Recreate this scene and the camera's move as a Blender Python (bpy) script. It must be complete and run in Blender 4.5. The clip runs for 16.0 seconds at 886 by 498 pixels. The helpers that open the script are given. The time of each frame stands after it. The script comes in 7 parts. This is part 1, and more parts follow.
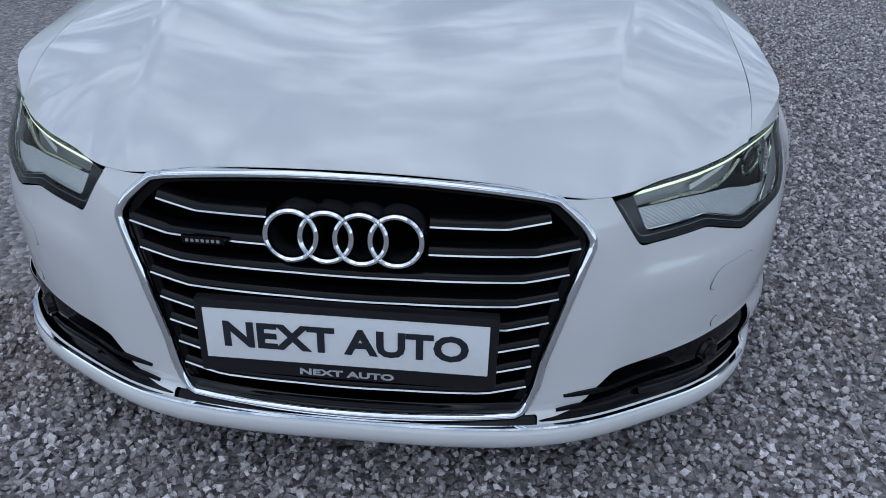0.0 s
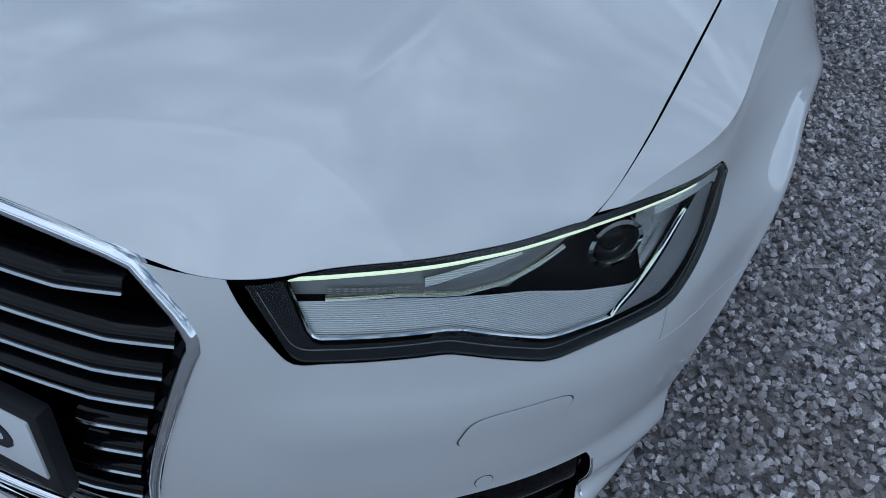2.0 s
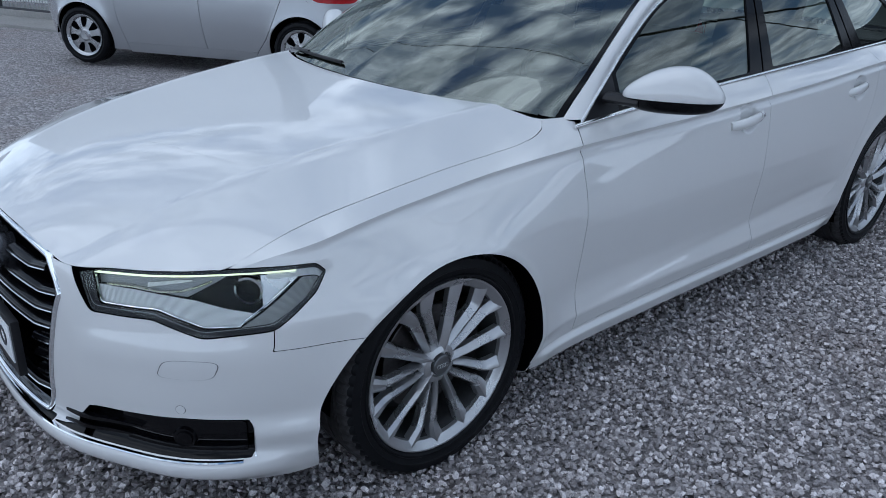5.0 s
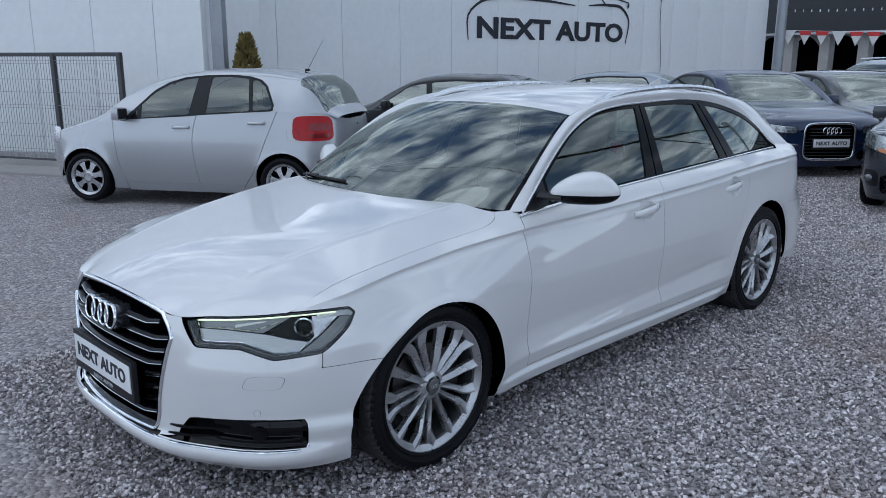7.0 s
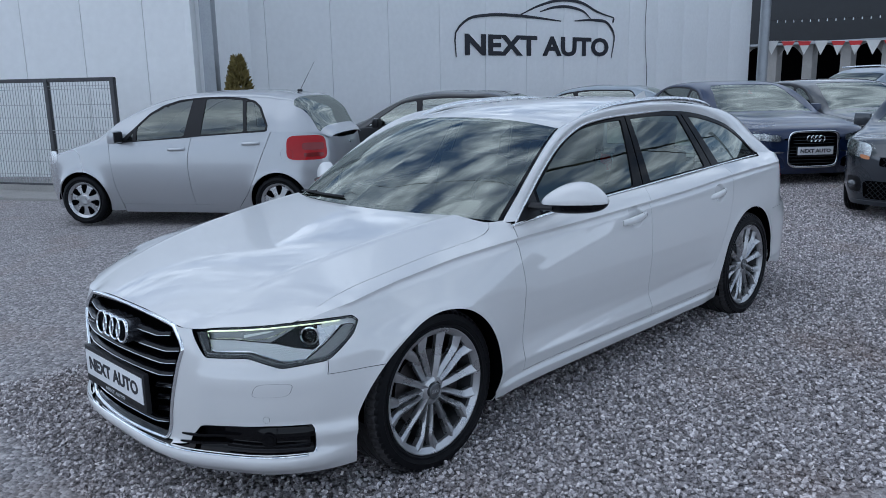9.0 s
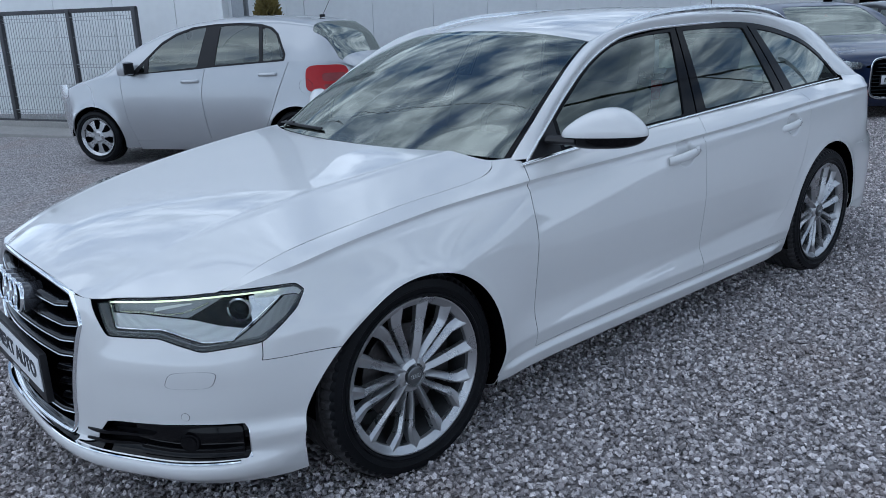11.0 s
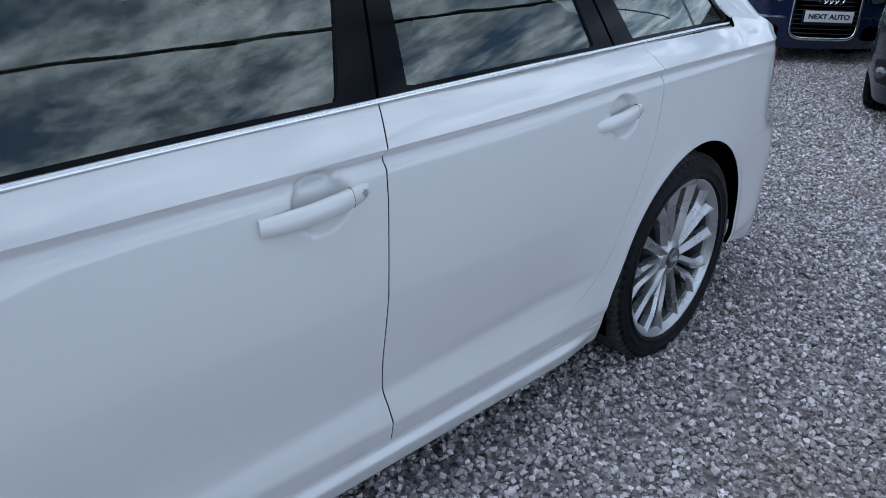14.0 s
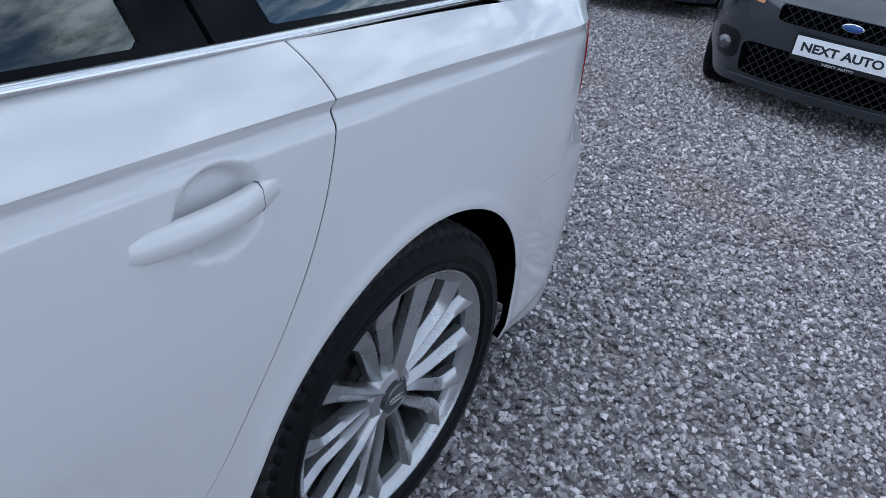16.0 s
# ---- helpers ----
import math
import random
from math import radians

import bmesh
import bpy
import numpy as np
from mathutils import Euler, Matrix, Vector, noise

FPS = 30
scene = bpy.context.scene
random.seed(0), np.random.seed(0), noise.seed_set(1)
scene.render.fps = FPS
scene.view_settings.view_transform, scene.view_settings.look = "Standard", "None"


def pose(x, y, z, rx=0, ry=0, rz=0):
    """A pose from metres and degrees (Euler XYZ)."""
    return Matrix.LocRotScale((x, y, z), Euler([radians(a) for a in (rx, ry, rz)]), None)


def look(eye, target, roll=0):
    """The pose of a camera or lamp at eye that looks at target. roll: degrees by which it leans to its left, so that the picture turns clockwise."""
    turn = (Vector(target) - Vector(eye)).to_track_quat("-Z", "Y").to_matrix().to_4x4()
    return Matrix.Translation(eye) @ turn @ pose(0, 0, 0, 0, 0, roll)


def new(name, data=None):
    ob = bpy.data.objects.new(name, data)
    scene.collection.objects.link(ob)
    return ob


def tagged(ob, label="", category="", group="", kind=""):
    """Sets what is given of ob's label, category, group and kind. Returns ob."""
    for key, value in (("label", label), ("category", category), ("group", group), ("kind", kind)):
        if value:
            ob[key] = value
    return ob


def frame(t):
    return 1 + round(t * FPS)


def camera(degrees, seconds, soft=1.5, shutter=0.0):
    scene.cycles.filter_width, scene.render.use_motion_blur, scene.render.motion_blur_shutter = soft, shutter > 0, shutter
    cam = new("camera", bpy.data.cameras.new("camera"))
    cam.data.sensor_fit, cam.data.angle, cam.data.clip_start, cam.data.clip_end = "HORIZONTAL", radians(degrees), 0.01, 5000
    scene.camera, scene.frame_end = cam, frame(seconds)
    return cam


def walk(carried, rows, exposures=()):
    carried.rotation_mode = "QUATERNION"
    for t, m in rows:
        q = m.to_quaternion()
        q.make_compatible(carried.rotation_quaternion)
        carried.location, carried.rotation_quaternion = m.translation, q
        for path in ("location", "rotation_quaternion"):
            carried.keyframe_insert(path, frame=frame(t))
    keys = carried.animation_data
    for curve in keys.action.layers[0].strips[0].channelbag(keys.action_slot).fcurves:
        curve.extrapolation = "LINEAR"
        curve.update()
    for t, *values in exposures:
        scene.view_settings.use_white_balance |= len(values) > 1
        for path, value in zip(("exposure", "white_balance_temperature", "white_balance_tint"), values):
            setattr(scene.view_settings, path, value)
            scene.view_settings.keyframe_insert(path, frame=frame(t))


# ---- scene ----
cam = camera(58.7, 16.0, 0.6)
PATH = [
    (0, (0.253, -1.162, 1.278), (0.127, 0.583, 0.308), 1.7),
    (0.5, (0.328, -0.93, 1.285), (0.087, 0.735, 0.204), 1.6),
    (1, (0.463, -0.758, 1.248), (0.179, 0.838, 0.077), 3.6),
    (1.5, (0.685, -0.571, 1.239), (0.28, 0.96, 0.018), 4.7),
    (2, (0.833, -0.334, 1.232), (0.296, 1.088, -0.068), 6.5),
    (2.5, (0.979, -0.15, 1.203), (0.205, 1.144, -0.112), 6.3),
    (3, (1.211, -0.03, 1.192), (0.197, 1.129, -0.084), 7.3),
    (3.5, (1.412, -0.044, 1.22), (0.202, 1.039, 0.053), 6.5),
    (4, (1.673, -0.164, 1.327), (0.392, 0.99, 0.314), 5.3),
    (4.5, (1.968, -0.245, 1.4), (0.629, 0.959, 0.528), 3.5),
    (4.7, (2.106, -0.297, 1.444), (0.754, 0.921, 0.614), 2.9),
    (6.8, (2.919, -1.044, 1.562), (1.539, 0.322, 1.085), 0.2),
    (7, (2.946, -1.101, 1.567), (1.567, 0.272, 1.105), 0.1),
    (7.5, (3.003, -1.182, 1.573), (1.632, 0.209, 1.139), -0.2),
    (8, (3.031, -1.217, 1.575), (1.666, 0.184, 1.159), -0.6),
    (8.2, (3.036, -1.235, 1.575), (1.674, 0.17, 1.161), -0.7),
    (10.5, (2.857, -0.815, 1.492), (1.433, 0.494, 0.985), -2.1),
    (11, (2.681, -0.531, 1.434), (1.238, 0.732, 0.865), -1.9),
    (11.5, (2.495, -0.226, 1.422), (1.046, 1.0, 0.791), -1.5),
    (12, (2.382, 0.155, 1.391), (0.94, 1.358, 0.703), -1.0),
    (12.5, (2.216, 0.517, 1.372), (0.806, 1.728, 0.633), -0.2),
    (13, (2.085, 0.868, 1.355), (0.721, 2.117, 0.594), 0.5),
    (13.5, (2.026, 1.283, 1.333), (0.713, 2.578, 0.56), 1.5),
    (14, (1.909, 1.643, 1.315), (0.658, 2.989, 0.525), 2.7),
    (14.5, (1.787, 2.016, 1.297), (0.609, 3.411, 0.482), 4.1),
    (15, (1.714, 2.386, 1.267), (0.628, 3.832, 0.412), 6.1),
    (15.5, (1.597, 2.655, 1.262), (0.595, 4.139, 0.372), 7.9),
    (16, (1.496, 2.849, 1.269), (0.606, 4.376, 0.333), 10.0),
]
walk(cam, [(t, look(eye, target, roll)) for t, eye, target, roll in PATH], [(0, -0.6, 5400, 9), (1.0, -0.66, 5300, 8), (2.0, -0.88, 5100, 5), (3.5, -0.75, 5150, 6), (4.2, -0.6, 5250, 7), (7.0, -0.4, 5450, 9), (12.0, -0.4, 5300, 7), (14.0, -0.2, 5350, 8), (16, -0.12, 5400, 9)])

# ---- light ----
SUN_ELEVATION, SUN_AZIMUTH = radians(56), radians(205)
world = bpy.data.worlds.new("sky")
scene.world = world
world.use_nodes = True


def sky_nodes():
    """A blue sky with broken cloud over a bright hazy horizon."""
    nt = world.node_tree
    n, l = nt.nodes, nt.links
    n.clear()
    out = n.new("ShaderNodeOutputWorld")
    bg = n.new("ShaderNodeBackground")
    bg.inputs["Strength"].default_value = 0.115
    sky = n.new("ShaderNodeTexSky")
    sky.sky_type, sky.sun_disc = "NISHITA", False
    sky.sun_elevation, sky.sun_rotation = SUN_ELEVATION, SUN_AZIMUTH
    co = n.new("ShaderNodeTexCoord")
    sep = n.new("ShaderNodeSeparateXYZ")
    l.new(co.outputs["Generated"], sep.inputs[0])
    up = n.new("ShaderNodeMath")
    up.operation = "MAXIMUM"
    up.inputs[1].default_value = 0.12
    l.new(sep.outputs["Z"], up.inputs[0])
    div = n.new("ShaderNodeVectorMath")
    div.operation = "DIVIDE"
    comb = n.new("ShaderNodeCombineXYZ")
    for i in range(3):
        l.new(up.outputs[0], comb.inputs[i])
    l.new(co.outputs["Generated"], div.inputs[0])
    l.new(comb.outputs[0], div.inputs[1])
    stretch = n.new("ShaderNodeMapping")
    stretch.inputs["Scale"].default_value = (1.0, 1.3, 1.0)
    stretch.inputs["Rotation"].default_value = (0, 0, 0.5)
    l.new(div.outputs[0], stretch.inputs["Vector"])
    big = n.new("ShaderNodeTexNoise")
    big.inputs["Scale"].default_value = 2.1
    big.inputs["Detail"].default_value = 9
    big.inputs["Roughness"].default_value = 0.58
    big.inputs["Distortion"].default_value = 0.15
    l.new(stretch.outputs[0], big.inputs["Vector"])
    ramp = n.new("ShaderNodeValToRGB")
    e = ramp.color_ramp.elements
    e[0].position, e[0].color = 0.38, (0, 0, 0, 1)
    e[1].position, e[1].color = 0.56, (1, 1, 1, 1)
    l.new(big.outputs["Fac"], ramp.inputs[0])
    body = n.new("ShaderNodeTexNoise")
    body.inputs["Scale"].default_value = 4.6
    body.inputs["Detail"].default_value = 9
    body.inputs["Roughness"].default_value = 0.64
    l.new(stretch.outputs[0], body.inputs["Vector"])
    shade = n.new("ShaderNodeValToRGB")
    e = shade.color_ramp.elements
    e[0].position, e[0].color = 0.39, (4.8, 5.2, 5.6, 1)
    e[1].position, e[1].color = 0.65, (17.5, 17.5, 17.4, 1)
    l.new(body.outputs["Fac"], shade.inputs[0])
    mix = n.new("ShaderNodeMixRGB")
    l.new(ramp.outputs[0], mix.inputs[0])
    l.new(sky.outputs[0], mix.inputs[1])
    l.new(shade.outputs[0], mix.inputs[2])
    low = n.new("ShaderNodeMapRange")
    low.interpolation_type = "SMOOTHSTEP"
    low.inputs["From Min"].default_value, low.inputs["From Max"].default_value = 0.0, 0.30
    low.inputs["To Min"].default_value, low.inputs["To Max"].default_value = 0.80, 0.0
    l.new(sep.outputs["Z"], low.inputs["Value"])
    haze = n.new("ShaderNodeMixRGB")
    haze.inputs[2].default_value = (15.5, 16.2, 17.0, 1)
    l.new(low.outputs[0], haze.inputs[0])
    l.new(mix.outputs[0], haze.inputs[1])
    l.new(haze.outputs[0], bg.inputs["Color"])
    l.new(bg.outputs[0], out.inputs[0])


sky_nodes()
sun = new("sun", bpy.data.lights.new("sun", "SUN"))
sun.data.energy, sun.data.angle, sun.data.color = 0.7, radians(66), (1.0, 0.96, 0.9)
sun.rotation_euler = (math.pi / 2 - SUN_ELEVATION, 0, math.pi - SUN_AZIMUTH)
scene.view_settings.exposure = 0.0

# ---- materials ----
def material(name, color, rough=0.5, metal=0.0, coat=0.0, grain=None, bump=0.0, spec=0.5):
    """A principled material. grain: (scale per metre, how far it darkens and lightens); bump: height in metres of the same grain."""
    m = bpy.data.materials.new(name)
    m.use_nodes = True
    nt = m.node_tree
    b = nt.nodes["Principled BSDF"]
    b.inputs["Base Color"].default_value = (*color, 1)
    b.inputs["Roughness"].default_value = rough
    b.inputs["Metallic"].default_value = metal
    b.inputs["Coat Weight"].default_value = coat
    b.inputs["Coat Roughness"].default_value = 0.02
    b.inputs["Specular IOR Level"].default_value = spec
    if grain:
        co = nt.nodes.new("ShaderNodeTexCoord")
        fine = nt.nodes.new("ShaderNodeTexNoise")
        fine.inputs["Scale"].default_value = grain[0]
        fine.inputs["Detail"].default_value = 6
        wide = nt.nodes.new("ShaderNodeTexNoise")
        wide.inputs["Scale"].default_value = grain[0] / 14
        wide.inputs["Detail"].default_value = 4
        for t in (fine, wide):
            nt.links.new(co.outputs["Object"], t.inputs["Vector"])
        add = nt.nodes.new("ShaderNodeMath")
        nt.links.new(fine.outputs["Fac"], add.inputs[0])
        nt.links.new(wide.outputs["Fac"], add.inputs[1])
        ramp = nt.nodes.new("ShaderNodeMapRange")
        ramp.inputs["From Min"].default_value, ramp.inputs["From Max"].default_value = 0.6, 1.4
        ramp.inputs["To Min"].default_value, ramp.inputs["To Max"].default_value = 1 - grain[1], 1 + grain[1]
        nt.links.new(add.outputs[0], ramp.inputs["Value"])
        mul = nt.nodes.new("ShaderNodeVectorMath")
        mul.operation = "SCALE"
        mul.inputs[0].default_value = color
        nt.links.new(ramp.outputs[0], mul.inputs["Scale"])
        nt.links.new(mul.outputs[0], b.inputs["Base Color"])
        if bump:
            bm = nt.nodes.new("ShaderNodeBump")
            bm.inputs["Distance"].default_value = bump
            nt.links.new(fine.outputs["Fac"], bm.inputs["Height"])
            nt.links.new(bm.outputs[0], b.inputs["Normal"])
        rr = nt.nodes.new("ShaderNodeMapRange")
        rr.inputs["From Min"].default_value, rr.inputs["From Max"].default_value = 0.3, 0.7
        rr.inputs["To Min"].default_value, rr.inputs["To Max"].default_value = max(0.02, rough - 0.06), min(1, rough + 0.06)
        nt.links.new(wide.outputs["Fac"], rr.inputs["Value"])
        nt.links.new(rr.outputs[0], b.inputs["Roughness"])
    return m


def glass(name, tint, gloss=1.0):
    """A thin pane: clear and tinted straight on, a mirror at a flat angle."""
    m = bpy.data.materials.new(name)
    m.use_nodes = True
    nt = m.node_tree
    nt.nodes.clear()
    out = nt.nodes.new("ShaderNodeOutputMaterial")
    mix = nt.nodes.new("ShaderNodeMixShader")
    clear = nt.nodes.new("ShaderNodeBsdfTransparent")
    clear.inputs["Color"].default_value = (*tint, 1)
    shine = nt.nodes.new("ShaderNodeBsdfGlossy")
    shine.inputs["Roughness"].default_value = 0.005
    shine.inputs["Color"].default_value = (0.94, 1.0, 0.93, 1)
    fres = nt.nodes.new("ShaderNodeFresnel")
    fres.inputs["IOR"].default_value = 1.5 + 0.5 * gloss
    nt.links.new(fres.outputs[0], mix.inputs[0])
    nt.links.new(clear.outputs[0], mix.inputs[1])
    nt.links.new(shine.outputs[0], mix.inputs[2])
    nt.links.new(mix.outputs[0], out.inputs[0])
    return m


def ribbed(name, color):
    """A silvered lamp bowl with fine level ribs."""
    m = material(name, color, 0.36, 0.25)
    nt = m.node_tree
    co = nt.nodes.new("ShaderNodeTexCoord")
    wave = nt.nodes.new("ShaderNodeTexWave")
    wave.bands_direction = "Z"
    wave.inputs["Scale"].default_value = 130
    nt.links.new(co.outputs["Object"], wave.inputs["Vector"])
    bump = nt.nodes.new("ShaderNodeBump")
    bump.inputs["Distance"].default_value = 0.0006
    nt.links.new(wave.outputs["Fac"], bump.inputs["Height"])
    nt.links.new(bump.outputs[0], nt.nodes["Principled BSDF"].inputs["Normal"])
    return m


def glow(name, color, strength):
    m = material(name, color, 0.3)
    b = m.node_tree.nodes["Principled BSDF"]
    b.inputs["Emission Color"].default_value = (*color, 1)
    b.inputs["Emission Strength"].default_value = strength
    return m


def stone_material(name, low, high, each=False):
    """Grey crushed stone, each stone of its own shade, with faint brown patches of earth."""
    m = bpy.data.materials.new(name)
    m.use_nodes = True
    nt = m.node_tree
    b = nt.nodes["Principled BSDF"]
    b.inputs["Roughness"].default_value = 0.75
    co = nt.nodes.new("ShaderNodeTexCoord")
    cells = nt.nodes.new("ShaderNodeTexVoronoi")
    cells.inputs["Scale"].default_value = 46
    nt.links.new(co.outputs["Object"], cells.inputs["Vector"])
    ramp = nt.nodes.new("ShaderNodeValToRGB")
    e = ramp.color_ramp.elements
    e[0].color, e[1].color = (*low, 1), (*high, 1)
    mid = ramp.color_ramp.elements.new(0.62)
    mid.color = (*[a + (b - a) * 0.42 for a, b in zip(low, high)], 1)
    if each:
        geo = nt.nodes.new("ShaderNodeNewGeometry")
        nt.links.new(geo.outputs["Random Per Island"], ramp.inputs[0])
    else:
        nt.links.new(cells.outputs["Color"], ramp.inputs[0])
    patch = nt.nodes.new("ShaderNodeTexNoise")
    patch.inputs["Scale"].default_value = 0.9
    patch.inputs["Detail"].default_value = 5
    nt.links.new(co.outputs["Object"], patch.inputs["Vector"])
    pr = nt.nodes.new("ShaderNodeMapRange")
    pr.inputs["From Min"].default_value, pr.inputs["From Max"].default_value = 0.55, 0.75
    pr.inputs["To Max"].default_value = 0.55
    nt.links.new(patch.outputs["Fac"], pr.inputs["Value"])
    mix = nt.nodes.new("ShaderNodeMixRGB")
    mix.inputs[2].default_value = (0.30, 0.225, 0.185, 1)
    nt.links.new(pr.outputs[0], mix.inputs[0])
    nt.links.new(ramp.outputs[0], mix.inputs[1])
    grain = nt.nodes.new("ShaderNodeTexNoise")
    grain.inputs["Scale"].default_value = 260
    grain.inputs["Detail"].default_value = 4
    nt.links.new(co.outputs["Object"], grain.inputs["Vector"])
    gr = nt.nodes.new("ShaderNodeMapRange")
    gr.inputs["From Min"].default_value, gr.inputs["From Max"].default_value = 0.3, 0.7
    gr.inputs["To Min"].default_value, gr.inputs["To Max"].default_value = 0.8, 1.2
    nt.links.new(grain.outputs["Fac"], gr.inputs["Value"])
    mul = nt.nodes.new("ShaderNodeVectorMath")
    mul.operation = "SCALE"
    nt.links.new(mix.outputs[0], mul.inputs[0])
    nt.links.new(gr.outputs[0], mul.inputs["Scale"])
    nt.links.new(mul.outputs[0], b.inputs["Base Color"])
    bump = nt.nodes.new("ShaderNodeBump")
    if each:
        bump.inputs["Distance"].default_value = 0.002
        nt.links.new(grain.outputs["Fac"], bump.inputs["Height"])
    else:
        bump.inputs["Distance"].default_value = 0.02
        bump.invert = True
        nt.links.new(cells.outputs["Distance"], bump.inputs["Height"])
    nt.links.new(bump.outputs[0], b.inputs["Normal"])
    return m


WHITE_PAINT = material("white_paint", (0.65, 0.65, 0.645), 0.35, 0, 1.0, (5, 0.012))
WHITE_PAINT.node_tree.nodes["Principled BSDF"].inputs["Coat IOR"].default_value = 1.74
SILVER_PAINT = material("silver_paint", (0.43, 0.44, 0.455), 0.30, 0.65, 1.0, (5, 0.02))
NAVY_PAINT = material("navy_paint", (0.006, 0.016, 0.055), 0.3, 0.1, 0.6, (5, 0.05))
BLACK_PAINT = material("black_paint", (0.012, 0.013, 0.015), 0.3, 0, 1.0, (5, 0.05))
SLATE_PAINT = material("slate_paint", (0.032, 0.038, 0.048), 0.3, 0.4, 1.0, (5, 0.05))
STEEL_PAINT = material("steel_paint", (0.25, 0.29, 0.33), 0.3, 0.4, 1.0, (5, 0.05))
CHROME = material("chrome", (0.78, 0.80, 0.82), 0.06, 1.0)
# Darker than CHROME: the dark reflections in the thin bars are put into its colour.
DIM_BAR_CHROME = material("dim_bar_chrome", (0.50, 0.52, 0.54), 0.16, 1.0, 0, (150, 0.05))
TRIM = material("satin_trim", (0.80, 0.81, 0.82), 0.22, 1.0, 0, (200, 0.02))
SATIN = material("satin_aluminium", (0.80, 0.81, 0.83), 0.16, 1.0, 0, (200, 0.03))
GLOSS_BLACK = material("gloss_black", (0.003, 0.003, 0.004), 0.08, 0, 0.0, None, 0, 0.20)
BLACK_PLASTIC = material("black_plastic", (0.010, 0.010, 0.012), 0.45, 0, 0, (400, 0.2), 0, 0.3)
# Near-black for gaps and hollows: the shade inside them is put into the colour.
SHADE_BLACK = material("shade_black", (0.002, 0.002, 0.0025), 0.9, 0, 0, None, 0, 0.0)
RUBBER = material("tyre_rubber", (0.0052, 0.0056, 0.0070), 0.46, 0, 0, (220, 0.35), 0.0004, 0.13)
TREAD = material("tyre_tread", (0.042, 0.040, 0.041), 0.75, 0, 0, (90, 0.5), 0.0005, 0.2)
ALLOY = material("alloy_wheel", (0.46, 0.465, 0.475), 0.30, 0.85, 0.35, (120, 0.05))
BARREL = material("wheel_barrel", (0.085, 0.087, 0.09), 0.5, 0.7, 0, (90, 0.25))
BRAKE = material("brake_steel", (0.10, 0.095, 0.095), 0.45, 1.0, 0, (90, 0.3))
WINDOW = glass("window_glass", (0.55, 0.62, 0.57), 2.5)
DARK_WINDOW = glass("dark_window_glass", (0.14, 0.16, 0.15), 2.4)
SIDE_WINDOW = glass("side_window_glass", (0.40, 0.47, 0.40), 1.15)
HATCH_WINDOW = glass("hatch_window_glass", (0.26, 0.32, 0.34), 1.2)
LENS = glass("lamp_lens", (0.95, 0.96, 0.96), -0.4)
LEATHER = material("beige_leather", (0.46, 0.40, 0.32), 0.55, 0, 0, (160, 0.12), 0.0006)
DASH = material("dash_plastic", (0.05, 0.045, 0.04), 0.6, 0, 0, (200, 0.15))
RED_LENS = material("red_lamp", (0.36, 0.002, 0.006), 0.25, 0, 0.15, None, 0, 0.3)
REFLECTOR_RED = material("red_reflector", (0.18, 0.002, 0.004), 0.15, 0.3, 0.5)
AMBER = material("amber_lamp", (0.62, 0.27, 0.12), 0.3, 0, 0.5)
LAMP_SILVER = ribbed("lamp_silver", (0.84, 0.86, 0.87))
LAMP_RIB = ribbed("lamp_rib", (0.36, 0.37, 0.37))
CAP_GREY = material("cap_grey", (0.16, 0.165, 0.17), 0.3, 0.8, 0, (60, 0.05))
FRAME_BLACK = material("frame_black", (0.004, 0.004, 0.005), 0.12, 0, 0, (30, 0.1), 0, 0.10)
LAMP_GREY = material("lamp_grey", (0.30, 0.31, 0.32), 0.35, 0.4)
SLEEVE = material("badge_sleeve", (0.055, 0.057, 0.065), 0.16, 0.5, 1.0)
REFLECTOR = material("lamp_reflector", (0.62, 0.63, 0.64), 0.25, 0.9, 0, (250, 0.06))
DRL = glow("day_light", (0.96, 1.0, 0.64), 1.15)
LAMP_RIM = material("lamp_rim_plastic", (0.010, 0.0115, 0.016), 0.2, 0, 0.3, None, 0, 0.3)
LAMP_DARK = material("lamp_dark", (0.010, 0.0105, 0.012), 0.4, 0, 0, None, 0, 0.1)
PLATE_WHITE = material("plate_white", (0.76, 0.77, 0.78), 0.4, 0, 0.2, (80, 0.03))
INK = material("black_ink", (0.012, 0.014, 0.022), 0.45)
GREY_INK = material("grey_ink", (0.42, 0.43, 0.45), 0.5)
WALL_PANEL = material("wall_panel", (0.80, 0.81, 0.81), 0.5, 0, 0, (8, 0.05))
GALV = material("galvanised_steel", (0.33, 0.35, 0.37), 0.45, 0.6, 0, (40, 0.15))
FENCE_PAINT = material("fence_paint", (0.06, 0.06, 0.065), 0.5, 0.3, 0, (60, 0.4))
WIRE = material("fence_wire", (0.36, 0.37, 0.38), 0.5, 0.5, 0, (60, 0.2))
CONCRETE = material("concrete", (0.30, 0.29, 0.275), 0.85, 0, 0, (30, 0.2), 0.003)
STONE = stone_material("crushed_stone", (0.19, 0.174, 0.176), (0.84, 0.785, 0.785), True)
GROUND = stone_material("gravel_ground", (0.145, 0.134, 0.135), (0.60, 0.562, 0.560))

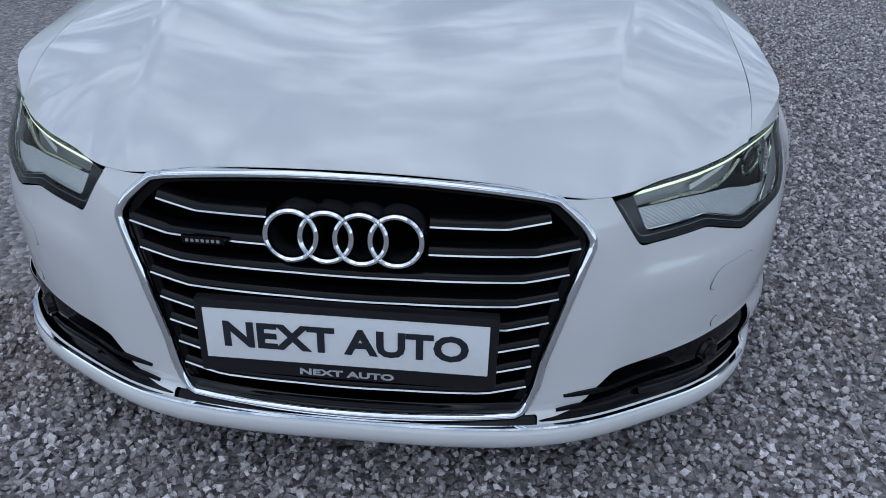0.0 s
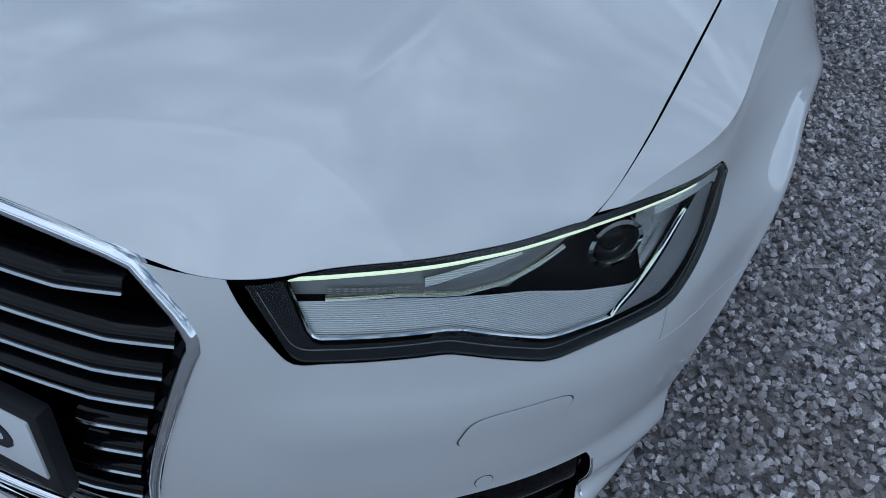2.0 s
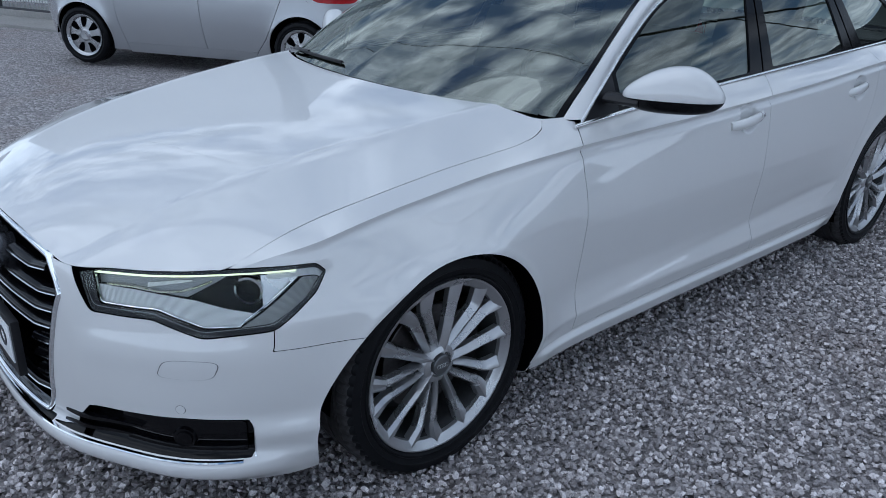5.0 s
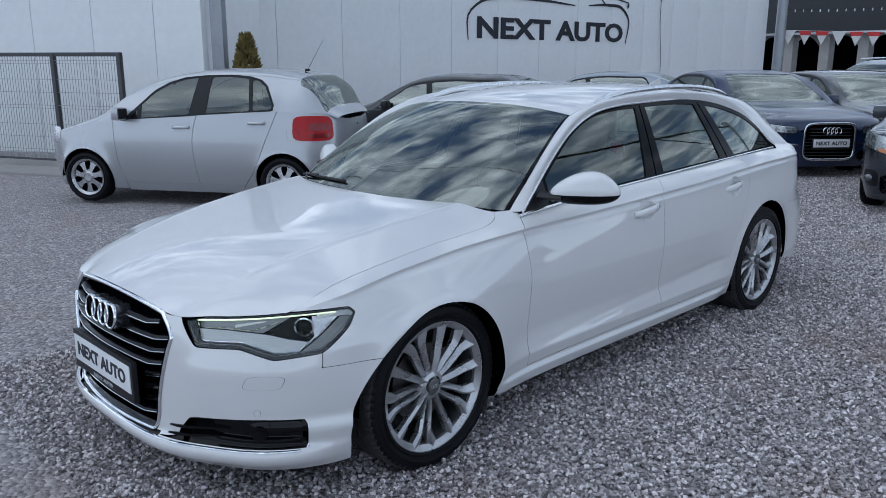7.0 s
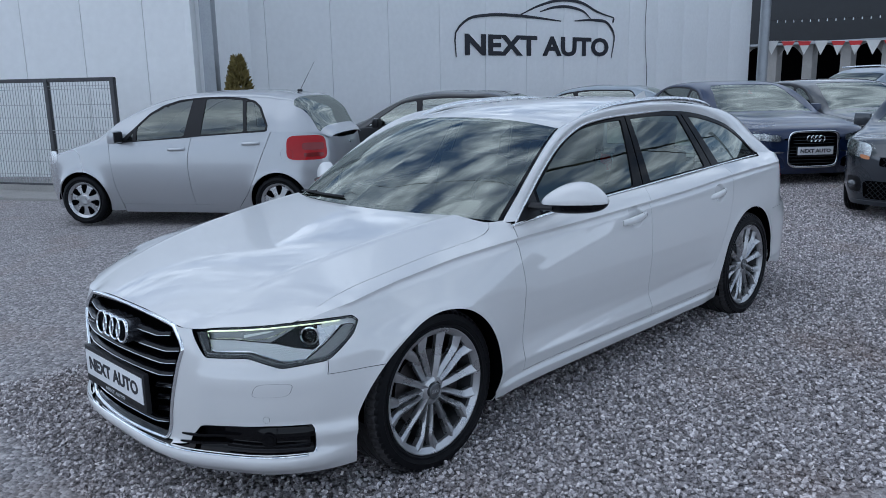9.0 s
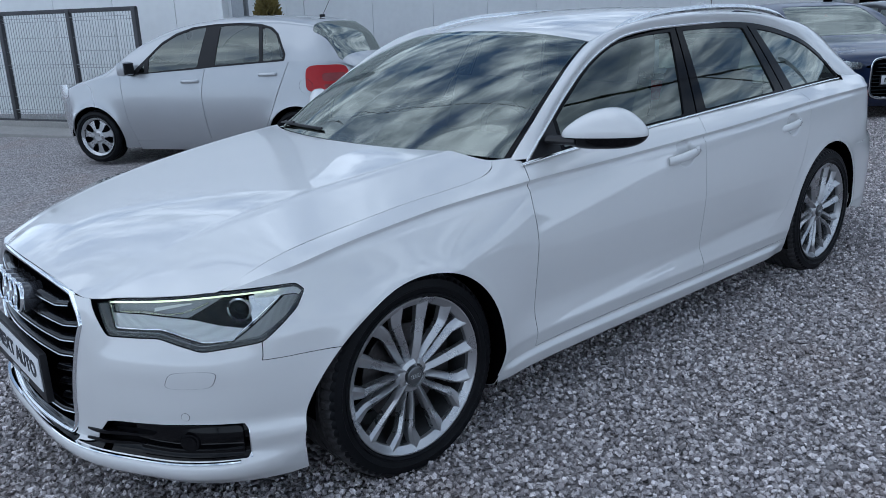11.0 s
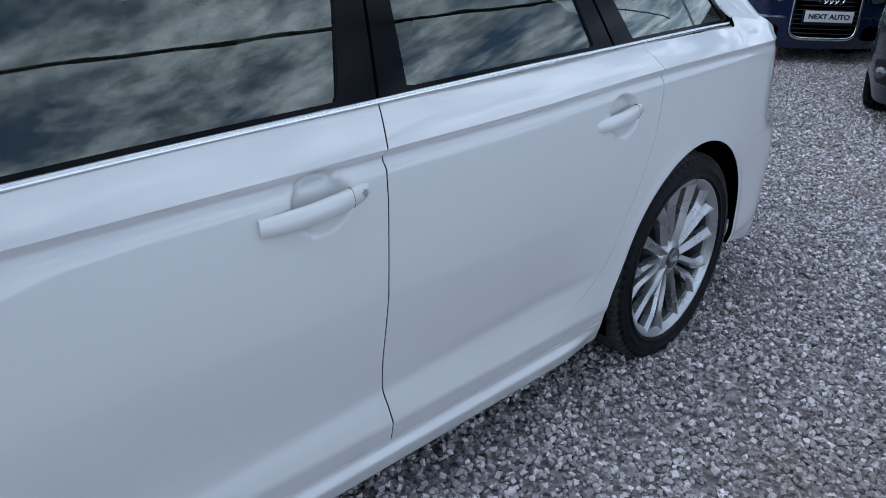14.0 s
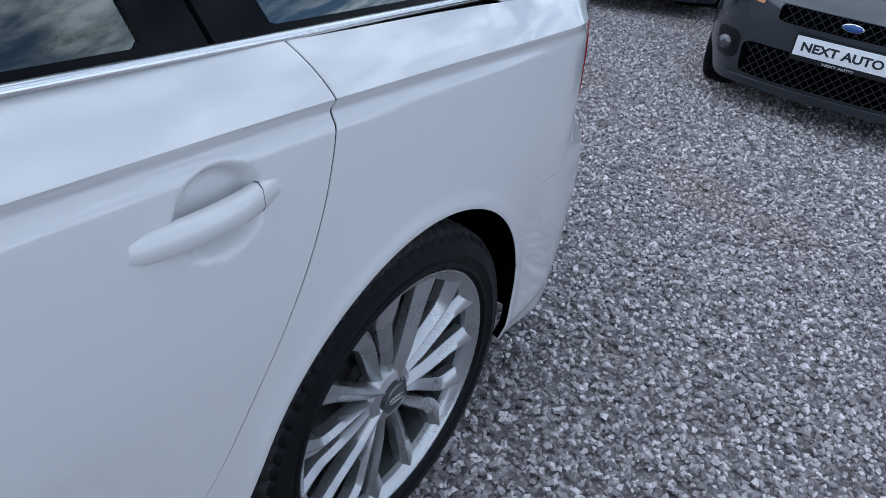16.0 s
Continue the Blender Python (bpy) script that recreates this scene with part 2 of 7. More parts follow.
# ---- shaping tools ----
def spline(xs, ys):
    """A smooth curve through the points, straight beyond its ends."""
    xs, ys = np.array(xs, float), np.array(ys, float)
    d = np.diff(ys) / np.diff(xs)
    m = np.r_[d[0], (d[:-1] * np.diff(xs)[1:] + d[1:] * np.diff(xs)[:-1]) / (xs[2:] - xs[:-2]), d[-1]]

    def at(x):
        x = np.asarray(x, float)
        i = np.clip(np.searchsorted(xs, x) - 1, 0, len(xs) - 2)
        h = xs[i + 1] - xs[i]
        t = np.clip((x - xs[i]) / h, 0, 1)
        y = (2 * t**3 - 3 * t**2 + 1) * ys[i] + (t**3 - 2 * t**2 + t) * h * m[i] + (3 * t**2 - 2 * t**3) * ys[i + 1] + (t**3 - t**2) * h * m[i + 1]
        return y + np.where(x < xs[0], (x - xs[0]) * m[0], 0) + np.where(x > xs[-1], (x - xs[-1]) * m[-1], 0)

    return at


def smooth(a, b, x):
    t = np.clip((np.asarray(x, float) - a) / (b - a), 0, 1)
    return t * t * t * (10 + t * (6 * t - 15))


def fair(values, sigma, odd_ends=True):
    """Rows of evenly spaced values, faired along the first axis with a bell of sigma steps, and without shrinking the wide bends."""
    values = np.asarray(values, float)
    n = int(4 * sigma) + 1
    bell = np.exp(-0.5 * (np.arange(-n, n + 1) / sigma) ** 2)
    bell /= bell.sum()

    def once(v):
        n_ = min(n, len(v) - 1)
        head, tail = v[n_:0:-1], v[-2:-n_ - 2:-1]
        if odd_ends:
            head, tail = 2 * v[:1] - head, 2 * v[-1:] - tail
        w = np.concatenate([head, v, tail])
        if n_ < n:
            w = np.concatenate([np.repeat(w[:1], n - n_, 0), w, np.repeat(w[-1:], n - n_, 0)])
        out = np.zeros_like(v)
        for k, b in enumerate(bell):
            out += b * w[k:k + len(v)]
        return out

    first = once(values)
    return first + once(values - first)


def faired(curve, a, b, sigma, step=0.01):
    """A curve by one number, faired between a and b; sigma in metres."""
    x = np.arange(a, b + step / 2, step)
    return spline(x, fair(curve(x), sigma / step))


def curve3(points):
    """A smooth curve in space through the points, by a parameter from 0 to 1."""
    p = np.array(points, float)
    t = np.r_[0, np.cumsum(np.linalg.norm(np.diff(p, axis=0), axis=1))]
    t /= t[-1]
    fx, fy, fz = (spline(t, p[:, k]) for k in range(3))
    return lambda u: np.stack([fx(u), fy(u), fz(u)], -1)


def finish(name, verts, faces, mat, parent=None, label="", normals=None, flat=False):
    me = bpy.data.meshes.new(name)
    me.from_pydata([tuple(v) for v in np.asarray(verts, float)], [], [tuple(f) for f in faces])
    me.materials.append(mat)
    me.polygons.foreach_set("use_smooth", [not flat] * len(me.polygons))
    if normals is not None:
        me.normals_split_custom_set_from_vertices([tuple(n) for n in normals])
    me.update()
    ob = new(name, me)
    if parent is not None:
        ob.parent = parent
    if label:
        tagged(ob, label)
    return ob


def part(name, bm, mat, parent=None, label="", smooth_angle=40):
    """A bmesh as one mesh object."""
    me = bpy.data.meshes.new(name)
    bm.normal_update()
    bm.to_mesh(me)
    bm.free()
    me.materials.append(mat)
    me.polygons.foreach_set("use_smooth", [True] * len(me.polygons))
    if smooth_angle < 180:
        me.set_sharp_from_angle(angle=radians(smooth_angle))
    ob = new(name, me)
    if parent is not None:
        ob.parent = parent
    if label:
        tagged(ob, label)
    return ob


def thing(name, label, category, group="", place=(0, 0, 0), turn=0.0):
    ob = new(name)
    ob.empty_display_size = 0.1
    ob.matrix_world = pose(*place, 0, 0, turn)
    return tagged(ob, label, category, group)


def box(bm, size, centre, bevel=0.0, turn=None):
    m = Matrix.Translation(centre) @ (turn or Matrix()) @ Matrix.Diagonal((*size, 1))
    made = bmesh.ops.create_cube(bm, size=1, matrix=m)["verts"]
    if bevel:
        edges = list({e for v in made for e in v.link_edges})
        bmesh.ops.bevel(bm, geom=edges, offset=bevel, segments=2, profile=0.7, affect="EDGES")
    return bm


def panel(name, us, vs, F, cuts, mat, parent, side=1, thick=0.014, label="", flip=False, lift=0.0, edge=None):
    """A sheet-metal panel: the part of the surface F(u, v) that all cuts keep (those above zero), with its edges turned in.
    side -1 mirrors it to the other side of the car. edge: the material of the inner side of its turned-in edges."""
    us, vs = np.asarray(us, float), np.asarray(vs, float)
    nu, nv = len(us), len(vs)
    q = np.stack(np.meshgrid(us, vs, indexing="ij"), -1).reshape(-1, 2)
    idx = np.arange(nu * nv).reshape(nu, nv)
    polys = np.stack([idx[:-1, :-1], idx[1:, :-1], idx[1:, 1:], idx[:-1, 1:]], -1).reshape(-1, 4).tolist()
    for cut in cuts:
        val = cut(F(q[:, 0], q[:, 1]), q)
        val = np.where(np.abs(val) < 1e-7, 1e-7, val)
        good = val > 0
        keep, mixed = [], []
        for p in polys:
            n = sum(good[i] for i in p)
            if n == len(p):
                keep.append(p)
            elif n:
                mixed.append(p)
        edges = {}
        for p in mixed:
            for a, b in zip(p, p[1:] + p[:1]):
                if good[a] != good[b]:
                    edges.setdefault((min(a, b), max(a, b)), len(edges))
        if edges:
            e = np.array(list(edges))
            a, b, fa, fb = q[e[:, 0]], q[e[:, 1]], val[e[:, 0]], val[e[:, 1]]
            for _ in range(4):
                t = np.clip(fa / (fa - fb), 0.02, 0.98)[:, None]
                mid = a + (b - a) * t
                fm = cut(F(mid[:, 0], mid[:, 1]), mid)
                first = (fm > 0) == (fa > 0)
                a, fa = np.where(first[:, None], mid, a), np.where(first, fm, fa)
                b, fb = np.where(first[:, None], b, mid), np.where(first, fb, fm)
            base = len(q)
            q = np.concatenate([q, mid])
            for p in mixed:
                out = []
                for i, j in zip(p, p[1:] + p[:1]):
                    if good[i]:
                        out.append(i)
                    if good[i] != good[j]:
                        out.append(base + edges[(min(i, j), max(i, j))])
                if len(out) > 2:
                    keep.append(out)
        polys = keep
    if not polys:
        return None
    used = sorted({i for p in polys for i in p})
    new_of = {i: k for k, i in enumerate(used)}
    q = q[used]
    polys = [[new_of[i] for i in p] for p in polys]
    P = F(q[:, 0], q[:, 1])
    h = 1e-4
    N = np.cross(F(q[:, 0] + h, q[:, 1]) - F(q[:, 0] - h, q[:, 1]), F(q[:, 0], q[:, 1] + h) - F(q[:, 0], q[:, 1] - h))
    N /= np.linalg.norm(N, axis=1)[:, None] + 1e-12
    if flip:
        N = -N
        polys = [p[::-1] for p in polys]
    P = P + N * lift
    count = {}
    for p in polys:
        for a, b in zip(p, p[1:] + p[:1]):
            count[(a, b)] = 1
    rim = [(a, b) for a, b in count if (b, a) not in count]
    verts, norms, faces, dark = [*P], [*N], list(polys), []
    if thick:
        lip = min(0.0025, thick / 2) if edge else thick
        out = {}
        for a, b in rim:
            n = np.cross(P[b] - P[a], N[a])
            n = n / (np.linalg.norm(n) + 1e-12)
            for i in (a, b):
                out[i] = out.get(i, 0) + n
        low = {}
        for i, n in out.items():
            n = n / (np.linalg.norm(n) + 1e-12)
            low[i] = len(verts)
            verts.append(P[i] - N[i] * lip)
            norms.append(n)
            if edge:
                verts.append(P[i] - N[i] * thick)
                norms.append(n)
        for a, b in rim:
            faces.append([b, a, low[a], low[b]])
            if edge:
                dark.append(len(faces))
                faces.append([low[b], low[a], low[a] + 1, low[b] + 1])
    verts, norms = np.array(verts), np.array(norms)
    if side < 0:
        verts, norms = verts * (-1, 1, 1), norms * (-1, 1, 1)
        faces = [f[::-1] for f in faces]
    ob = finish(name, verts, faces, mat, parent, label, norms)
    if dark:
        ob.data.materials.append(edge)
        for i in dark:
            ob.data.polygons[i].material_index = 1
    return ob


def sweep(path, profile, ups, closed=False, scale=None, side=1):
    """A profile (across, up) carried along a path in space: verts and faces."""
    path, ups, profile = np.array(path, float), np.array(ups, float), np.array(profile, float)
    if ups.ndim == 1:
        ups = np.tile(ups, (len(path), 1))
    if closed:
        along = np.roll(path, -1, 0) - np.roll(path, 1, 0)
    else:
        along = np.gradient(path, axis=0)
    along /= np.linalg.norm(along, axis=1)[:, None] + 1e-12
    across = np.cross(along, ups)
    across /= np.linalg.norm(across, axis=1)[:, None] + 1e-12
    ups = np.cross(across, along)
    k = np.ones(len(path)) if scale is None else np.asarray(scale, float)
    v = path[:, None] + (across[:, None] * profile[None, :, :1] + ups[:, None] * profile[None, :, 1:]) * k[:, None, None]
    n, m = len(path), len(profile)
    v = v.reshape(-1, 3)
    faces = []
    for i in range(n if closed else n - 1):
        for j in range(m):
            a, b = i * m + j, i * m + (j + 1) % m
            c, d = ((i + 1) % n) * m + (j + 1) % m, ((i + 1) % n) * m + j
            faces.append([a, b, c, d])
    if not closed:
        faces += [list(range(m))[::-1], [(n - 1) * m + j for j in range(m)]]
    if side < 0:
        v = v * (-1, 1, 1)
        faces = [f[::-1] for f in faces]
    return v, faces


def swept(name, path, profile, ups, mat, parent, label="", closed=False, scale=None, side=1, smooth_angle=50):
    v, f = sweep(path, profile, ups, closed, scale, side)
    bm = bmesh.new()
    vs = [bm.verts.new(p) for p in v]
    for face in f:
        bm.faces.new([vs[i] for i in face])
    bmesh.ops.recalc_face_normals(bm, faces=bm.faces)
    return part(name, bm, mat, parent, label, smooth_angle)


def round_profile(w, h, n=10):
    a = np.linspace(0, 2 * np.pi, n, endpoint=False)
    return np.stack([np.cos(a) * w / 2, np.sin(a) * h / 2], -1)


def lathe(profile, steps, axis="x", mat=None):
    """Verts and faces of a profile (radius, along) turned about the x axis."""
    profile = np.array(profile, float)
    a = np.linspace(0, 2 * np.pi, steps, endpoint=False)
    r, h = profile[:, 0], profile[:, 1]
    v = np.stack([np.tile(h, (steps, 1)), r[None] * np.cos(a)[:, None], r[None] * np.sin(a)[:, None]], -1).reshape(-1, 3)
    m = len(profile)
    f = [[i * m + j, i * m + j + 1, ((i + 1) % steps) * m + j + 1, ((i + 1) % steps) * m + j] for i in range(steps) for j in range(m - 1)]
    return v, f


def lathed(name, profile, steps, mat, parent, label="", smooth_angle=35):
    v, f = lathe(profile, steps)
    bm = bmesh.new()
    vs = [bm.verts.new(p) for p in v]
    for face in f:
        bm.faces.new([vs[i] for i in face])
    bmesh.ops.recalc_face_normals(bm, faces=bm.faces)
    return part(name, bm, mat, parent, label, smooth_angle)


def lettering(name, text, height, width, mat, parent, m, bold=0.0, depth=0.001, label=""):
    """Raised letters of that height and overall width, upright in the plane of the pose m, about its centre."""
    cu = bpy.data.curves.new(name, "FONT")
    cu.body, cu.offset, cu.extrude, cu.align_x = text, bold, depth, "CENTER"
    cu.resolution_u = 3
    ob = bpy.data.objects.new(name, cu)
    scene.collection.objects.link(ob)
    bpy.context.view_layer.update()
    me = bpy.data.meshes.new_from_object(ob.evaluated_get(bpy.context.evaluated_depsgraph_get()))
    bpy.data.objects.remove(ob)
    co = np.array([v.co[:] for v in me.vertices])
    lo, hi = co.min(0), co.max(0)
    co = (co - (lo + hi) / 2) * (width / (hi[0] - lo[0]), height / (hi[1] - lo[1]), 1)
    me.vertices.foreach_set("co", np.array([m @ Vector(c) for c in co]).ravel())
    me.materials.clear()
    me.materials.append(mat)
    me.name = name
    out = new(name, me)
    out.parent = parent
    if label:
        tagged(out, label)
    return out

# ---- the white estate car: its shape ----
HUB_F, HUB_R, HUB_Z, TRACK = 0.912, 3.833, 0.328, 0.886
_outline = curve3([(0, -0.018, 0), (0.15, -0.013, 0), (0.30, 0.008, 0), (0.45, 0.055, 0), (0.60, 0.132, 0), (0.72, 0.228, 0), (0.80, 0.332, 0), (0.845, 0.44, 0), (0.873, 0.58, 0), (0.903, 0.75, 0), (0.920, 0.95, 0), (0.914, 1.15, 0), (0.897, 1.5, 0), (0.896, 2.0, 0), (0.903, 2.6, 0), (0.907, 3.2, 0), (0.906, 3.8, 0), (0.890, 4.2, 0), (0.850, 4.5, 0), (0.80, 4.63, 0), (0.70, 4.74, 0), (0.50, 4.82, 0), (0.25, 4.86, 0), (0, 4.87, 0)])
_fine = _outline(np.linspace(0, 1, 4001))
_arc = np.r_[0, np.cumsum(np.linalg.norm(np.diff(_fine, axis=0), axis=1))]
_even_arc = np.linspace(0, _arc[-1], 3201)
_fine = np.stack([np.interp(_even_arc, _arc, _fine[:, k]) for k in range(3)], -1)
_mirrored = np.concatenate([_fine[:0:-1] * (-1, 1, 1), _fine, _fine[-2::-1] * (-1, 1, 1)])
_fine = fair(_mirrored, 0.055 / (_even_arc[1] - _even_arc[0]))[3200:6401]
_arc = np.r_[0, np.cumsum(np.linalg.norm(np.diff(_fine, axis=0), axis=1))]
LONG = float(_arc[-1])


def plan(s):
    """The outline of the car from above at the arc length s from the middle of the nose: place and outward normal."""
    s = np.clip(s, 0, LONG)
    x, y = np.interp(s, _arc, _fine[:, 0]), np.interp(s, _arc, _fine[:, 1])
    h = 0.02
    dx = np.interp(np.minimum(s + h, LONG), _arc, _fine[:, 0]) - np.interp(np.maximum(s - h, 0), _arc, _fine[:, 0])
    dy = np.interp(np.minimum(s + h, LONG), _arc, _fine[:, 1]) - np.interp(np.maximum(s - h, 0), _arc, _fine[:, 1])
    n = np.hypot(dx, dy)
    return x, y, dy / n, -dx / n


def s_at(y):
    """The arc length at which the side is y metres behind the nose."""
    return float(np.interp(y, _fine[:, 1], _arc))


crease_z = spline([0.3, 0.46, 0.6, 0.69, 0.85, 1.01, 1.2, 1.5, 1.98, 2.6, 2.95, 3.58, 3.9, 4.3, 4.6], [0.715, 0.766, 0.796, 0.810, 0.829, 0.843, 0.853, 0.866, 0.882, 0.906, 0.919, 0.952, 0.962, 0.966, 0.966])
crease_in = spline([0.3, 0.5, 0.75, 1.0, 1.5, 2.0, 2.6, 3.6, 4.2, 4.6], [-0.03, -0.020, -0.060, -0.079, -0.061, -0.042, -0.030, -0.028, -0.026, -0.02])
crease_depth = spline([0.45, 0.8, 1.2, 3.9, 4.4], [0.0, 0.7, 1.0, 1.0, 0.5])
shoulder_flat = spline([0.3, 0.45, 0.65, 0.95, 1.25, 1.45, 1.7, 2.6, 3.5, 4.4], [1.6, 3.8, 3.8, 2.9, 2.1, 1.2, 0.95, 0.95, 1.35, 1.35])
shut_z = spline([0.2, 0.27, 0.31, 0.35, 0.41, 0.47, 0.556, 0.655, 0.76, 0.88, 1.0, 1.175, 1.304, 1.36, 1.40, 1.43, 1.5], [0.675, 0.704, 0.7235, 0.7435, 0.769, 0.789, 0.8115, 0.8280, 0.842, 0.8572, 0.869, 0.881, 0.894, 0.905, 0.920, 0.942, 0.98])
belt_z = spline([1.4, 1.53, 2.1, 2.67, 3.1, 3.53, 4.13, 4.5], [0.905, 0.915, 0.95, 0.976, 0.993, 1.006, 1.016, 1.005])
front_in = spline([0.12, 0.17, 0.20, 0.228, 0.24, 0.262, 0.30, 0.38, 0.46, 0.525, 0.545, 0.565, 0.62, 0.68, 0.73, 0.78], [-0.09, -0.028, 0.004, 0.012, 0.008, -0.016, -0.010, 0.0, 0.002, 0.001, -0.003, -0.010, -0.025, -0.043, -0.062, -0.10])
low_in = spline([0.14, 0.20, 0.25, 0.285, 0.306, 0.313, 0.320, 0.345, 0.380, 0.405, 0.46, 0.53, 0.62], [-0.06, -0.035, -0.017, -0.008, -0.0035, -0.002, -0.0035, -0.0095, -0.0175, -0.0195, -0.015, -0.007, 0.0])
rear_in = spline([0.15, 0.22, 0.32, 0.45, 0.60, 0.66, 0.70, 0.80, 0.95, 1.05], [-0.05, -0.01, 0.0, 0.004, 0.0, -0.01, -0.035, -0.045, -0.06, -0.09])


def rough_in(s, z):
    """How far the large forms stand out from the outline, at arc length s and height z."""
    x, y, nx, ny = plan(s)
    zc, oc, k = crease_z(y), crease_in(y), crease_depth(y)
    d = z - zc
    shelf = 0.15 + 0.85 * smooth(1.25, 1.60, y) * smooth(3.42, 3.10, y)
    low = low_in(z) * (shelf + (1 - shelf) * smooth(0.335, 0.285, z))
    under = -0.0085 * k * np.exp(-(((d + 0.019) / 0.011) ** 2))
    by_arch = smooth(1.9, 1.2, y)
    belly = oc * np.clip((d + 0.30 - 0.12 * by_arch) / (0.29 - 0.12 * by_arch), 0, 1) ** (1.65 - 0.35 * by_arch)
    flat = shoulder_flat(y)
    up = np.clip(d, 0, 0.12)
    top = oc - flat * (0.75 * up + 4.2 * up**2)
    side = np.where(d > 0, top, np.where(z < 0.62, np.minimum(low, 0.0) + belly, belly) + under)
    for hub, r0, amount in ((HUB_F, 0.36, 0.026), (HUB_R, 0.392, 0.006)):
        r = np.hypot(y - hub, z - 0.322)
        lip = amount * np.exp(-np.maximum(r - r0 - 0.012, 0) / 0.075) * (smooth(0.26, 0.50, z) if hub > 2 else smooth(0.08, 0.20, z))
        side = side + lip * smooth(0.05, -0.10, d)
    fold = 0.367 + 0.054 * (y - 2.18)
    side = side - 0.003 * np.exp(-(((z - fold) / 0.020) ** 2)) * smooth(1.45, 1.8, y) * smooth(3.45, 3.2, y)
    w = smooth(0.22, 0.58, y)
    nose = front_in(z)
    side = nose + (side - nose) * w
    side = side + 0.023 * smooth(0.72, 0.58, z) * smooth(0.22, 0.50, y) * smooth(1.15, 0.85, y) * (0.45 + 0.55 * smooth(0.28, 0.48, z))
    side = side + 0.018 * smooth(0.38, 0.30, z) * smooth(0.06, 0.25, y) * smooth(0.60, 0.46, y)
    side = side + smooth(0.30, 0.25, z) * smooth(0.50, 0.30, y) * (0.012 * np.exp(-(((x - 0.44) / 0.15) ** 2)) - 0.010 * np.exp(-((x / 0.22) ** 2)))
    wr = smooth(4.30, 4.60, y)
    return side + (rear_in(z) - side) * wr


# the large forms, faired along the car and up it, above and below the crease apart
FOOT = 0.13
_gs, _gw = np.linspace(0, LONG, 651), np.r_[np.linspace(FOOT, 0.9, 193), np.linspace(0.9, 1.1, 51)]


def crease_at(s):
    return np.clip(crease_z(np.maximum(plan(s)[1], 0.2)), 0.66, 0.98)


def grid_height(s, w):
    zc = crease_at(s)
    return np.where(w <= 0.9, FOOT + (w - FOOT) * (zc - FOOT) / (0.9 - FOOT), zc + w - 0.9)


_sg, _wg = np.meshgrid(_gs, _gw, indexing="ij")
_form = rough_in(_sg, grid_height(_sg, _wg + np.where(np.arange(len(_gw)) < 193, -1e-6, 1e-6)))
_form = np.concatenate([fair(_form[:, :193].T, 1.0).T, fair(_form[:, 193:].T, 2.0).T], 1)
_turned = np.concatenate([_form[:0:-1], _form, _form[-2::-1]])
_form = fair(_turned, 4.5)[650:1301]
_parts = (_form[:, :193], _form[:, 193:])


def bicubic(table, i, j):
    """A table read between its entries, with even slopes."""
    a, b = table.shape
    i, j = np.clip(i, 0, a - 1.0001), np.clip(j, 0, b - 1.0001)
    i0, j0 = np.floor(i).astype(int), np.floor(j).astype(int)
    t, u = i - i0, j - j0
    cub = lambda t: (((-0.5 * t + 1) * t - 0.5) * t, (1.5 * t - 2.5) * t * t + 1, ((-1.5 * t + 2) * t + 0.5) * t, (0.5 * t - 0.5) * t * t)
    out = 0
    for k, wt in enumerate(cub(t)):
        row = np.clip(i0 + k - 1, 0, a - 1)
        for m, wu in enumerate(cub(u)):
            col = j0 + m - 1
            v = table[row, np.clip(col, 0, b - 1)]
            v = np.where(col < 0, 2 * table[row, 0] - table[row, 1], np.where(col > b - 1, 2 * table[row, b - 1] - table[row, b - 2], v))
            out = out + wt * wu * v
    return out


HANDLES = ((2.440, 0.838), (3.392, 0.856))


def body_in(s, z):
    """How far the body stands out from its outline, at arc length s and height z."""
    s, z = np.broadcast_arrays(np.asarray(s, float), np.asarray(z, float))
    y, zc = plan(s)[1], crease_at(s)
    i = np.clip(s, 0, LONG) / LONG * 650
    low = bicubic(_parts[0], i, np.maximum(z - FOOT, 0) / (zc - FOOT) * 192)
    high = bicubic(_parts[1], i, np.maximum(z - zc, 0) / 0.2 * 50)
    side = np.where(z <= zc, low, high)
    for hub, r0 in ((HUB_F, 0.36), (HUB_R, 0.392)):
        r = np.hypot(y - hub, z - 0.322)
        side = side + 0.0035 * np.exp(-(((r - r0 - 0.010) / 0.016) ** 2)) * smooth(0.2, 0.3, z)
    for hy, hz in HANDLES:
        side = side - 0.021 * smooth(1.0, 0.30, ((y - hy) / 0.070) ** 2 + ((z - hz) / 0.060) ** 2)
    return side


def body(s, z):
    x, y, nx, ny = plan(s)
    o = body_in(s, z)
    return np.stack([x + nx * o, y + ny * o, z + 0 * x], -1)


CREASE = 0.9


def flank(s, w):
    """The body by arc length and a height in which the crease lies level at 0.9."""
    y = plan(s)[1]
    return body(s, w + (crease_z(y) - CREASE) * smooth(0.35, 0.75, w))


flank_rows = np.r_[np.linspace(0.15, 0.74, 70), np.linspace(0.748, 0.83, 12), np.linspace(0.835, 0.893, 16), 0.8965, 0.8990, 0.8998, 0.9002, 0.9010, 0.9035, np.linspace(0.907, 1.06, 26)]


# the bonnet
_even = spline([0.379, 0.45, 0.53, 0.64, 0.78, 0.92, 1.1, 1.25], [0.752, 0.7615, 0.767, 0.7715, 0.7755, 0.778, 0.7765, 0.7755])
_rough_shut = shut_z


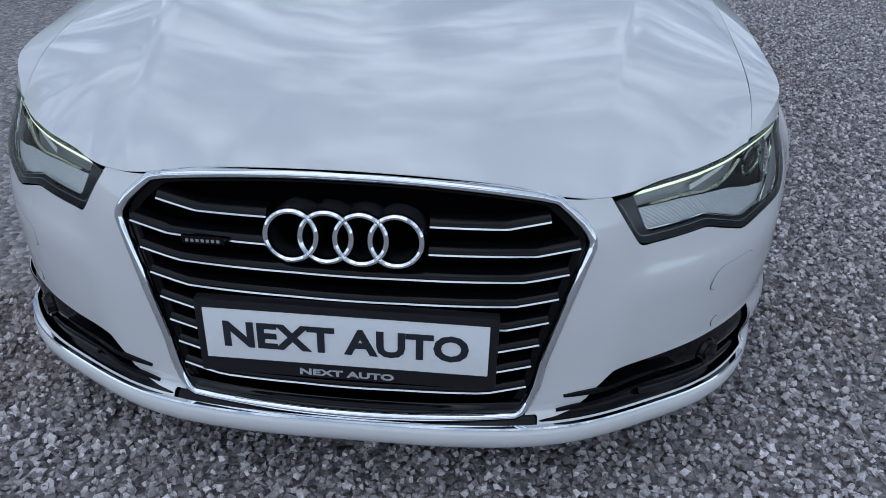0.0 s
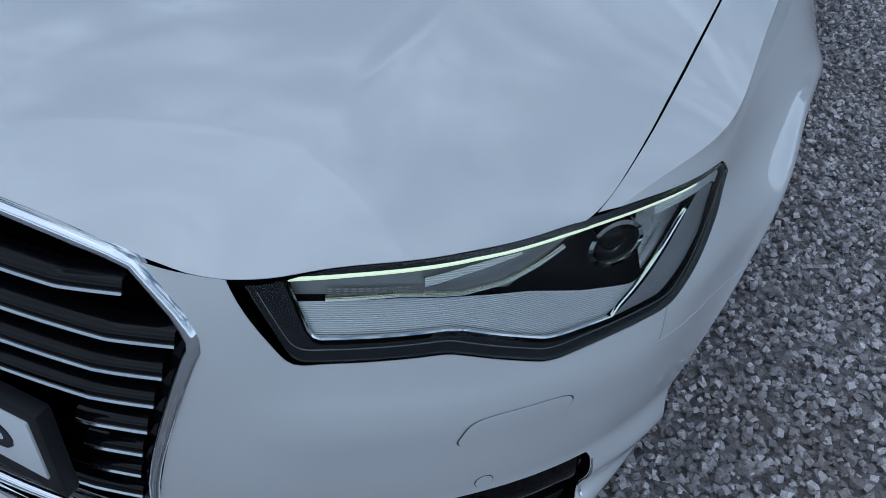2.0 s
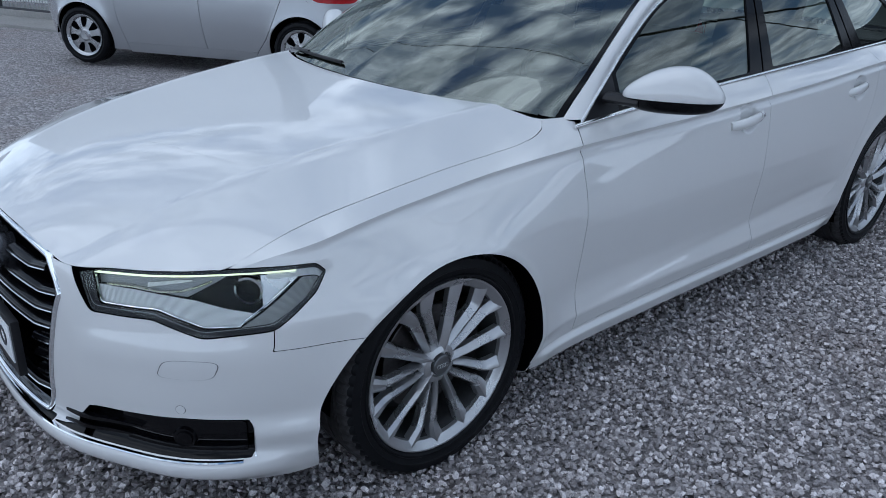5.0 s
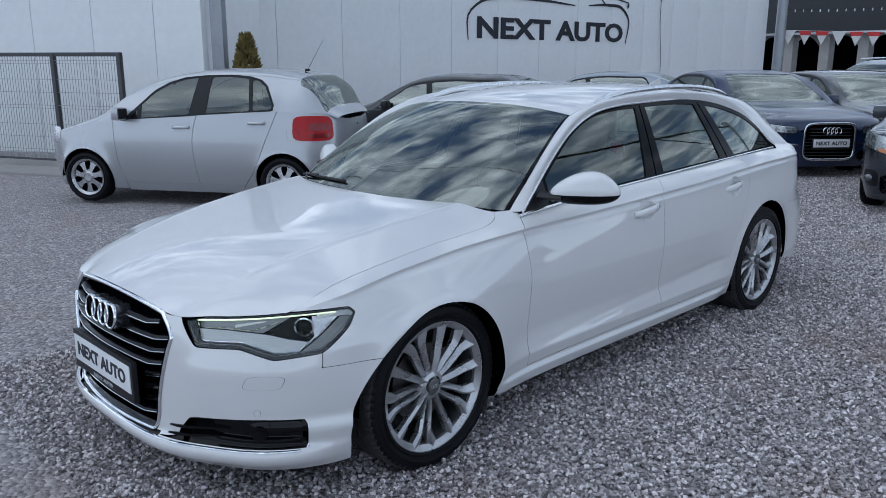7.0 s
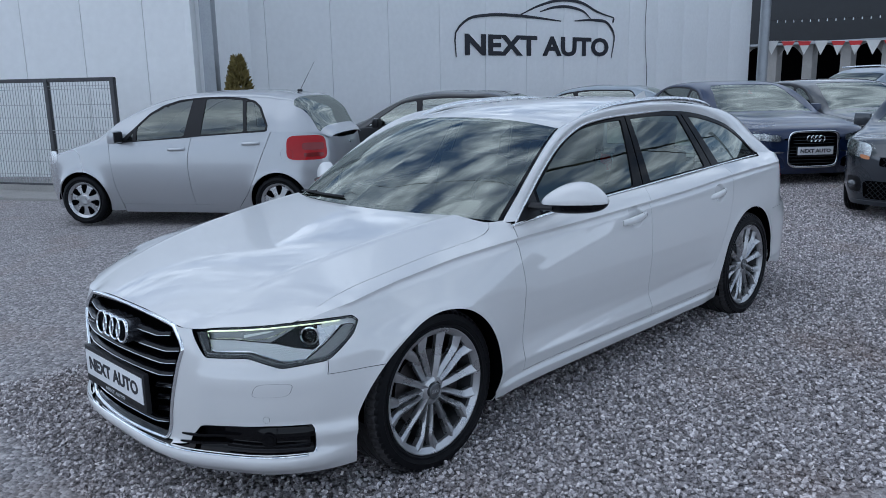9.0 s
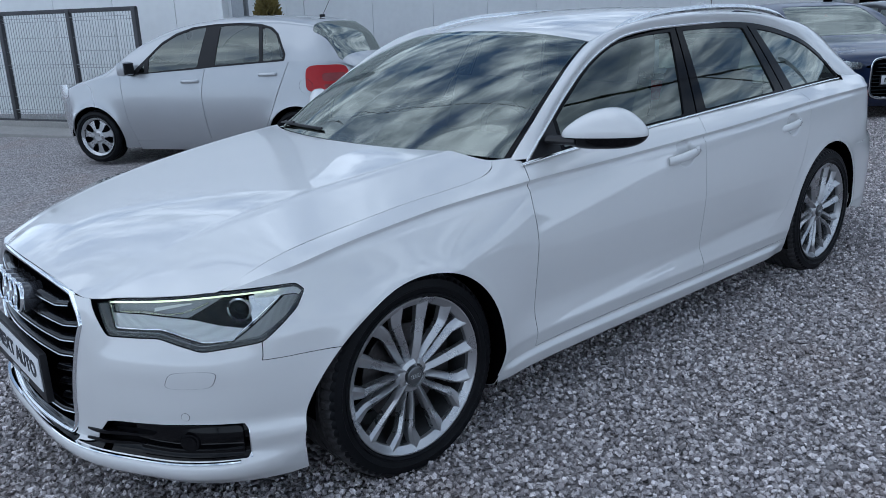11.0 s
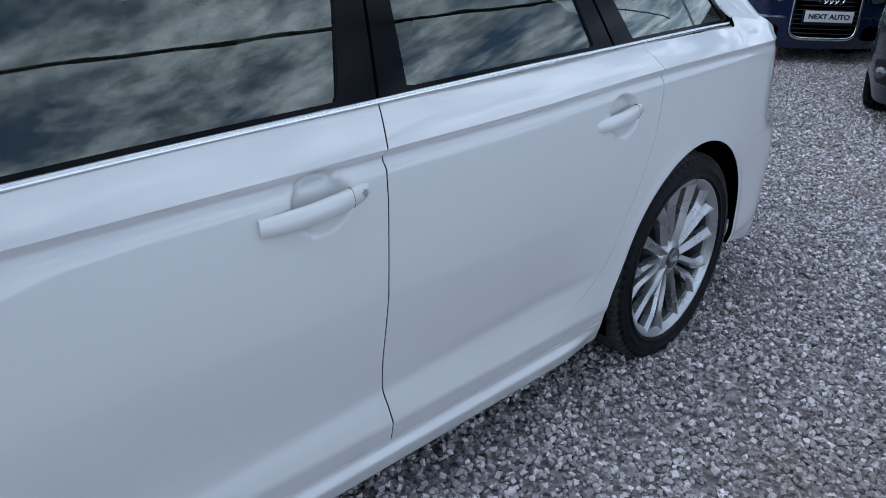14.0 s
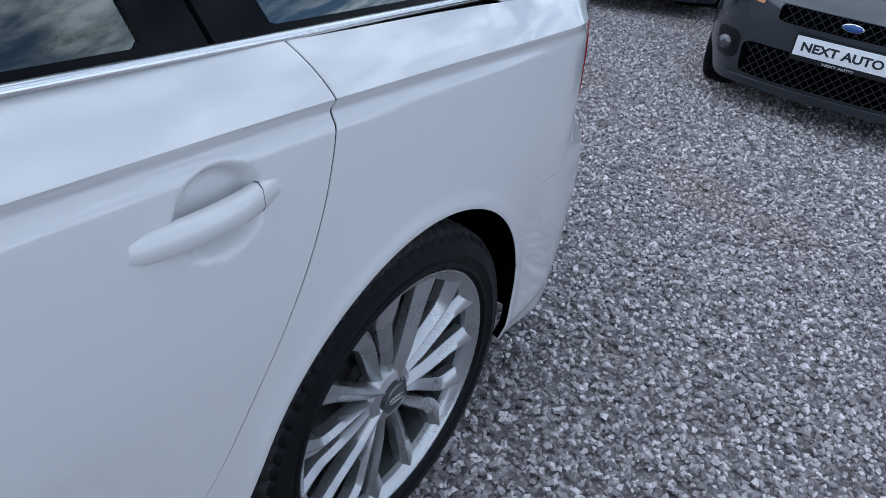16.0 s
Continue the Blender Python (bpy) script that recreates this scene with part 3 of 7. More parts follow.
def even_shut_z(y):
    """The height of the shut line that lets it run evenly from above."""
    s, z0 = np.array(s_at(y)), float(_rough_shut(y))
    z = z0
    for _ in range(12):
        p = body(s, np.array(z))
        step = float(p[0] - _even(p[1])) * 0.12
        z = min(max(z + step, z0 - 0.005), z0 + 0.005)
    return z0 + (z - z0) * float(smooth(0.36, 0.42, y) * smooth(1.22, 1.05, y))


_sy = np.r_[np.linspace(0.2, 1.5, 53)]
shut_z = spline(_sy, [even_shut_z(y) for y in _sy])
_ey = np.linspace(0.2, 1.5, 120)
_edge = np.array([body(np.array(s_at(y)), np.array(float(shut_z(y)))) for y in _ey])
bonnet_edge_x = spline(np.r_[0.02, 0.12, _edge[8::2, 1]], np.r_[_edge[8, 0] - 0.03, _edge[8, 0] - 0.016, _edge[8::2, 0]])
bonnet_edge_z = spline(np.r_[0.02, 0.105, 0.2, _edge[10::2, 1]], np.r_[0.570, 0.624, 0.672, _edge[10::2, 2]])
bonnet_mid_z = spline([0.0, 0.04, 0.08, 0.15, 0.3, 0.5, 0.8, 1.1, 1.3, 1.5], [0.70, 0.730, 0.752, 0.784, 0.830, 0.868, 0.912, 0.952, 0.980, 1.005])
bonnet_crease_z = spline([0.02, 0.1, 0.2, 0.3, 0.5, 0.8, 1.1, 1.4, 1.5], [0.678, 0.719, 0.764, 0.798, 0.848, 0.903, 0.945, 0.976, 0.986])
bonnet_crease_x = spline([0.05, 0.15, 0.5, 1.0, 1.45], [0.40, 0.43, 0.50, 0.57, 0.61])

# the headlamp's outline, by its run from the grille to the wheel
LAMP_0, LAMP_1 = s_at(0.045), s_at(0.545)
lamp_run = lambda s: (s - LAMP_0) / (LAMP_1 - LAMP_0)
_lx = np.linspace(-0.2, 1.2, 281)
lamp_hi = spline(_lx, fair(np.interp(_lx, [-0.2, 0.0, 0.085, 0.25, 0.38, 0.50, 0.60, 0.72, 0.86, 0.935, 0.970, 0.992, 1.2], [0.69, 0.697, 0.700, 0.709, 0.714, 0.7185, 0.722, 0.7255, 0.730, 0.731, 0.729, 0.714, 0.57]), 2.2))
lamp_lo = spline(_lx, fair(np.interp(_lx, [-0.2, 0.155, 0.174, 0.38, 0.40, 0.560, 0.590, 0.79, 0.815, 0.960, 0.988, 1.2], [1.018, 0.6155, 0.610, 0.6135, 0.6125, 0.5785, 0.5775, 0.595, 0.6005, 0.676, 0.704, 0.95]), 1.8))
_lr = np.linspace(0.09, 0.60, 10)
base_y = spline([0.24, 0.27, 0.5, 0.62, 0.68, 0.74], [-0.006, -0.004, -0.002, 0.010, 0.026, 0.052])
grille_y = lambda x, z: base_y(z) + 0.30 * x * x


def nose_skin(s, z):
    """The bumper skin: its middle follows the grille."""
    p = body(s, z)
    k = smooth(0.56, 0.44, p[..., 0])
    y = p[..., 1] + (np.maximum(grille_y(p[..., 0], z), -0.02) - p[..., 1]) * k * smooth(0.25, 0.30, z)
    return np.stack([p[..., 0], y, p[..., 2]], -1)


_le = nose_skin(LAMP_0 + (LAMP_1 - LAMP_0) * _lr, lamp_hi(_lr))
bonnet_front_y = faired(spline(np.r_[0, 0.15, 0.30, 0.37, _le[:, 0], 0.82], np.r_[0.046, 0.053, 0.070, 0.081, _le[:, 1] + 0.001, 0.42]), 0.0, 0.82, 0.012, 0.005)
bonnet_front_z = faired(spline(np.r_[0, 0.15, 0.30, 0.37, _le[:, 0], 0.82], np.r_[0.746, 0.740, 0.722, 0.705, lamp_hi(_lr) + 0.005, 0.75]), 0.0, 0.82, 0.012, 0.005)
bonnet_rear_y = spline([0, 0.25, 0.5, 0.65, 0.72, 0.765, 0.80], [1.205, 1.225, 1.285, 1.355, 1.400, 1.440, 1.48])


_smooth_edge_z = faired(bonnet_edge_z, 0.30, 1.5, 0.04)
_smooth_mid_z, _smooth_crease_z, _smooth_crease_x = (faired(c, 0.02, 1.5, 0.07) for c in (bonnet_mid_z, bonnet_crease_z, bonnet_crease_x))


def bonnet_terms(ax, y):
    """The forms that the bonnet is made of: even bends, and a ridge along the crease."""
    d = ax - _smooth_crease_x(y)
    ridge = 0.5 * (d + np.sqrt(d * d + 0.010**2))
    u, v = (ax / 0.8) ** 2, (y - 0.7) / 0.7
    return np.stack([u**i * v**j for i in range(3) for j in range(5)] + [ridge * v**j for j in range(4)] + [ridge**2 * v**j for j in range(3)], -1)


def fit_bonnet():
    y1, y2, y3 = np.linspace(0.22, 1.22, 24), np.linspace(0.22, 1.30, 24), np.linspace(0.40, 1.38, 40)
    xf = np.linspace(0, 0.73, 50)
    rows = [(0 * y1, y1, _smooth_mid_z(y1), 1.0), (0.5 * _smooth_crease_x(y1), y1, _smooth_mid_z(y1) - 0.25 * (_smooth_mid_z(y1) - _smooth_crease_z(y1)), 1.0), (_smooth_crease_x(y2), y2, _smooth_crease_z(y2), 1.0),
            (bonnet_edge_x(y3), y3, _smooth_edge_z(y3), 3.0), (xf, bonnet_front_y(xf), bonnet_front_z(xf), 2.0)]
    for k in (0.2, 0.4, 0.6, 0.8):
        xc, zc = _smooth_crease_x(y3), _smooth_crease_z(y3)
        rows.append((xc + k * (bonnet_edge_x(y3) - xc), y3, zc - (zc - _smooth_edge_z(y3)) * (0.90 * k + 0.10 * k * k), 0.8))
        rows.append((k * _smooth_crease_x(y2), y2, _smooth_mid_z(y2) - k * k * (_smooth_mid_z(y2) - _smooth_crease_z(y2)), 0.8))
    a = np.concatenate([bonnet_terms(x, y) * w for x, y, z, w in rows])
    b = np.concatenate([z * w for x, y, z, w in rows])
    keep = 2e-4 * np.eye(a.shape[1])
    return np.linalg.lstsq(np.concatenate([a, keep]), np.r_[b, np.zeros(len(keep))], rcond=None)[0]


_bonnet = fit_bonnet()
_by = np.linspace(0.34, 1.42, 109)
_edge_rest = spline(_by, fair(_smooth_edge_z(_by) - bonnet_terms(bonnet_edge_x(_by), _by) @ _bonnet, 4))
_bx = np.linspace(0, 0.74, 149)
_front_rest = spline(_bx, fair(bonnet_front_z(_bx) - bonnet_terms(_bx, bonnet_front_y(_bx)) @ _bonnet, 4))


def bonnet(x, y):
    ax = np.abs(x)
    xc, xe = _smooth_crease_x(y), bonnet_edge_x(np.maximum(y, 0.36))
    z = bonnet_terms(ax, y) @ _bonnet
    z = z + 0.0022 * np.exp(-(((ax - xc) / 0.016) ** 2)) * smooth(0.22, 0.45, y)
    t = np.clip((ax - xc) / (xe - xc), 0, 1.1)
    z = z + _edge_rest(np.clip(y, 0.34, 1.42)) * t**3 * smooth(0.30, 0.42, y)
    behind = np.clip((y - bonnet_front_y(ax)) / 0.12, 0, 1)
    return np.stack([x, y, z + _front_rest(np.minimum(ax, 0.74)) * (1 - behind) ** 3], -1)


# the roof and pillars
pillar_in = curve3([(0.764, 1.45, 0.900), (0.754, 1.49, 0.9345), (0.735, 1.62, 1.040), (0.690, 1.80, 1.160), (0.632, 2.00, 1.266), (0.598, 2.12, 1.312), (0.580, 2.30, 1.347), (0.575, 2.6, 1.376), (0.575, 3.0, 1.388), (0.570, 3.4, 1.380), (0.560, 3.8, 1.350), (0.545, 4.15, 1.302), (0.545, 4.28, 1.262), (0.605, 4.39, 1.15), (0.665, 4.48, 1.03), (0.70, 4.53, 0.955)])
pillar_out = curve3([(0.806, 1.485, 0.896), (0.791, 1.535, 0.929), (0.748, 1.68, 1.023), (0.703, 1.85, 1.135), (0.664, 2.05, 1.250), (0.645, 2.25, 1.322), (0.636, 2.45, 1.348), (0.627, 2.7, 1.358), (0.622, 3.1, 1.361), (0.624, 3.4, 1.343), (0.640, 3.65, 1.302), (0.670, 3.88, 1.235), (0.712, 4.05, 1.140), (0.752, 4.19, 1.040), (0.778, 4.30, 1.000), (0.790, 4.42, 0.972)])
roof_rise = spline([2.0, 2.4, 3.0, 3.6, 4.1, 4.4], [0.045, 0.055, 0.058, 0.056, 0.05, 0.045])
_pi = pillar_in(np.linspace(0, 1, 300))
_po = pillar_out(np.linspace(0, 1, 300))
SCREEN_FOOT, SCREEN_HEAD = np.interp([1.49, 2.12], _pi[:, 1], np.linspace(0, 1, 300))
TRIM_FOOT = np.interp(1.533, _po[:, 1], np.linspace(0, 1, 300))
roof_half = lambda y: np.interp(y, _pi[:, 1], _pi[:, 0])
roof_edge = lambda y: np.interp(y, _pi[:, 1], _pi[:, 2])
frame_top = lambda y: np.interp(y, _po[:, 1], _po[:, 2])
screen_top_y = lambda x: 2.12 - 0.050 * (1 - (np.abs(x) / 0.598) ** 2)


def pillar(u, v):
    """The painted strip from the screen and the roof's edge (v 0) to the window frame (v 1)."""
    a, b = pillar_in(u), pillar_out(u)
    out = np.stack([0.030 + 0 * u, 0 * u, 0.030 + 0 * u], -1) * (4 * v * (1 - v))[..., None] * (0.10 + 0.90 * smooth(0.0, 0.3, u))[..., None]
    return a + (b - a) * v[..., None] + out


def roof(x, y):
    w = roof_half(y)
    t = np.clip(np.abs(x) / w, 0, 1.05)
    return np.stack([x, y, roof_edge(y) + roof_rise(y) * (1 - t**2.4)], -1)


def screen(a, v):
    """The windscreen: a across from -1 to 1, v from its foot to the roof."""
    edge = pillar_in(SCREEN_FOOT + np.clip(v, 0, 1) * (SCREEN_HEAD - SCREEN_FOOT))

    def pane(t):
        x = t * edge[..., 0]
        foot_y, foot_z = bonnet_rear_y(x) + 0.02, 0.970 - 0.034 * t**4
        top_y, top_z = screen_top_y(x), roof_edge(2.12) + 0.047 * (1 - t**2.4)
        return foot_y + (top_y - foot_y) * v, foot_z + (top_z - foot_z) * v + 0.030 * v * (1 - v) * 4 * (1 - t**4)

    t = np.abs(a)
    (y, z), (y1, z1) = pane(t), pane(np.ones_like(t))
    return np.stack([a * edge[..., 0], y + (edge[..., 1] - y1) * t**4, z + (edge[..., 2] - z1) * t**4], -1)


belt_x = spline([1.4, 1.53, 2.1, 2.67, 3.1, 3.53, 4.13, 4.3, 4.5], [0.792, 0.792, 0.796, 0.803, 0.803, 0.797, 0.768, 0.75, 0.72])


def side_glass(y, z):
    h = z - belt_z(y)
    return np.stack([belt_x(y) - 0.006 - 0.40 * h - 0.16 * h * h, y, z + 0 * y], -1)


def tyre_mesh(bm, r, rim, width, steps=200):
    """A tyre with grooved tread, its outer face at x = 0, reaching inwards."""
    w = width
    prof = [(rim - 0.006, -0.012), (rim + 0.004, 0.000), (rim + 0.010, 0.0105), (rim + 0.016, 0.0105), (rim + 0.019, 0.0065), (rim + 0.034, 0.0105), (rim + 0.036, 0.0125), (rim + 0.039, 0.0108), (r - 0.022, 0.008), (r - 0.010, -0.001), (r - 0.004, -0.012), (r - 0.001, -0.026)]
    for k in range(4):
        a = -0.034 - (w - 0.07) * k / 3.6
        prof += [(r, a), (r - 0.007, a - 0.001), (r - 0.007, a - 0.010), (r, a - 0.011)]
    prof += [(r - 0.001, -w + 0.03), (r - 0.006, -w + 0.012), (r - 0.03, -w - 0.004), (rim, -w + 0.01)]
    v, f = lathe(prof, steps)
    m = len(prof)
    v = v.reshape(steps, m, 3)
    rad = np.hypot(v[..., 1], v[..., 2])
    cut = (np.arange(steps) % 4 == 0)[:, None] * ((np.arange(m) >= 9) & (np.arange(m) <= 13))[None] * 0.0075
    k = (rad - cut) / rad
    v[..., 1] *= k
    v[..., 2] *= k
    vs = [bm.verts.new(p) for p in v.reshape(-1, 3)]
    for face in f:
        bm.faces.new([vs[i] for i in face])
    bmesh.ops.recalc_face_normals(bm, faces=bm.faces)
    return bm


_wheel_meshes = {}


def alloy_wheel(car, place, side):
    """A fifteen-spoke alloy wheel: five groups, each of a straight spoke between two bowed ones."""
    made = _wheel_meshes
    if not made:
        def keep(key, verts, faces, mat, angle=30):
            bm = bmesh.new()
            vs = [bm.verts.new(p) for p in verts]
            for face in faces:
                bm.faces.new([vs[i] for i in face])
            bmesh.ops.recalc_face_normals(bm, faces=bm.faces)
            store(key, bm, mat, angle)

        def store(key, bm, mat, angle):
            me = bpy.data.meshes.new(key)
            bm.to_mesh(me)
            bm.free()
            me.materials.append(mat)
            me.polygons.foreach_set("use_smooth", [True] * len(me.polygons))
            me.set_sharp_from_angle(angle=radians(angle))
            made[key] = me

        R = 0.262
        keep("wheel", *lathe([(R - 0.026, -0.026), (R - 0.024, -0.014), (R - 0.016, -0.006), (R - 0.007, -0.002), (R - 0.002, 0.003), (R + 0.002, 0.0035), (R + 0.004, -0.002), (R + 0.001, -0.015)], 120), ALLOY)
        keep("wheel_barrel", *lathe([(R - 0.024, -0.016), (R - 0.030, -0.05), (R - 0.036, -0.10), (R - 0.02, -0.215), (0.06, -0.218)], 80), BARREL)
        store("tyre", tyre_mesh(bmesh.new(), 0.344, R, 0.255, 264), RUBBER, 28)
        tread = made["tyre"]
        tread.materials.append(TREAD)
        for f in tread.polygons:
            f.material_index = int(math.hypot(f.center.y, f.center.z) > 0.344 - 0.016 and f.center.x < 0.006)
        prof = [(-1.0, -0.030), (-0.94, -0.013), (-0.80, -0.010), (0.30, 0.0020), (0.46, 0.0022), (0.90, -0.009), (1.0, -0.030)]

        def spoke(points, widths):
            c = np.array([(x, r * math.sin(a), r * math.cos(a)) for r, a, x in points])
            d = np.r_[0, np.cumsum(np.linalg.norm(np.diff(c, axis=0), axis=1))]
            t = np.linspace(0, d[-1], 21)
            path = np.stack([np.interp(t, d, c[:, k]) for k in range(3)], -1)
            path[1:-1] = 0.25 * path[:-2] + 0.5 * path[1:-1] + 0.25 * path[2:]
            w = np.interp(t, d, widths)
            along = np.gradient(path, axis=0)
            along /= np.linalg.norm(along, axis=1)[:, None]
            across = np.cross(along, (1, 0, 0))
            across /= np.linalg.norm(across, axis=1)[:, None]
            v = np.concatenate([[p + d * k * a + np.array((1, 0, 0)) * h for a, h in prof] for p, d, k in zip(path, across, w)])
            n, m = len(path), len(prof)
            f = [[i * m + j, i * m + (j + 1) % m, (i + 1) * m + (j + 1) % m, (i + 1) * m + j] for i in range(n - 1) for j in range(m)]
            return v, f + [list(range(m))[::-1], [(n - 1) * m + j for j in range(m)]]

        keep("spoke", *spoke([(0.030, 0, -0.016), (0.10, 0, -0.010), (0.18, 0, -0.010), (0.254, 0, -0.006)], [0.0120, 0.0140, 0.0175, 0.0250]), ALLOY, 25)
        for key, sg in (("bowed_spoke", 1), ("bowed_spoke_mirrored", -1)):
            keep(key, *spoke([(0.046, sg * 0.40, -0.026), (0.100, sg * 0.445, -0.018), (0.165, sg * 0.495, -0.012), (0.198, sg * 0.505, -0.010), (0.256, sg * 0.420, -0.005)], [0.0110, 0.0125, 0.0155, 0.0185, 0.0270]), ALLOY, 25)
        keep("hub_disc", *lathe([(0.001, -0.020), (0.035, -0.020), (0.040, -0.014), (0.055, -0.020), (0.064, -0.034), (0.066, -0.06)], 60), ALLOY)
        keep("hub_cap", *lathe([(0.0001, -0.006), (0.024, -0.0065), (0.0285, -0.008), (0.0300, -0.0055), (0.0325, -0.0075), (0.0335, -0.02)], 48), CAP_GREY)
        bm = bmesh.new()
        for k in range(4):
            v, f = lathe([(0.0056, -0.0060), (0.0063, -0.0050), (0.0070, -0.0060)], 20)
            vs = [bm.verts.new((x, y - 0.0138 + 0.0092 * k, z)) for x, y, z in v]
            for face in f:
                bm.faces.new([vs[i] for i in face])
        store("cap_badge", bm, ALLOY, 60)
        keep("brake_disc", *lathe([(0.06, -0.062), (0.075, -0.060), (0.080, -0.075), (0.158, -0.075), (0.160, -0.077), (0.160, -0.105), (0.05, -0.105)], 80), BRAKE)
        store("brake_caliper", box(bmesh.new(), (0.06, 0.10, 0.20), (-0.095, 0.145, 0.02), 0.015), BRAKE, 40)
        keep("wheel_bolt", *lathe([(0.0001, -0.030), (0.007, -0.030), (0.0085, -0.032), (0.0085, -0.05)], 6), BRAKE)
    wheel = new("wheel", made["wheel"])
    wheel.parent = car
    wheel.matrix_local = Matrix.Translation(place) @ (Matrix() if side > 0 else Matrix.Rotation(math.pi, 4, "Z"))
    tagged(wheel, "silver fifteen-spoke alloy wheel")

    def sub(name, key, turn=0.0):
        ob = new(name, made[key])
        ob.parent = wheel
        ob.matrix_local = Matrix.Rotation(turn, 4, "X")
        return ob

    sub("tyre", "tyre")
    sub("wheel_barrel", "wheel_barrel")
    sub("hub_disc", "hub_disc")
    sub("hub_cap", "hub_cap")
    sub("cap_badge", "cap_badge")
    sub("brake_disc", "brake_disc")
    sub("brake_caliper", "brake_caliper")
    for k in range(5):
        a = radians(-12 + 72 * k)
        for name in ("spoke", "bowed_spoke", "bowed_spoke_mirrored"):
            sub("spoke" if name == "spoke" else "bowed_spoke", name, a)
        b = a + radians(36)
        bolt = new("wheel_bolt", made["wheel_bolt"])
        bolt.parent = wheel
        bolt.matrix_local = Matrix.Translation((0, -0.050 * math.sin(b), 0.050 * math.cos(b)))
    return wheel



def estate_car():
    car = thing("estate_car", "glossy white estate car with chrome grille parked on gravel", "car")
    # turned-in edges of white panels are near-black: shut-line shade put into colour
    P = lambda n, us, vs, F, cuts, mat=WHITE_PAINT, side=1, **k: panel(n, us, vs, F, cuts, mat, car, side, edge=SHADE_BLACK if mat is WHITE_PAINT else None, **k)
    zs = lambda a, b, n: np.linspace(a, b, n)
    gap = 0.0022
    ss = lambda y0, y1, n: np.linspace(s_at(y0), s_at(y1), n)

    def arch(hub, r, z0=0.318):
        return lambda p, q: np.hypot(p[:, 1] - hub, p[:, 2] - z0) - r

    front_arch, rear_arch = lambda p, q: np.hypot(p[:, 1] - 0.912, p[:, 2] - 0.318) - 0.364 - 0.060 * smooth(0.70, 0.22, p[:, 2]) * (p[:, 1] < 0.9), lambda p, q: np.hypot(p[:, 1] - HUB_R, p[:, 2] - 0.325) - 0.392 - 0.035 * smooth(0.48, 0.26, p[:, 2]) * (p[:, 1] < HUB_R)
    door1_y = spline([0.2, 0.26, 0.40, 0.55, 0.70, 0.87, 0.93], [1.481, 1.480, 1.474, 1.477, 1.485, 1.502, 1.526])
    door2_y = spline([0.2, 0.27, 0.44, 0.6, 0.8, 0.91, 1.0], [2.606, 2.604, 2.580, 2.578, 2.588, 2.599, 2.645])
    door3_r = spline([0.24, 0.295, 0.347, 0.414, 0.473, 0.572, 0.668, 0.758, 0.850, 0.95, 0.985, 1.02], [2.90, 3.02, 3.21, 3.33, 3.378, 3.436, 3.490, 3.535, 3.568, 3.582, 3.574, 3.556])
    sill_z = spline([1.3, 1.5, 2.6, 3.2, 3.45], [0.250, 0.255, 0.262, 0.262, 0.262])
    seam_y = spline([0.5, 0.535, 0.55, 0.60, 0.65, 0.75], [0.402, 0.398, 0.402, 0.409, 0.425, 0.47])

    def lamp(p, q, grow=0.0):
        s = q[:, 0]
        r = lamp_run(s)
        top, low = lamp_hi(r), lamp_lo(r)
        return np.minimum(top - p[:, 2], p[:, 2] - low) + grow

    s0, s1 = LAMP_0, LAMP_1
    tail = lambda p, q, grow=0.0: np.minimum(np.minimum(p[:, 1] - 4.455 + (p[:, 2] - 0.85) * 0.25, 0.935 - p[:, 2]), p[:, 2] - 0.775) + grow
    hood_line = lambda p, q: shut_z(plan(q[:, 0])[1]) - p[:, 2] - 0.0008
    for side in (1, -1):
        P("front_wing", np.linspace(s_at(0.20), s_at(1.56), 140), flank_rows, flank, [
            hood_line,
            lambda p, q: door1_y(p[:, 2]) - gap - p[:, 1],
            front_arch,
            lambda p, q: -lamp(p, q, 0.006),
            lambda p, q: np.where(p[:, 1] > 0.9, 1.0, np.where(p[:, 2] > 0.70, 1.0, np.minimum(p[:, 1] - seam_y(p[:, 2]), p[:, 2] - 0.542) - 0.0012)),
            lambda p, q: p[:, 2] - np.where(p[:, 1] > 1.0, 0.215, 0.0),
            lambda p, q: p[:, 1] - 0.27 + 0 * p[:, 0],
            lambda p, q: 0.938 - p[:, 2],
        ], side=side)
        P("front_door", ss(1.44, 2.68, 110), flank_rows, flank, [
            lambda p, q: p[:, 1] - door1_y(p[:, 2]) - gap,
            lambda p, q: door2_y(p[:, 2]) - gap - p[:, 1],
            lambda p, q: p[:, 2] - sill_z(p[:, 1]) - gap,
            lambda p, q: belt_z(p[:, 1]) - p[:, 2],
        ], side=side)
        P("rear_door", ss(2.50, 3.74, 110), flank_rows, flank, [
            lambda p, q: p[:, 1] - door2_y(p[:, 2]) - gap,
            lambda p, q: door3_r(p[:, 2]) - gap - p[:, 1],
            lambda p, q: p[:, 2] - sill_z(p[:, 1]) - gap,
            lambda p, q: belt_z(p[:, 1]) - p[:, 2],
        ], side=side)
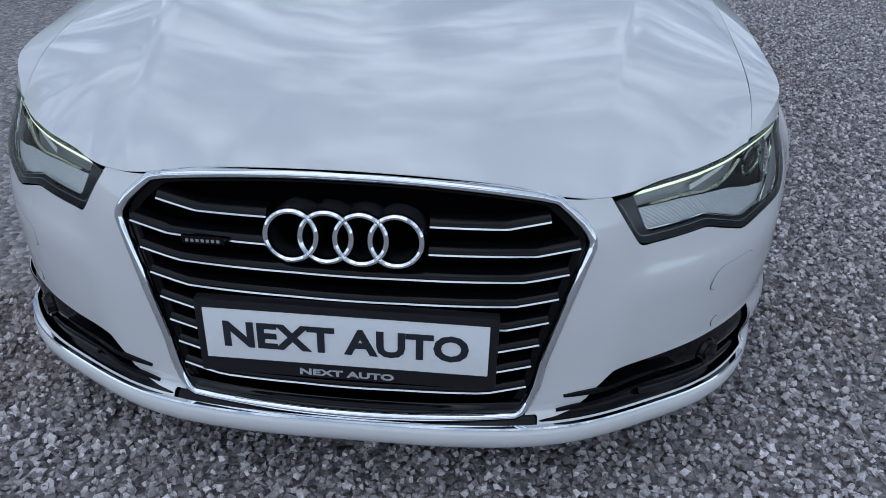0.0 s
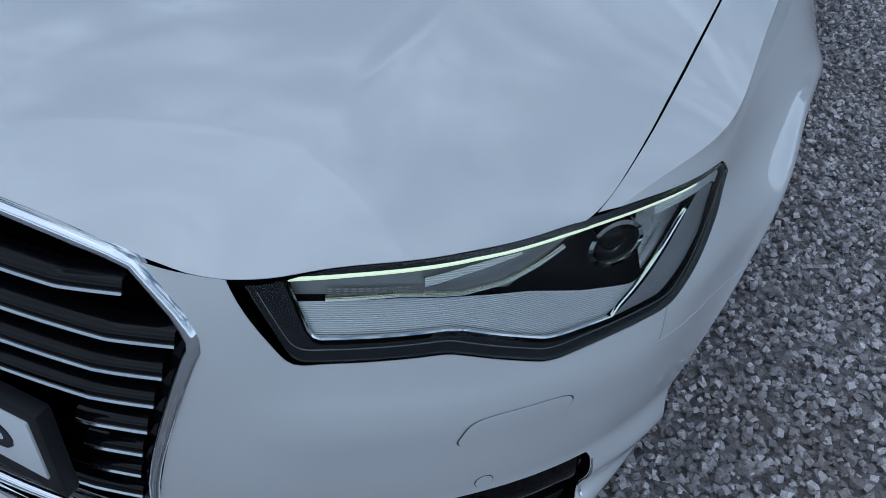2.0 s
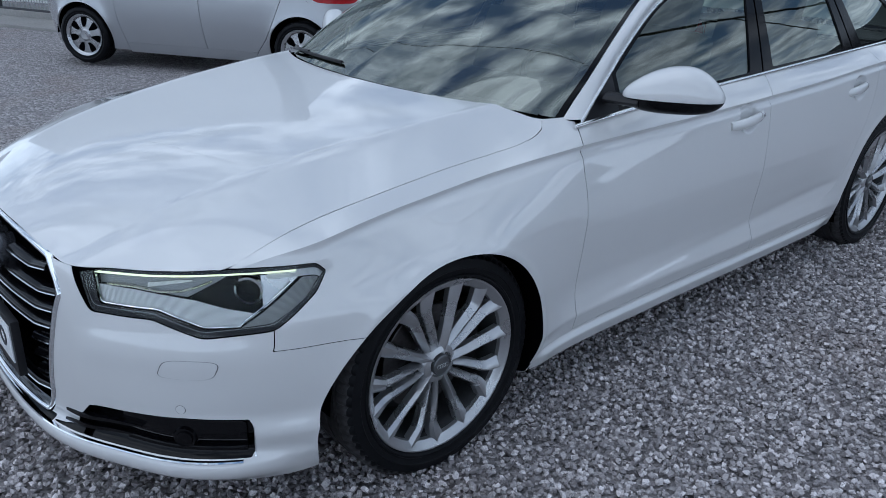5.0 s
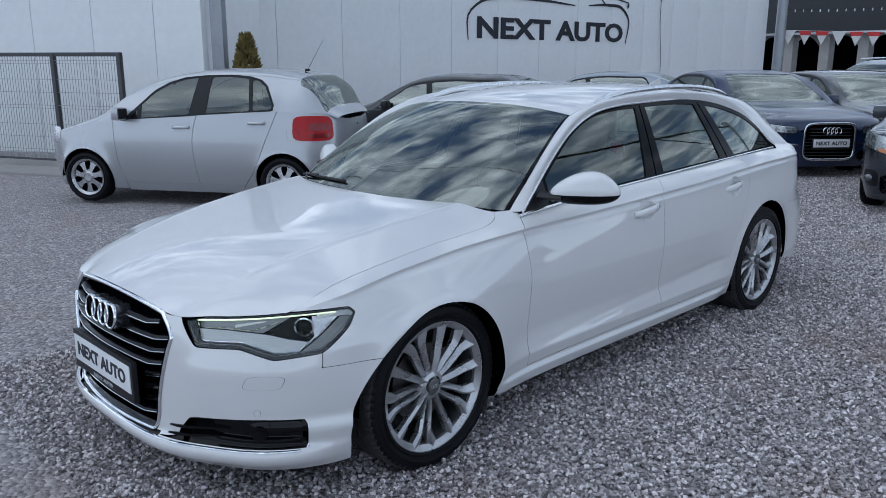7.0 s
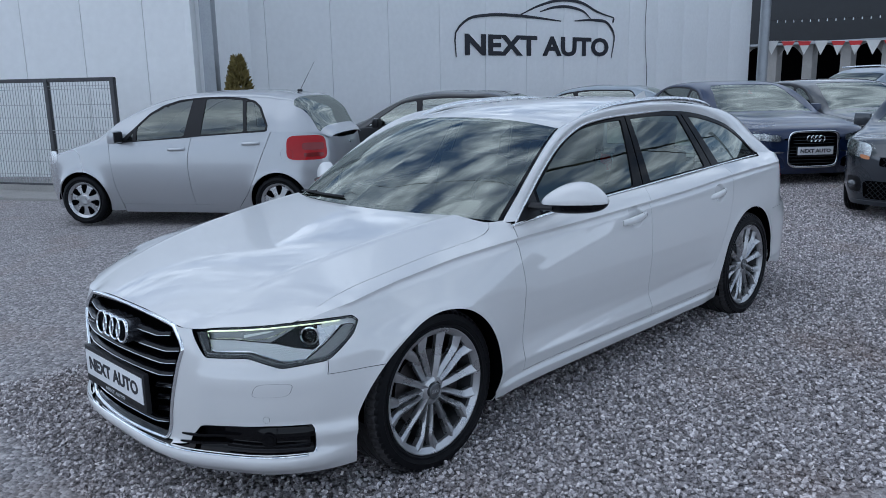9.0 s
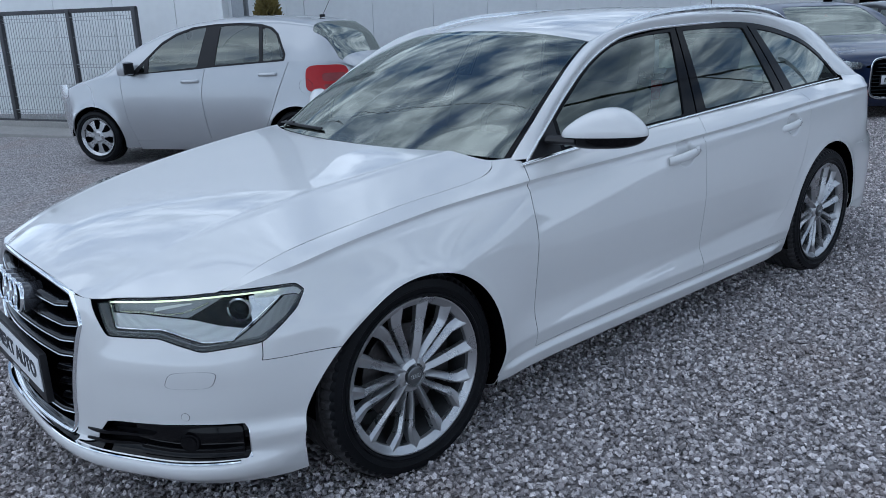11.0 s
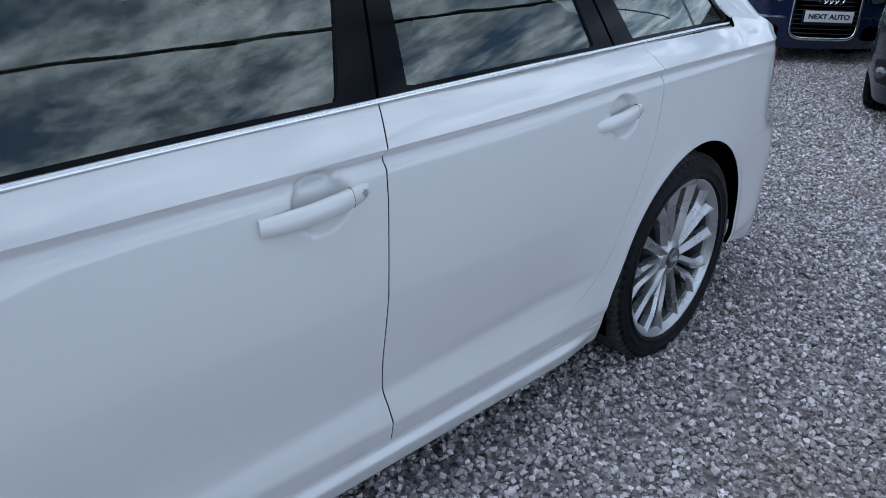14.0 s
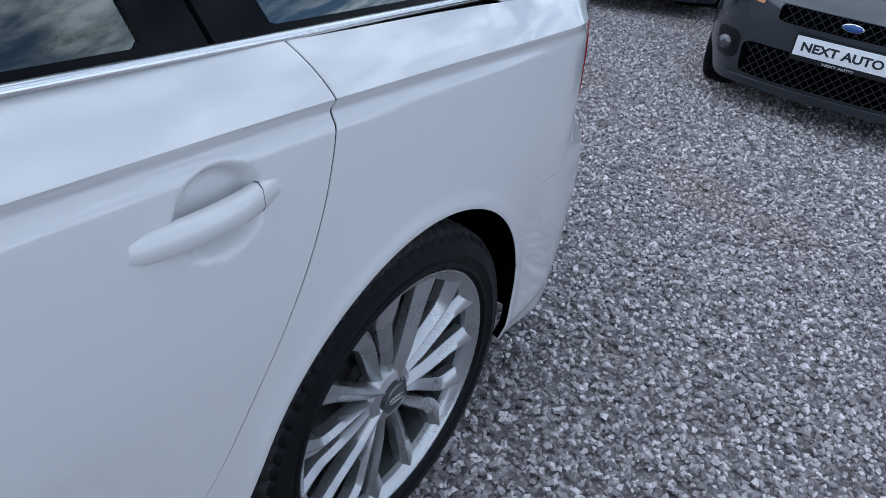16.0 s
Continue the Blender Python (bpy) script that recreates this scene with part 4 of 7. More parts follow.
        P("rear_quarter", np.linspace(s_at(2.80), s_at(4.66), 160), flank_rows, flank, [
            lambda p, q: p[:, 2] - np.where(p[:, 1] < 3.5, sill_z(p[:, 1]) + gap, 0.17),
            lambda p, q: p[:, 1] - door3_r(p[:, 2]) - gap,
            lambda p, q: belt_z(p[:, 1]) + 0.03 * smooth(4.12, 4.24, p[:, 1]) * smooth(4.5, 4.35, p[:, 1]) - 0.03 * smooth(4.4, 4.6, p[:, 1]) - p[:, 2],
            rear_arch,
            lambda p, q: np.maximum(4.19 - p[:, 1], p[:, 2] - 0.66),
            lambda p, q: 4.60 - p[:, 1],
            lambda p, q: -tail(p, q),
        ], side=side)
        P("side_sill", ss(1.235, 3.46, 120), zs(0.16, 0.262, 16), lambda s, z: body(s, z) + np.stack([0.020 * smooth(0.255, 0.225, z) * smooth(1.24, 1.36, plan(s)[1]) * smooth(3.46, 3.20, plan(s)[1]) - 0.035 * smooth(0.185, 0.16, z), 0 * s, 0 * s], -1), [
            lambda p, q: sill_z(p[:, 1]) - gap - p[:, 2],
            lambda p, q: np.hypot(p[:, 1] - 0.912, p[:, 2] - 0.318) - 0.372,
            lambda p, q: np.hypot(p[:, 1] - HUB_R, p[:, 2] - 0.325) - 0.425,
        ], side=side, thick=0.012)
        P("pillar", np.linspace(0, 1, 150), np.linspace(0, 1, 14), pillar, [lambda p, q: p[:, 2] - 0.9335], side=side, flip=True)

    # near-black sheet added behind the panel gaps to stand in for their shade
    for side in (1, -1):
        P("gap_backing", np.linspace(s_at(0.45), s_at(4.60), 120), zs(0.24, 1.0, 40), lambda s, z: body(s, z) - 0.03 * np.stack(plan(s)[2:] + (0 * s,), -1), [
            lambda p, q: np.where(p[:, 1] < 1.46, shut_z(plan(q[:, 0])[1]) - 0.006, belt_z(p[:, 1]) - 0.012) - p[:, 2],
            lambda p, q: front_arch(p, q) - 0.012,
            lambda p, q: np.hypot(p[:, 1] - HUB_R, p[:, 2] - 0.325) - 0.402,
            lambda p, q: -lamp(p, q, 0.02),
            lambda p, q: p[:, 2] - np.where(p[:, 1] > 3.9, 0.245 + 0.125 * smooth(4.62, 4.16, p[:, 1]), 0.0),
        ], mat=SHADE_BLACK, side=side, thick=0)
    # the same dark backing under the bonnet's gaps, in place of their shade
    P("bonnet_gap_backing", np.linspace(-0.80, 0.80, 61), np.linspace(0.03, 1.50, 60), bonnet, [
        lambda p, q: bonnet_edge_x(p[:, 1]) + 0.006 - np.abs(p[:, 0]),
        lambda p, q: p[:, 1] - bonnet_front_y(np.abs(p[:, 0])) - 0.03,
        lambda p, q: bonnet_rear_y(np.abs(p[:, 0])) - 0.02 - p[:, 1],
    ], mat=SHADE_BLACK, lift=-0.014, thick=0)

    # nose
    grille_w = spline([0.24, 0.268, 0.40, 0.55, 0.60, 0.625, 0.65, 0.70, 0.73], [0.306, 0.329, 0.364, 0.406, 0.421, 0.428, 0.416, 0.362, 0.325])
    grille_top = lambda x: 0.732 - 0.030 * (np.abs(x) / 0.36) ** 2
    def outside_grille(p, q):
        x, z = np.abs(p[:, 0]), p[:, 2]
        return np.maximum(np.maximum(x - grille_w(z), (z - grille_top(x)) * 1.0), 0.258 - z)

    fog_top = lambda x: np.interp(x, [0.36, 0.400, 0.440, 0.456, 0.462, 0.500, 0.52, 0.62, 0.72, 0.80, 0.9], [0.254, 0.258, 0.266, 0.288, 0.300, 0.346, 0.351, 0.357, 0.360, 0.358, 0.355])

    def fog(p, q, grow=0.0):
        s, z = q[:, 0], p[:, 2]
        x = plan(s)[0]
        right = 0.812 - x - 0.004 * np.exp(-((z - 0.250) / 0.010) ** 2) - 0.004 * np.exp(-((fog_top(x) - z) / 0.010) ** 2)
        return np.minimum(np.minimum(fog_top(x) - z, z - 0.252), np.minimum(right, x - 0.36)) + grow

    for side in (1, -1):
        P("front_bumper", np.linspace(0.0, s_at(0.66), 150), zs(0.155, 0.74, 120), nose_skin, [
            outside_grille,
            lambda p, q: -lamp(p, q, 0.006),
            lambda p, q: -np.minimum(p[:, 1] - seam_y(p[:, 2]), p[:, 2] - 0.542) - 0.0012,
            lambda p, q: np.where(lamp_run(q[:, 0]) > 0.075, lamp_hi(lamp_run(q[:, 0])) - 0.004, bonnet_front_z(p[:, 0]) - 0.002) - p[:, 2],
            front_arch,
            lambda p, q: -fog(p, q),
            lambda p, q: np.maximum(0.248 - p[:, 2], np.maximum(p[:, 2] - 0.262, p[:, 0] - 0.36)),
        ], side=side, thick=0.02)
        P("fog_recess", np.linspace(s_at(-0.01) if 0 else 0.30, s_at(0.42), 60), zs(0.24, 0.41, 24), nose_skin, [lambda p, q: fog(p, q, 0.01)], mat=GLOSS_BLACK, side=side, lift=-0.028, thick=0)
        for k, (z0, z1, x0, x1) in enumerate(((0.266, 0.286, 0.398, 0.60), (0.300, 0.322, 0.410, 0.63))):
            t = np.linspace(0, 1, 24)
            xs_ = x0 + (x1 - x0) * t
            s_ = np.interp(xs_, _fine[:1100, 0], _arc[:1100])
            path = nose_skin(s_, z0 + (z1 - z0) * t)
            swept("fog_blade", path, [(-0.030, 0.004), (0, 0.007), (0.005, 0.0055), (0.006, -0.004), (-0.030, -0.008)], (0, 0, 1), GLOSS_BLACK, car, scale=np.sin(np.pi * np.clip(0.06 + t * 0.93, 0, 1)) ** 0.4, side=side)
        P("lower_slot", np.linspace(0.0, np.interp(0.46, _fine[:1100, 0], _arc[:1100]), 40), zs(0.232, 0.285, 12), nose_skin, [], mat=GLOSS_BLACK, side=side, lift=-0.010, thick=0)
        s_f = np.linspace(np.interp(0.58, _fine[:1100, 0], _arc[:1100]), np.interp(0.812, _fine[:1100, 0], _arc[:1100]), 24)
        P("fog_lamp_cover", s_f, zs(0.25, 0.37, 20), body, [lambda p, q: fog(p, q, -0.008)], mat=GLOSS_BLACK, side=side, lift=-0.010, thick=0.012)
        bm = bmesh.new()
        c = body(np.array(np.interp(0.715, _fine[:1100, 0], _arc[:1100])), np.array(0.305))
        _, _, nx, ny = plan(np.array(np.interp(0.715, _fine[:1100, 0], _arc[:1100])))
        turn = Vector((float(nx), float(ny), 0)).to_track_quat("Z", "Y").to_matrix().to_4x4()
        for r, h, off in ((0.030, 0.010, -0.008), (0.022, 0.014, -0.006)):
            bmesh.ops.create_cone(bm, cap_ends=True, segments=28, radius1=r, radius2=r * 0.9, depth=h, matrix=Matrix.Translation(Vector(c) + Vector((float(nx), float(ny), 0)) * off) @ turn)
        if side < 0:
            bmesh.ops.scale(bm, vec=(-1, 1, 1), verts=bm.verts)
            bmesh.ops.reverse_faces(bm, faces=bm.faces)
        part("fog_lamp", bm, GLOSS_BLACK, car)
        # washer flap, a hair's breadth proud, in a fine joint
        sw = [np.interp(v, _fine[:1100, 1], _arc[:1100]) for v in (0.192, 0.292)]

        def flap(p, q, grow=0.0):
            a, b = (q[:, 0] - sw[0]) / (sw[1] - sw[0]), (p[:, 2] - 0.470) / 0.050
            a = a - 0.16 * (b - 0.5)
            return (1 - np.maximum(np.abs(a - 0.5) * 2, 0.001) ** 4 - np.abs(b - 0.5) ** 4 * 16) * 0.02 + grow

        P("washer_flap", np.linspace(sw[0] - 0.03, sw[1] + 0.03, 40), zs(0.455, 0.535, 24), body, [lambda p, q: flap(p, q, -0.002)], side=side, lift=0.0016, thick=0.004)
        P("washer_joint", np.linspace(sw[0] - 0.03, sw[1] + 0.03, 40), zs(0.455, 0.535, 24), body, [lambda p, q: flap(p, q, 0.0005), lambda p, q: -flap(p, q, -0.0032)], mat=CAP_GREY, side=side, lift=0.0006, thick=0)
        # parking sensor
        s_s = np.interp(0.712, _fine[:1100, 0], _arc[:1100])
        c = Vector(body(np.array(s_s), np.array(0.384)))
        nx, ny = (float(v) for v in plan(np.array(s_s))[2:])
        m = Matrix.Translation(c) @ Vector((nx, ny, 0)).to_track_quat("Z", "Y").to_matrix().to_4x4()
        sensor = None
        for nm, r, h, mt in (("parking_sensor", 0.0115, 0.0030, WHITE_PAINT), ("sensor_joint", 0.0124, 0.0018, BLACK_PLASTIC)):
            bm = bmesh.new()
            bmesh.ops.create_cone(bm, cap_ends=True, segments=28, radius1=r, radius2=r, depth=h, matrix=m)
            if side < 0:
                bmesh.ops.scale(bm, vec=(-1, 1, 1), verts=bm.verts)
                bmesh.ops.reverse_faces(bm, faces=bm.faces)
            sensor = part(nm, bm, mt, sensor or car)
        # lower chrome strip
        s_c = np.linspace(0, np.interp(0.80, _fine[:1100, 0], _arc[:1100]), 60)
        path = body(s_c, 0.246 + 0 * s_c + 0.0 * s_c) + np.stack([0 * s_c, 0 * s_c - 0.003, 0 * s_c], -1)
        swept("lower_chrome_strip", path, [(-0.006, -0.003), (0.002, -0.003), (0.004, 0.0005), (0.002, 0.004), (-0.006, 0.004)], (0, 0, 1), CHROME, car, "bright chrome strip", side=side)
        z = np.linspace(0.252, 0.340, 20)
        s_e = np.interp(0.8125, _fine[:1100, 0], _arc[:1100]) + 0 * z
        swept("fog_trim", body(s_e, z), round_profile(0.006, 0.006, 6), (0, -1, 0), CHROME, car, "thin chrome edge", side=side, scale=1 - 0.6 * np.linspace(0, 1, 20))
        # headlamp
        s_l = np.linspace(s0 - 0.02, s1 + 0.03, 130)
        z_l = zs(0.565, 0.755, 64)
        lens = P("headlight", s_l, z_l, body, [lambda p, q: lamp(p, q, 0.0025)], mat=LENS, side=side, lift=0.001, thick=0.010, label="clear lens of a swept headlight")
        lens.visible_shadow = False
        H = lambda n, cuts, mat, lift, thick=0.0, label="": panel(n, s_l, z_l, body, cuts, mat, lens, side, lift=lift, thick=thick, label=label)
        low_in = spline(_lx, fair(np.interp(_lx, [-0.2, 0.146, 0.182, 0.196, 0.395, 0.42, 0.570, 0.600, 0.690, 0.80, 0.92, 0.968, 1.2], [1.23, 0.690, 0.630, 0.6255, 0.6285, 0.626, 0.594, 0.593, 0.597, 0.608, 0.660, 0.694, 0.85]), 1.5))
        run = lambda q: lamp_run(q[:, 0])
        bar = lambda p, q: run(q) - 0.696 - (p[:, 2] - 0.602) * 2.05
        bowl = lambda p, q, grow=0.0: np.minimum(lamp_hi(run(q)) - 0.005 - p[:, 2], p[:, 2] - low_in(run(q))) + grow
        lid = spline(_lx, fair(np.interp(_lx, [-0.2, 0.15, 0.21, 0.32, 0.42, 0.49, 0.542, 0.645, 0.744, 0.80, 1.2], [0.668, 0.668, 0.669, 0.670, 0.665, 0.661, 0.657, 0.641, 0.632, 0.643, 0.70]), 2.0))
        H("lamp_rim", [lambda p, q: lamp(p, q, 0.003), lambda p, q: -bowl(p, q)], LAMP_RIM, -0.004)
        H("lamp_back", [lambda p, q: lamp(p, q, 0.003)], LAMP_DARK, -0.050)
        H("rim_line", [lambda p, q: lamp(p, q, -0.0095), lambda p, q: -lamp(p, q, -0.0108), lambda p, q: lamp_hi(run(q)) - 0.02 - p[:, 2]], LAMP_GREY, -0.0032)
        H("reflector", [lambda p, q: bowl(p, q), lambda p, q: lid(run(q)) - p[:, 2], lambda p, q: -bar(p, q)], LAMP_SILVER, -0.016, label="ribbed silver reflector")
        H("lamp_housing", [lambda p, q: bowl(p, q), lambda p, q: p[:, 2] - lid(run(q)) - 0.003, lambda p, q: 0.56 + (p[:, 2] - 0.68) * 3.0 - run(q)], LAMP_GREY, -0.026)
        H("light_guide", [lambda p, q: bowl(p, q, -0.012), lambda p, q: np.minimum(run(q) - 0.36, 0.53 - run(q)), lambda p, q: p[:, 2] - 0.684 - (run(q) - 0.40) * 0.12, lambda p, q: 0.691 + (run(q) - 0.38) * 0.10 - p[:, 2]], LAMP_SILVER, -0.018)
        H("projector_plate", [lambda p, q: bowl(p, q, -0.010), lambda p, q: -bar(p, q), lambda p, q: run(q) - 0.775, lambda p, q: p[:, 2] - lid(run(q)) - 0.004], REFLECTOR, -0.022)
        H("indicator", [lambda p, q: bowl(p, q), lambda p, q: bar(p, q) - 0.012, lambda p, q: lamp_hi(run(q)) - 0.026 - p[:, 2]], LAMP_RIB, -0.012, label="ribbed grey indicator lens")
        H("side_light", [lambda p, q: bowl(p, q), lambda p, q: run(q) - 0.80, lambda p, q: p[:, 2] - lamp_hi(run(q)) + 0.0235], LAMP_SILVER, -0.010)
        for k in range(12):
            r0 = 0.20 + 0.012 * k
            H("guide_tooth", [lambda p, q: 0.0035 - np.abs(run(q) - r0), lambda p, q: p[:, 2] - 0.675, lambda p, q: 0.681 - p[:, 2]], LAMP_RIB, -0.020)

        def along(t, z, deep):
            s_t = s0 + (s1 - s0) * np.asarray(t, float)
            return body(s_t, np.asarray(z, float)) - np.stack(plan(s_t)[2:] + (0 * s_t,), -1) * deep

        t = np.linspace(0.150, 0.90, 60)
        swept("day_light", along(t, lamp_hi(t) - 0.0095, 0.008), round_profile(0.0080, 0.0085, 8), (0, 0, 1), DRL, lens, "lit pale yellow daytime light strip", side=side, scale=1 - 0.50 * t)
        t = np.linspace(0.205, 0.605, 40)
        swept("lamp_blade", along(t, np.interp(t, [0.205, 0.316, 0.419, 0.49, 0.55, 0.605], [0.670, 0.673, 0.668, 0.673, 0.684, 0.698]), 0.013), round_profile(0.010, 0.0042, 8), (0, 0, 1), REFLECTOR, lens, side=side)
        t = np.r_[np.linspace(0.150, 0.70, 60), np.linspace(0.715, 0.880, 14)]
        z = np.where(t <= 0.70, low_in(t) + 0.001, 0.602 + (t - 0.696) / 2.05)
        swept("lamp_trim", along(t, z, 0.011), round_profile(0.0050, 0.0042, 6), (0, 0, 1), CHROME, lens, side=side)
        s_p = s0 + (s1 - s0) * 0.722
        c, (_, _, nx, ny) = Vector(body(np.array(s_p), np.array(0.672))), plan(np.array(s_p))
        n = Vector((float(nx) * 0.75, float(ny) - 0.25, 0)).normalized()
        turn = n.to_track_quat("X", "Z").to_matrix().to_4x4()
        for nm, prof, mt in (("projector", [(0.0001, 0.012), (0.012, 0.010), (0.021, 0.004), (0.026, -0.006), (0.028, -0.02)], GLOSS_BLACK), ("projector_ring", [(0.0265, -0.02), (0.0265, 0.006), (0.0290, 0.013), (0.0345, 0.012), (0.036, -0.02)], CHROME)):
            v, f = lathe(prof, 40)
            m = Matrix.Translation(c - n * 0.036) @ turn
            v = np.array([m @ Vector(p) for p in v]) * (side, 1, 1)
            bm = bmesh.new()
            vs = [bm.verts.new(p) for p in v]
            for face in f:
                bm.faces.new([vs[i] for i in face])
            bmesh.ops.recalc_face_normals(bm, faces=bm.faces)
            part(nm, bm, mt, lens)

    # grille
    gx = lambda a, b, n: np.linspace(a, b, n)
    grille_face = lambda x, z: np.stack([x, grille_y(x, z), z + 0 * x], -1)
    # back sheet: its near-black carries the shade behind the bars
    back = panel("grille", gx(-0.46, 0.46, 60), zs(0.24, 0.75, 40), grille_face, [lambda p, q: -outside_grille(p, q) + 0.004], SHADE_BLACK, car, lift=-0.055, thick=0, label="black radiator grille with chrome bars")
    outline = [(x, float(grille_top(x))) for x in gx(-0.335, 0.335, 24)]
    right = [(float(grille_w(z)), z) for z in [0.700, 0.68, 0.66, 0.645, 0.632, 0.62, 0.605, 0.57, 0.53, 0.48, 0.43, 0.38, 0.33, 0.29, 0.268]]
    bottom = [(x, 0.258) for x in gx(0.315, -0.315, 16)]
    loop = [*outline, *right, *bottom, *[(-x, z) for x, z in right[::-1]]]
    path = np.array([grille_face(np.array(x), np.array(z)) for x, z in loop])
    swept("grille_frame", path, [(-0.0085, -0.012), (-0.0085, 0.001), (-0.003, 0.006), (0.003, 0.006), (0.0085, 0.001), (0.0085, -0.012)], (0, -1, 0.12), CHROME, back, "polished chrome surround", closed=True)
    inner = path + np.array([(-np.sign(x) * 0.0 - x * 0.045, 0.018, (0.48 - z) * 0.045) for x, z in loop])
    swept("grille_inner_frame", inner, [(-0.008, -0.03), (-0.008, 0.004), (0.008, 0.004), (0.008, -0.03)], (0, -1, 0.12), GLOSS_BLACK, back, closed=True)
    for k in range(8):
        z = 0.662 - 0.0485 * k
        w = float(grille_w(z)) - 0.022 - (0.035 if k == 0 else 0.0)
        spans = ((-w, -0.142), (0.142, w)) if k < 2 else (((-w, -0.27), (0.27, w)) if k in (4, 5, 6) else ((-w, w),))
        for a, b in spans:
            x = np.linspace(a, b, 30)
            drop = 0.013 * np.clip((np.abs(x) - w + 0.075) / 0.075, 0, 1) - 0.006 * np.clip((np.abs(x) - 0.1) / (w - 0.175), 0, 1)
            path = grille_face(x, z + 0 * x) + np.stack([0 * x, 0 * x + 0.016, drop], -1)
            bar = swept("grille_bar", path, [(-0.018, 0.010), (0.004, 0.008), (0.010, 0.001), (0.010, -0.007), (-0.018, -0.008)], (0, 0, 1), GLOSS_BLACK, back, side=1)
            swept("dim_bar_chrome", path + (0, -0.0, -0.0045), [(0.006, 0.0015), (0.0115, 0.0015), (0.0135, -0.001), (0.010, -0.0032), (0.004, -0.0032)], (0, 0, 1), DIM_BAR_CHROME, bar, side=1)
    # badge: four linked rings on deep black sleeves
    tilt = Matrix.Rotation(radians(-8), 4, "X")
    for k in range(4):
        m = Matrix.Translation((-0.0900 + 0.0600 * k, -0.004 + 0.0008 * (k % 2), 0.643)) @ tilt @ Matrix.Rotation(radians(-90), 4, "Z") @ Matrix.Scale(0.95, 4)
        for nm, prof, mt, lab in (("badge_ring", [(0.0405, 0.000), (0.0420, 0.006), (0.0463, 0.009), (0.0506, 0.006), (0.0520, 0.000), (0.0506, -0.006), (0.0420, -0.006), (0.0405, 0.0)], CHROME, "chrome ring"), ("badge_sleeve", [(0.0512, -0.004), (0.0512, -0.062), (0.0420, -0.062), (0.0420, -0.004)], SLEEVE, "dark polished sleeve")):
            v, f = lathe(prof, 56)
            bm = bmesh.new()
            vs = [bm.verts.new(m @ Vector(p)) for p in v]
            for face in f:
                bm.faces.new([vs[i] for i in face])
            bmesh.ops.remove_doubles(bm, verts=bm.verts, dist=1e-6)
            bmesh.ops.recalc_face_normals(bm, faces=bm.faces)
            part(nm, bm, mt, back, lab)
    bm = box(bmesh.new(), (0.078, 0.006, 0.016), (-0.255, 0.018, 0.610), 0.002)
    script = part("script_badge", bm, GLOSS_BLACK, back)
    for k in range(7):
        part("script_mark", box(bmesh.new(), (0.006, 0.003, 0.006), (-0.283 + 0.0093 * k, 0.014, 0.610), 0.0008), CHROME, script)
    # plate
    holder = part("plate_holder", box(bmesh.new(), (0.548, 0.022, 0.158), (0, -0.010, 0.432), 0.006), BLACK_PLASTIC, car, "black plastic plate holder")
    part("plate", box(bmesh.new(), (0.516, 0.004, 0.106), (0, -0.0225, 0.441), 0.0015), PLATE_WHITE, holder, "white dealer plate")
    up = lambda x, y, z: Matrix.Translation((x, y, z)) @ Matrix.Rotation(radians(90), 4, "X")
    lettering("plate_letters", "NEXT AUTO", 0.056, 0.445, INK, holder, up(0, -0.0252, 0.443), 0.035, label="bold dark letters")
    lettering("holder_letters", "NEXT AUTO", 0.014, 0.175, GREY_INK, holder, up(0, -0.0215, 0.367), 0.03, label="small grey letters")

    # bonnet, roof, screens
    panel("bonnet", np.linspace(-0.80, 0.80, 161), np.linspace(0.03, 1.50, 130), bonnet, [
        lambda p, q: bonnet_edge_x(p[:, 1]) - 0.0004 - np.abs(p[:, 0]) + np.where(p[:, 1] < 0.24, 1.0, 0.0),
        lambda p, q: p[:, 1] - bonnet_front_y(np.abs(p[:, 0])) - 0.0005,
        lambda p, q: bonnet_rear_y(np.abs(p[:, 0])) + 0.010 - p[:, 1],
    ], WHITE_PAINT, car, thick=0.02, edge=SHADE_BLACK)
    P("roof", np.linspace(-0.60, 0.60, 61), np.linspace(2.04, 4.32, 90), roof, [
        lambda p, q: roof_half(p[:, 1]) - 0.002 - np.abs(p[:, 0]),
        lambda p, q: p[:, 1] - screen_top_y(p[:, 0]) - 0.004,
    ])
    P("windscreen", np.linspace(-1, 1, 61), np.linspace(0, 1, 40), screen, [lambda p, q: 0.978 - np.abs(q[:, 0])], mat=WINDOW, label="tinted windscreen", thick=0.004)
    P("screen_band", np.linspace(-1, 1, 121), np.linspace(0, 1, 60), screen, [lambda p, q: 0.996 - np.abs(q[:, 0]), lambda p, q: np.maximum(np.maximum(np.abs(q[:, 0]) - 0.95, q[:, 1] - 0.975), 0.03 - q[:, 1])], mat=GLOSS_BLACK, lift=-0.003, thick=0.0)
    for side in (1, -1):
        ins = lambda p, m: np.minimum(frame_top(p[:, 1]) - m - p[:, 2], p[:, 2] - belt_z(p[:, 1]) - 0.006 - 0.35 * m)
        gy = np.linspace(1.5, 4.25, 150)
        gz = np.linspace(0.9, 1.37, 50)
        lean = lambda p, y0: y0 - (p[:, 2] - 1.0) * 0.10
        P("front_window", gy, gz, side_glass, [lambda p, q: ins(p, 0.022), lambda p, q: p[:, 1] - 1.735, lambda p, q: 2.560 + (p[:, 2] - 0.98) * 0.30 - p[:, 1]], mat=SIDE_WINDOW, side=side, thick=0.004, lift=-0.006)
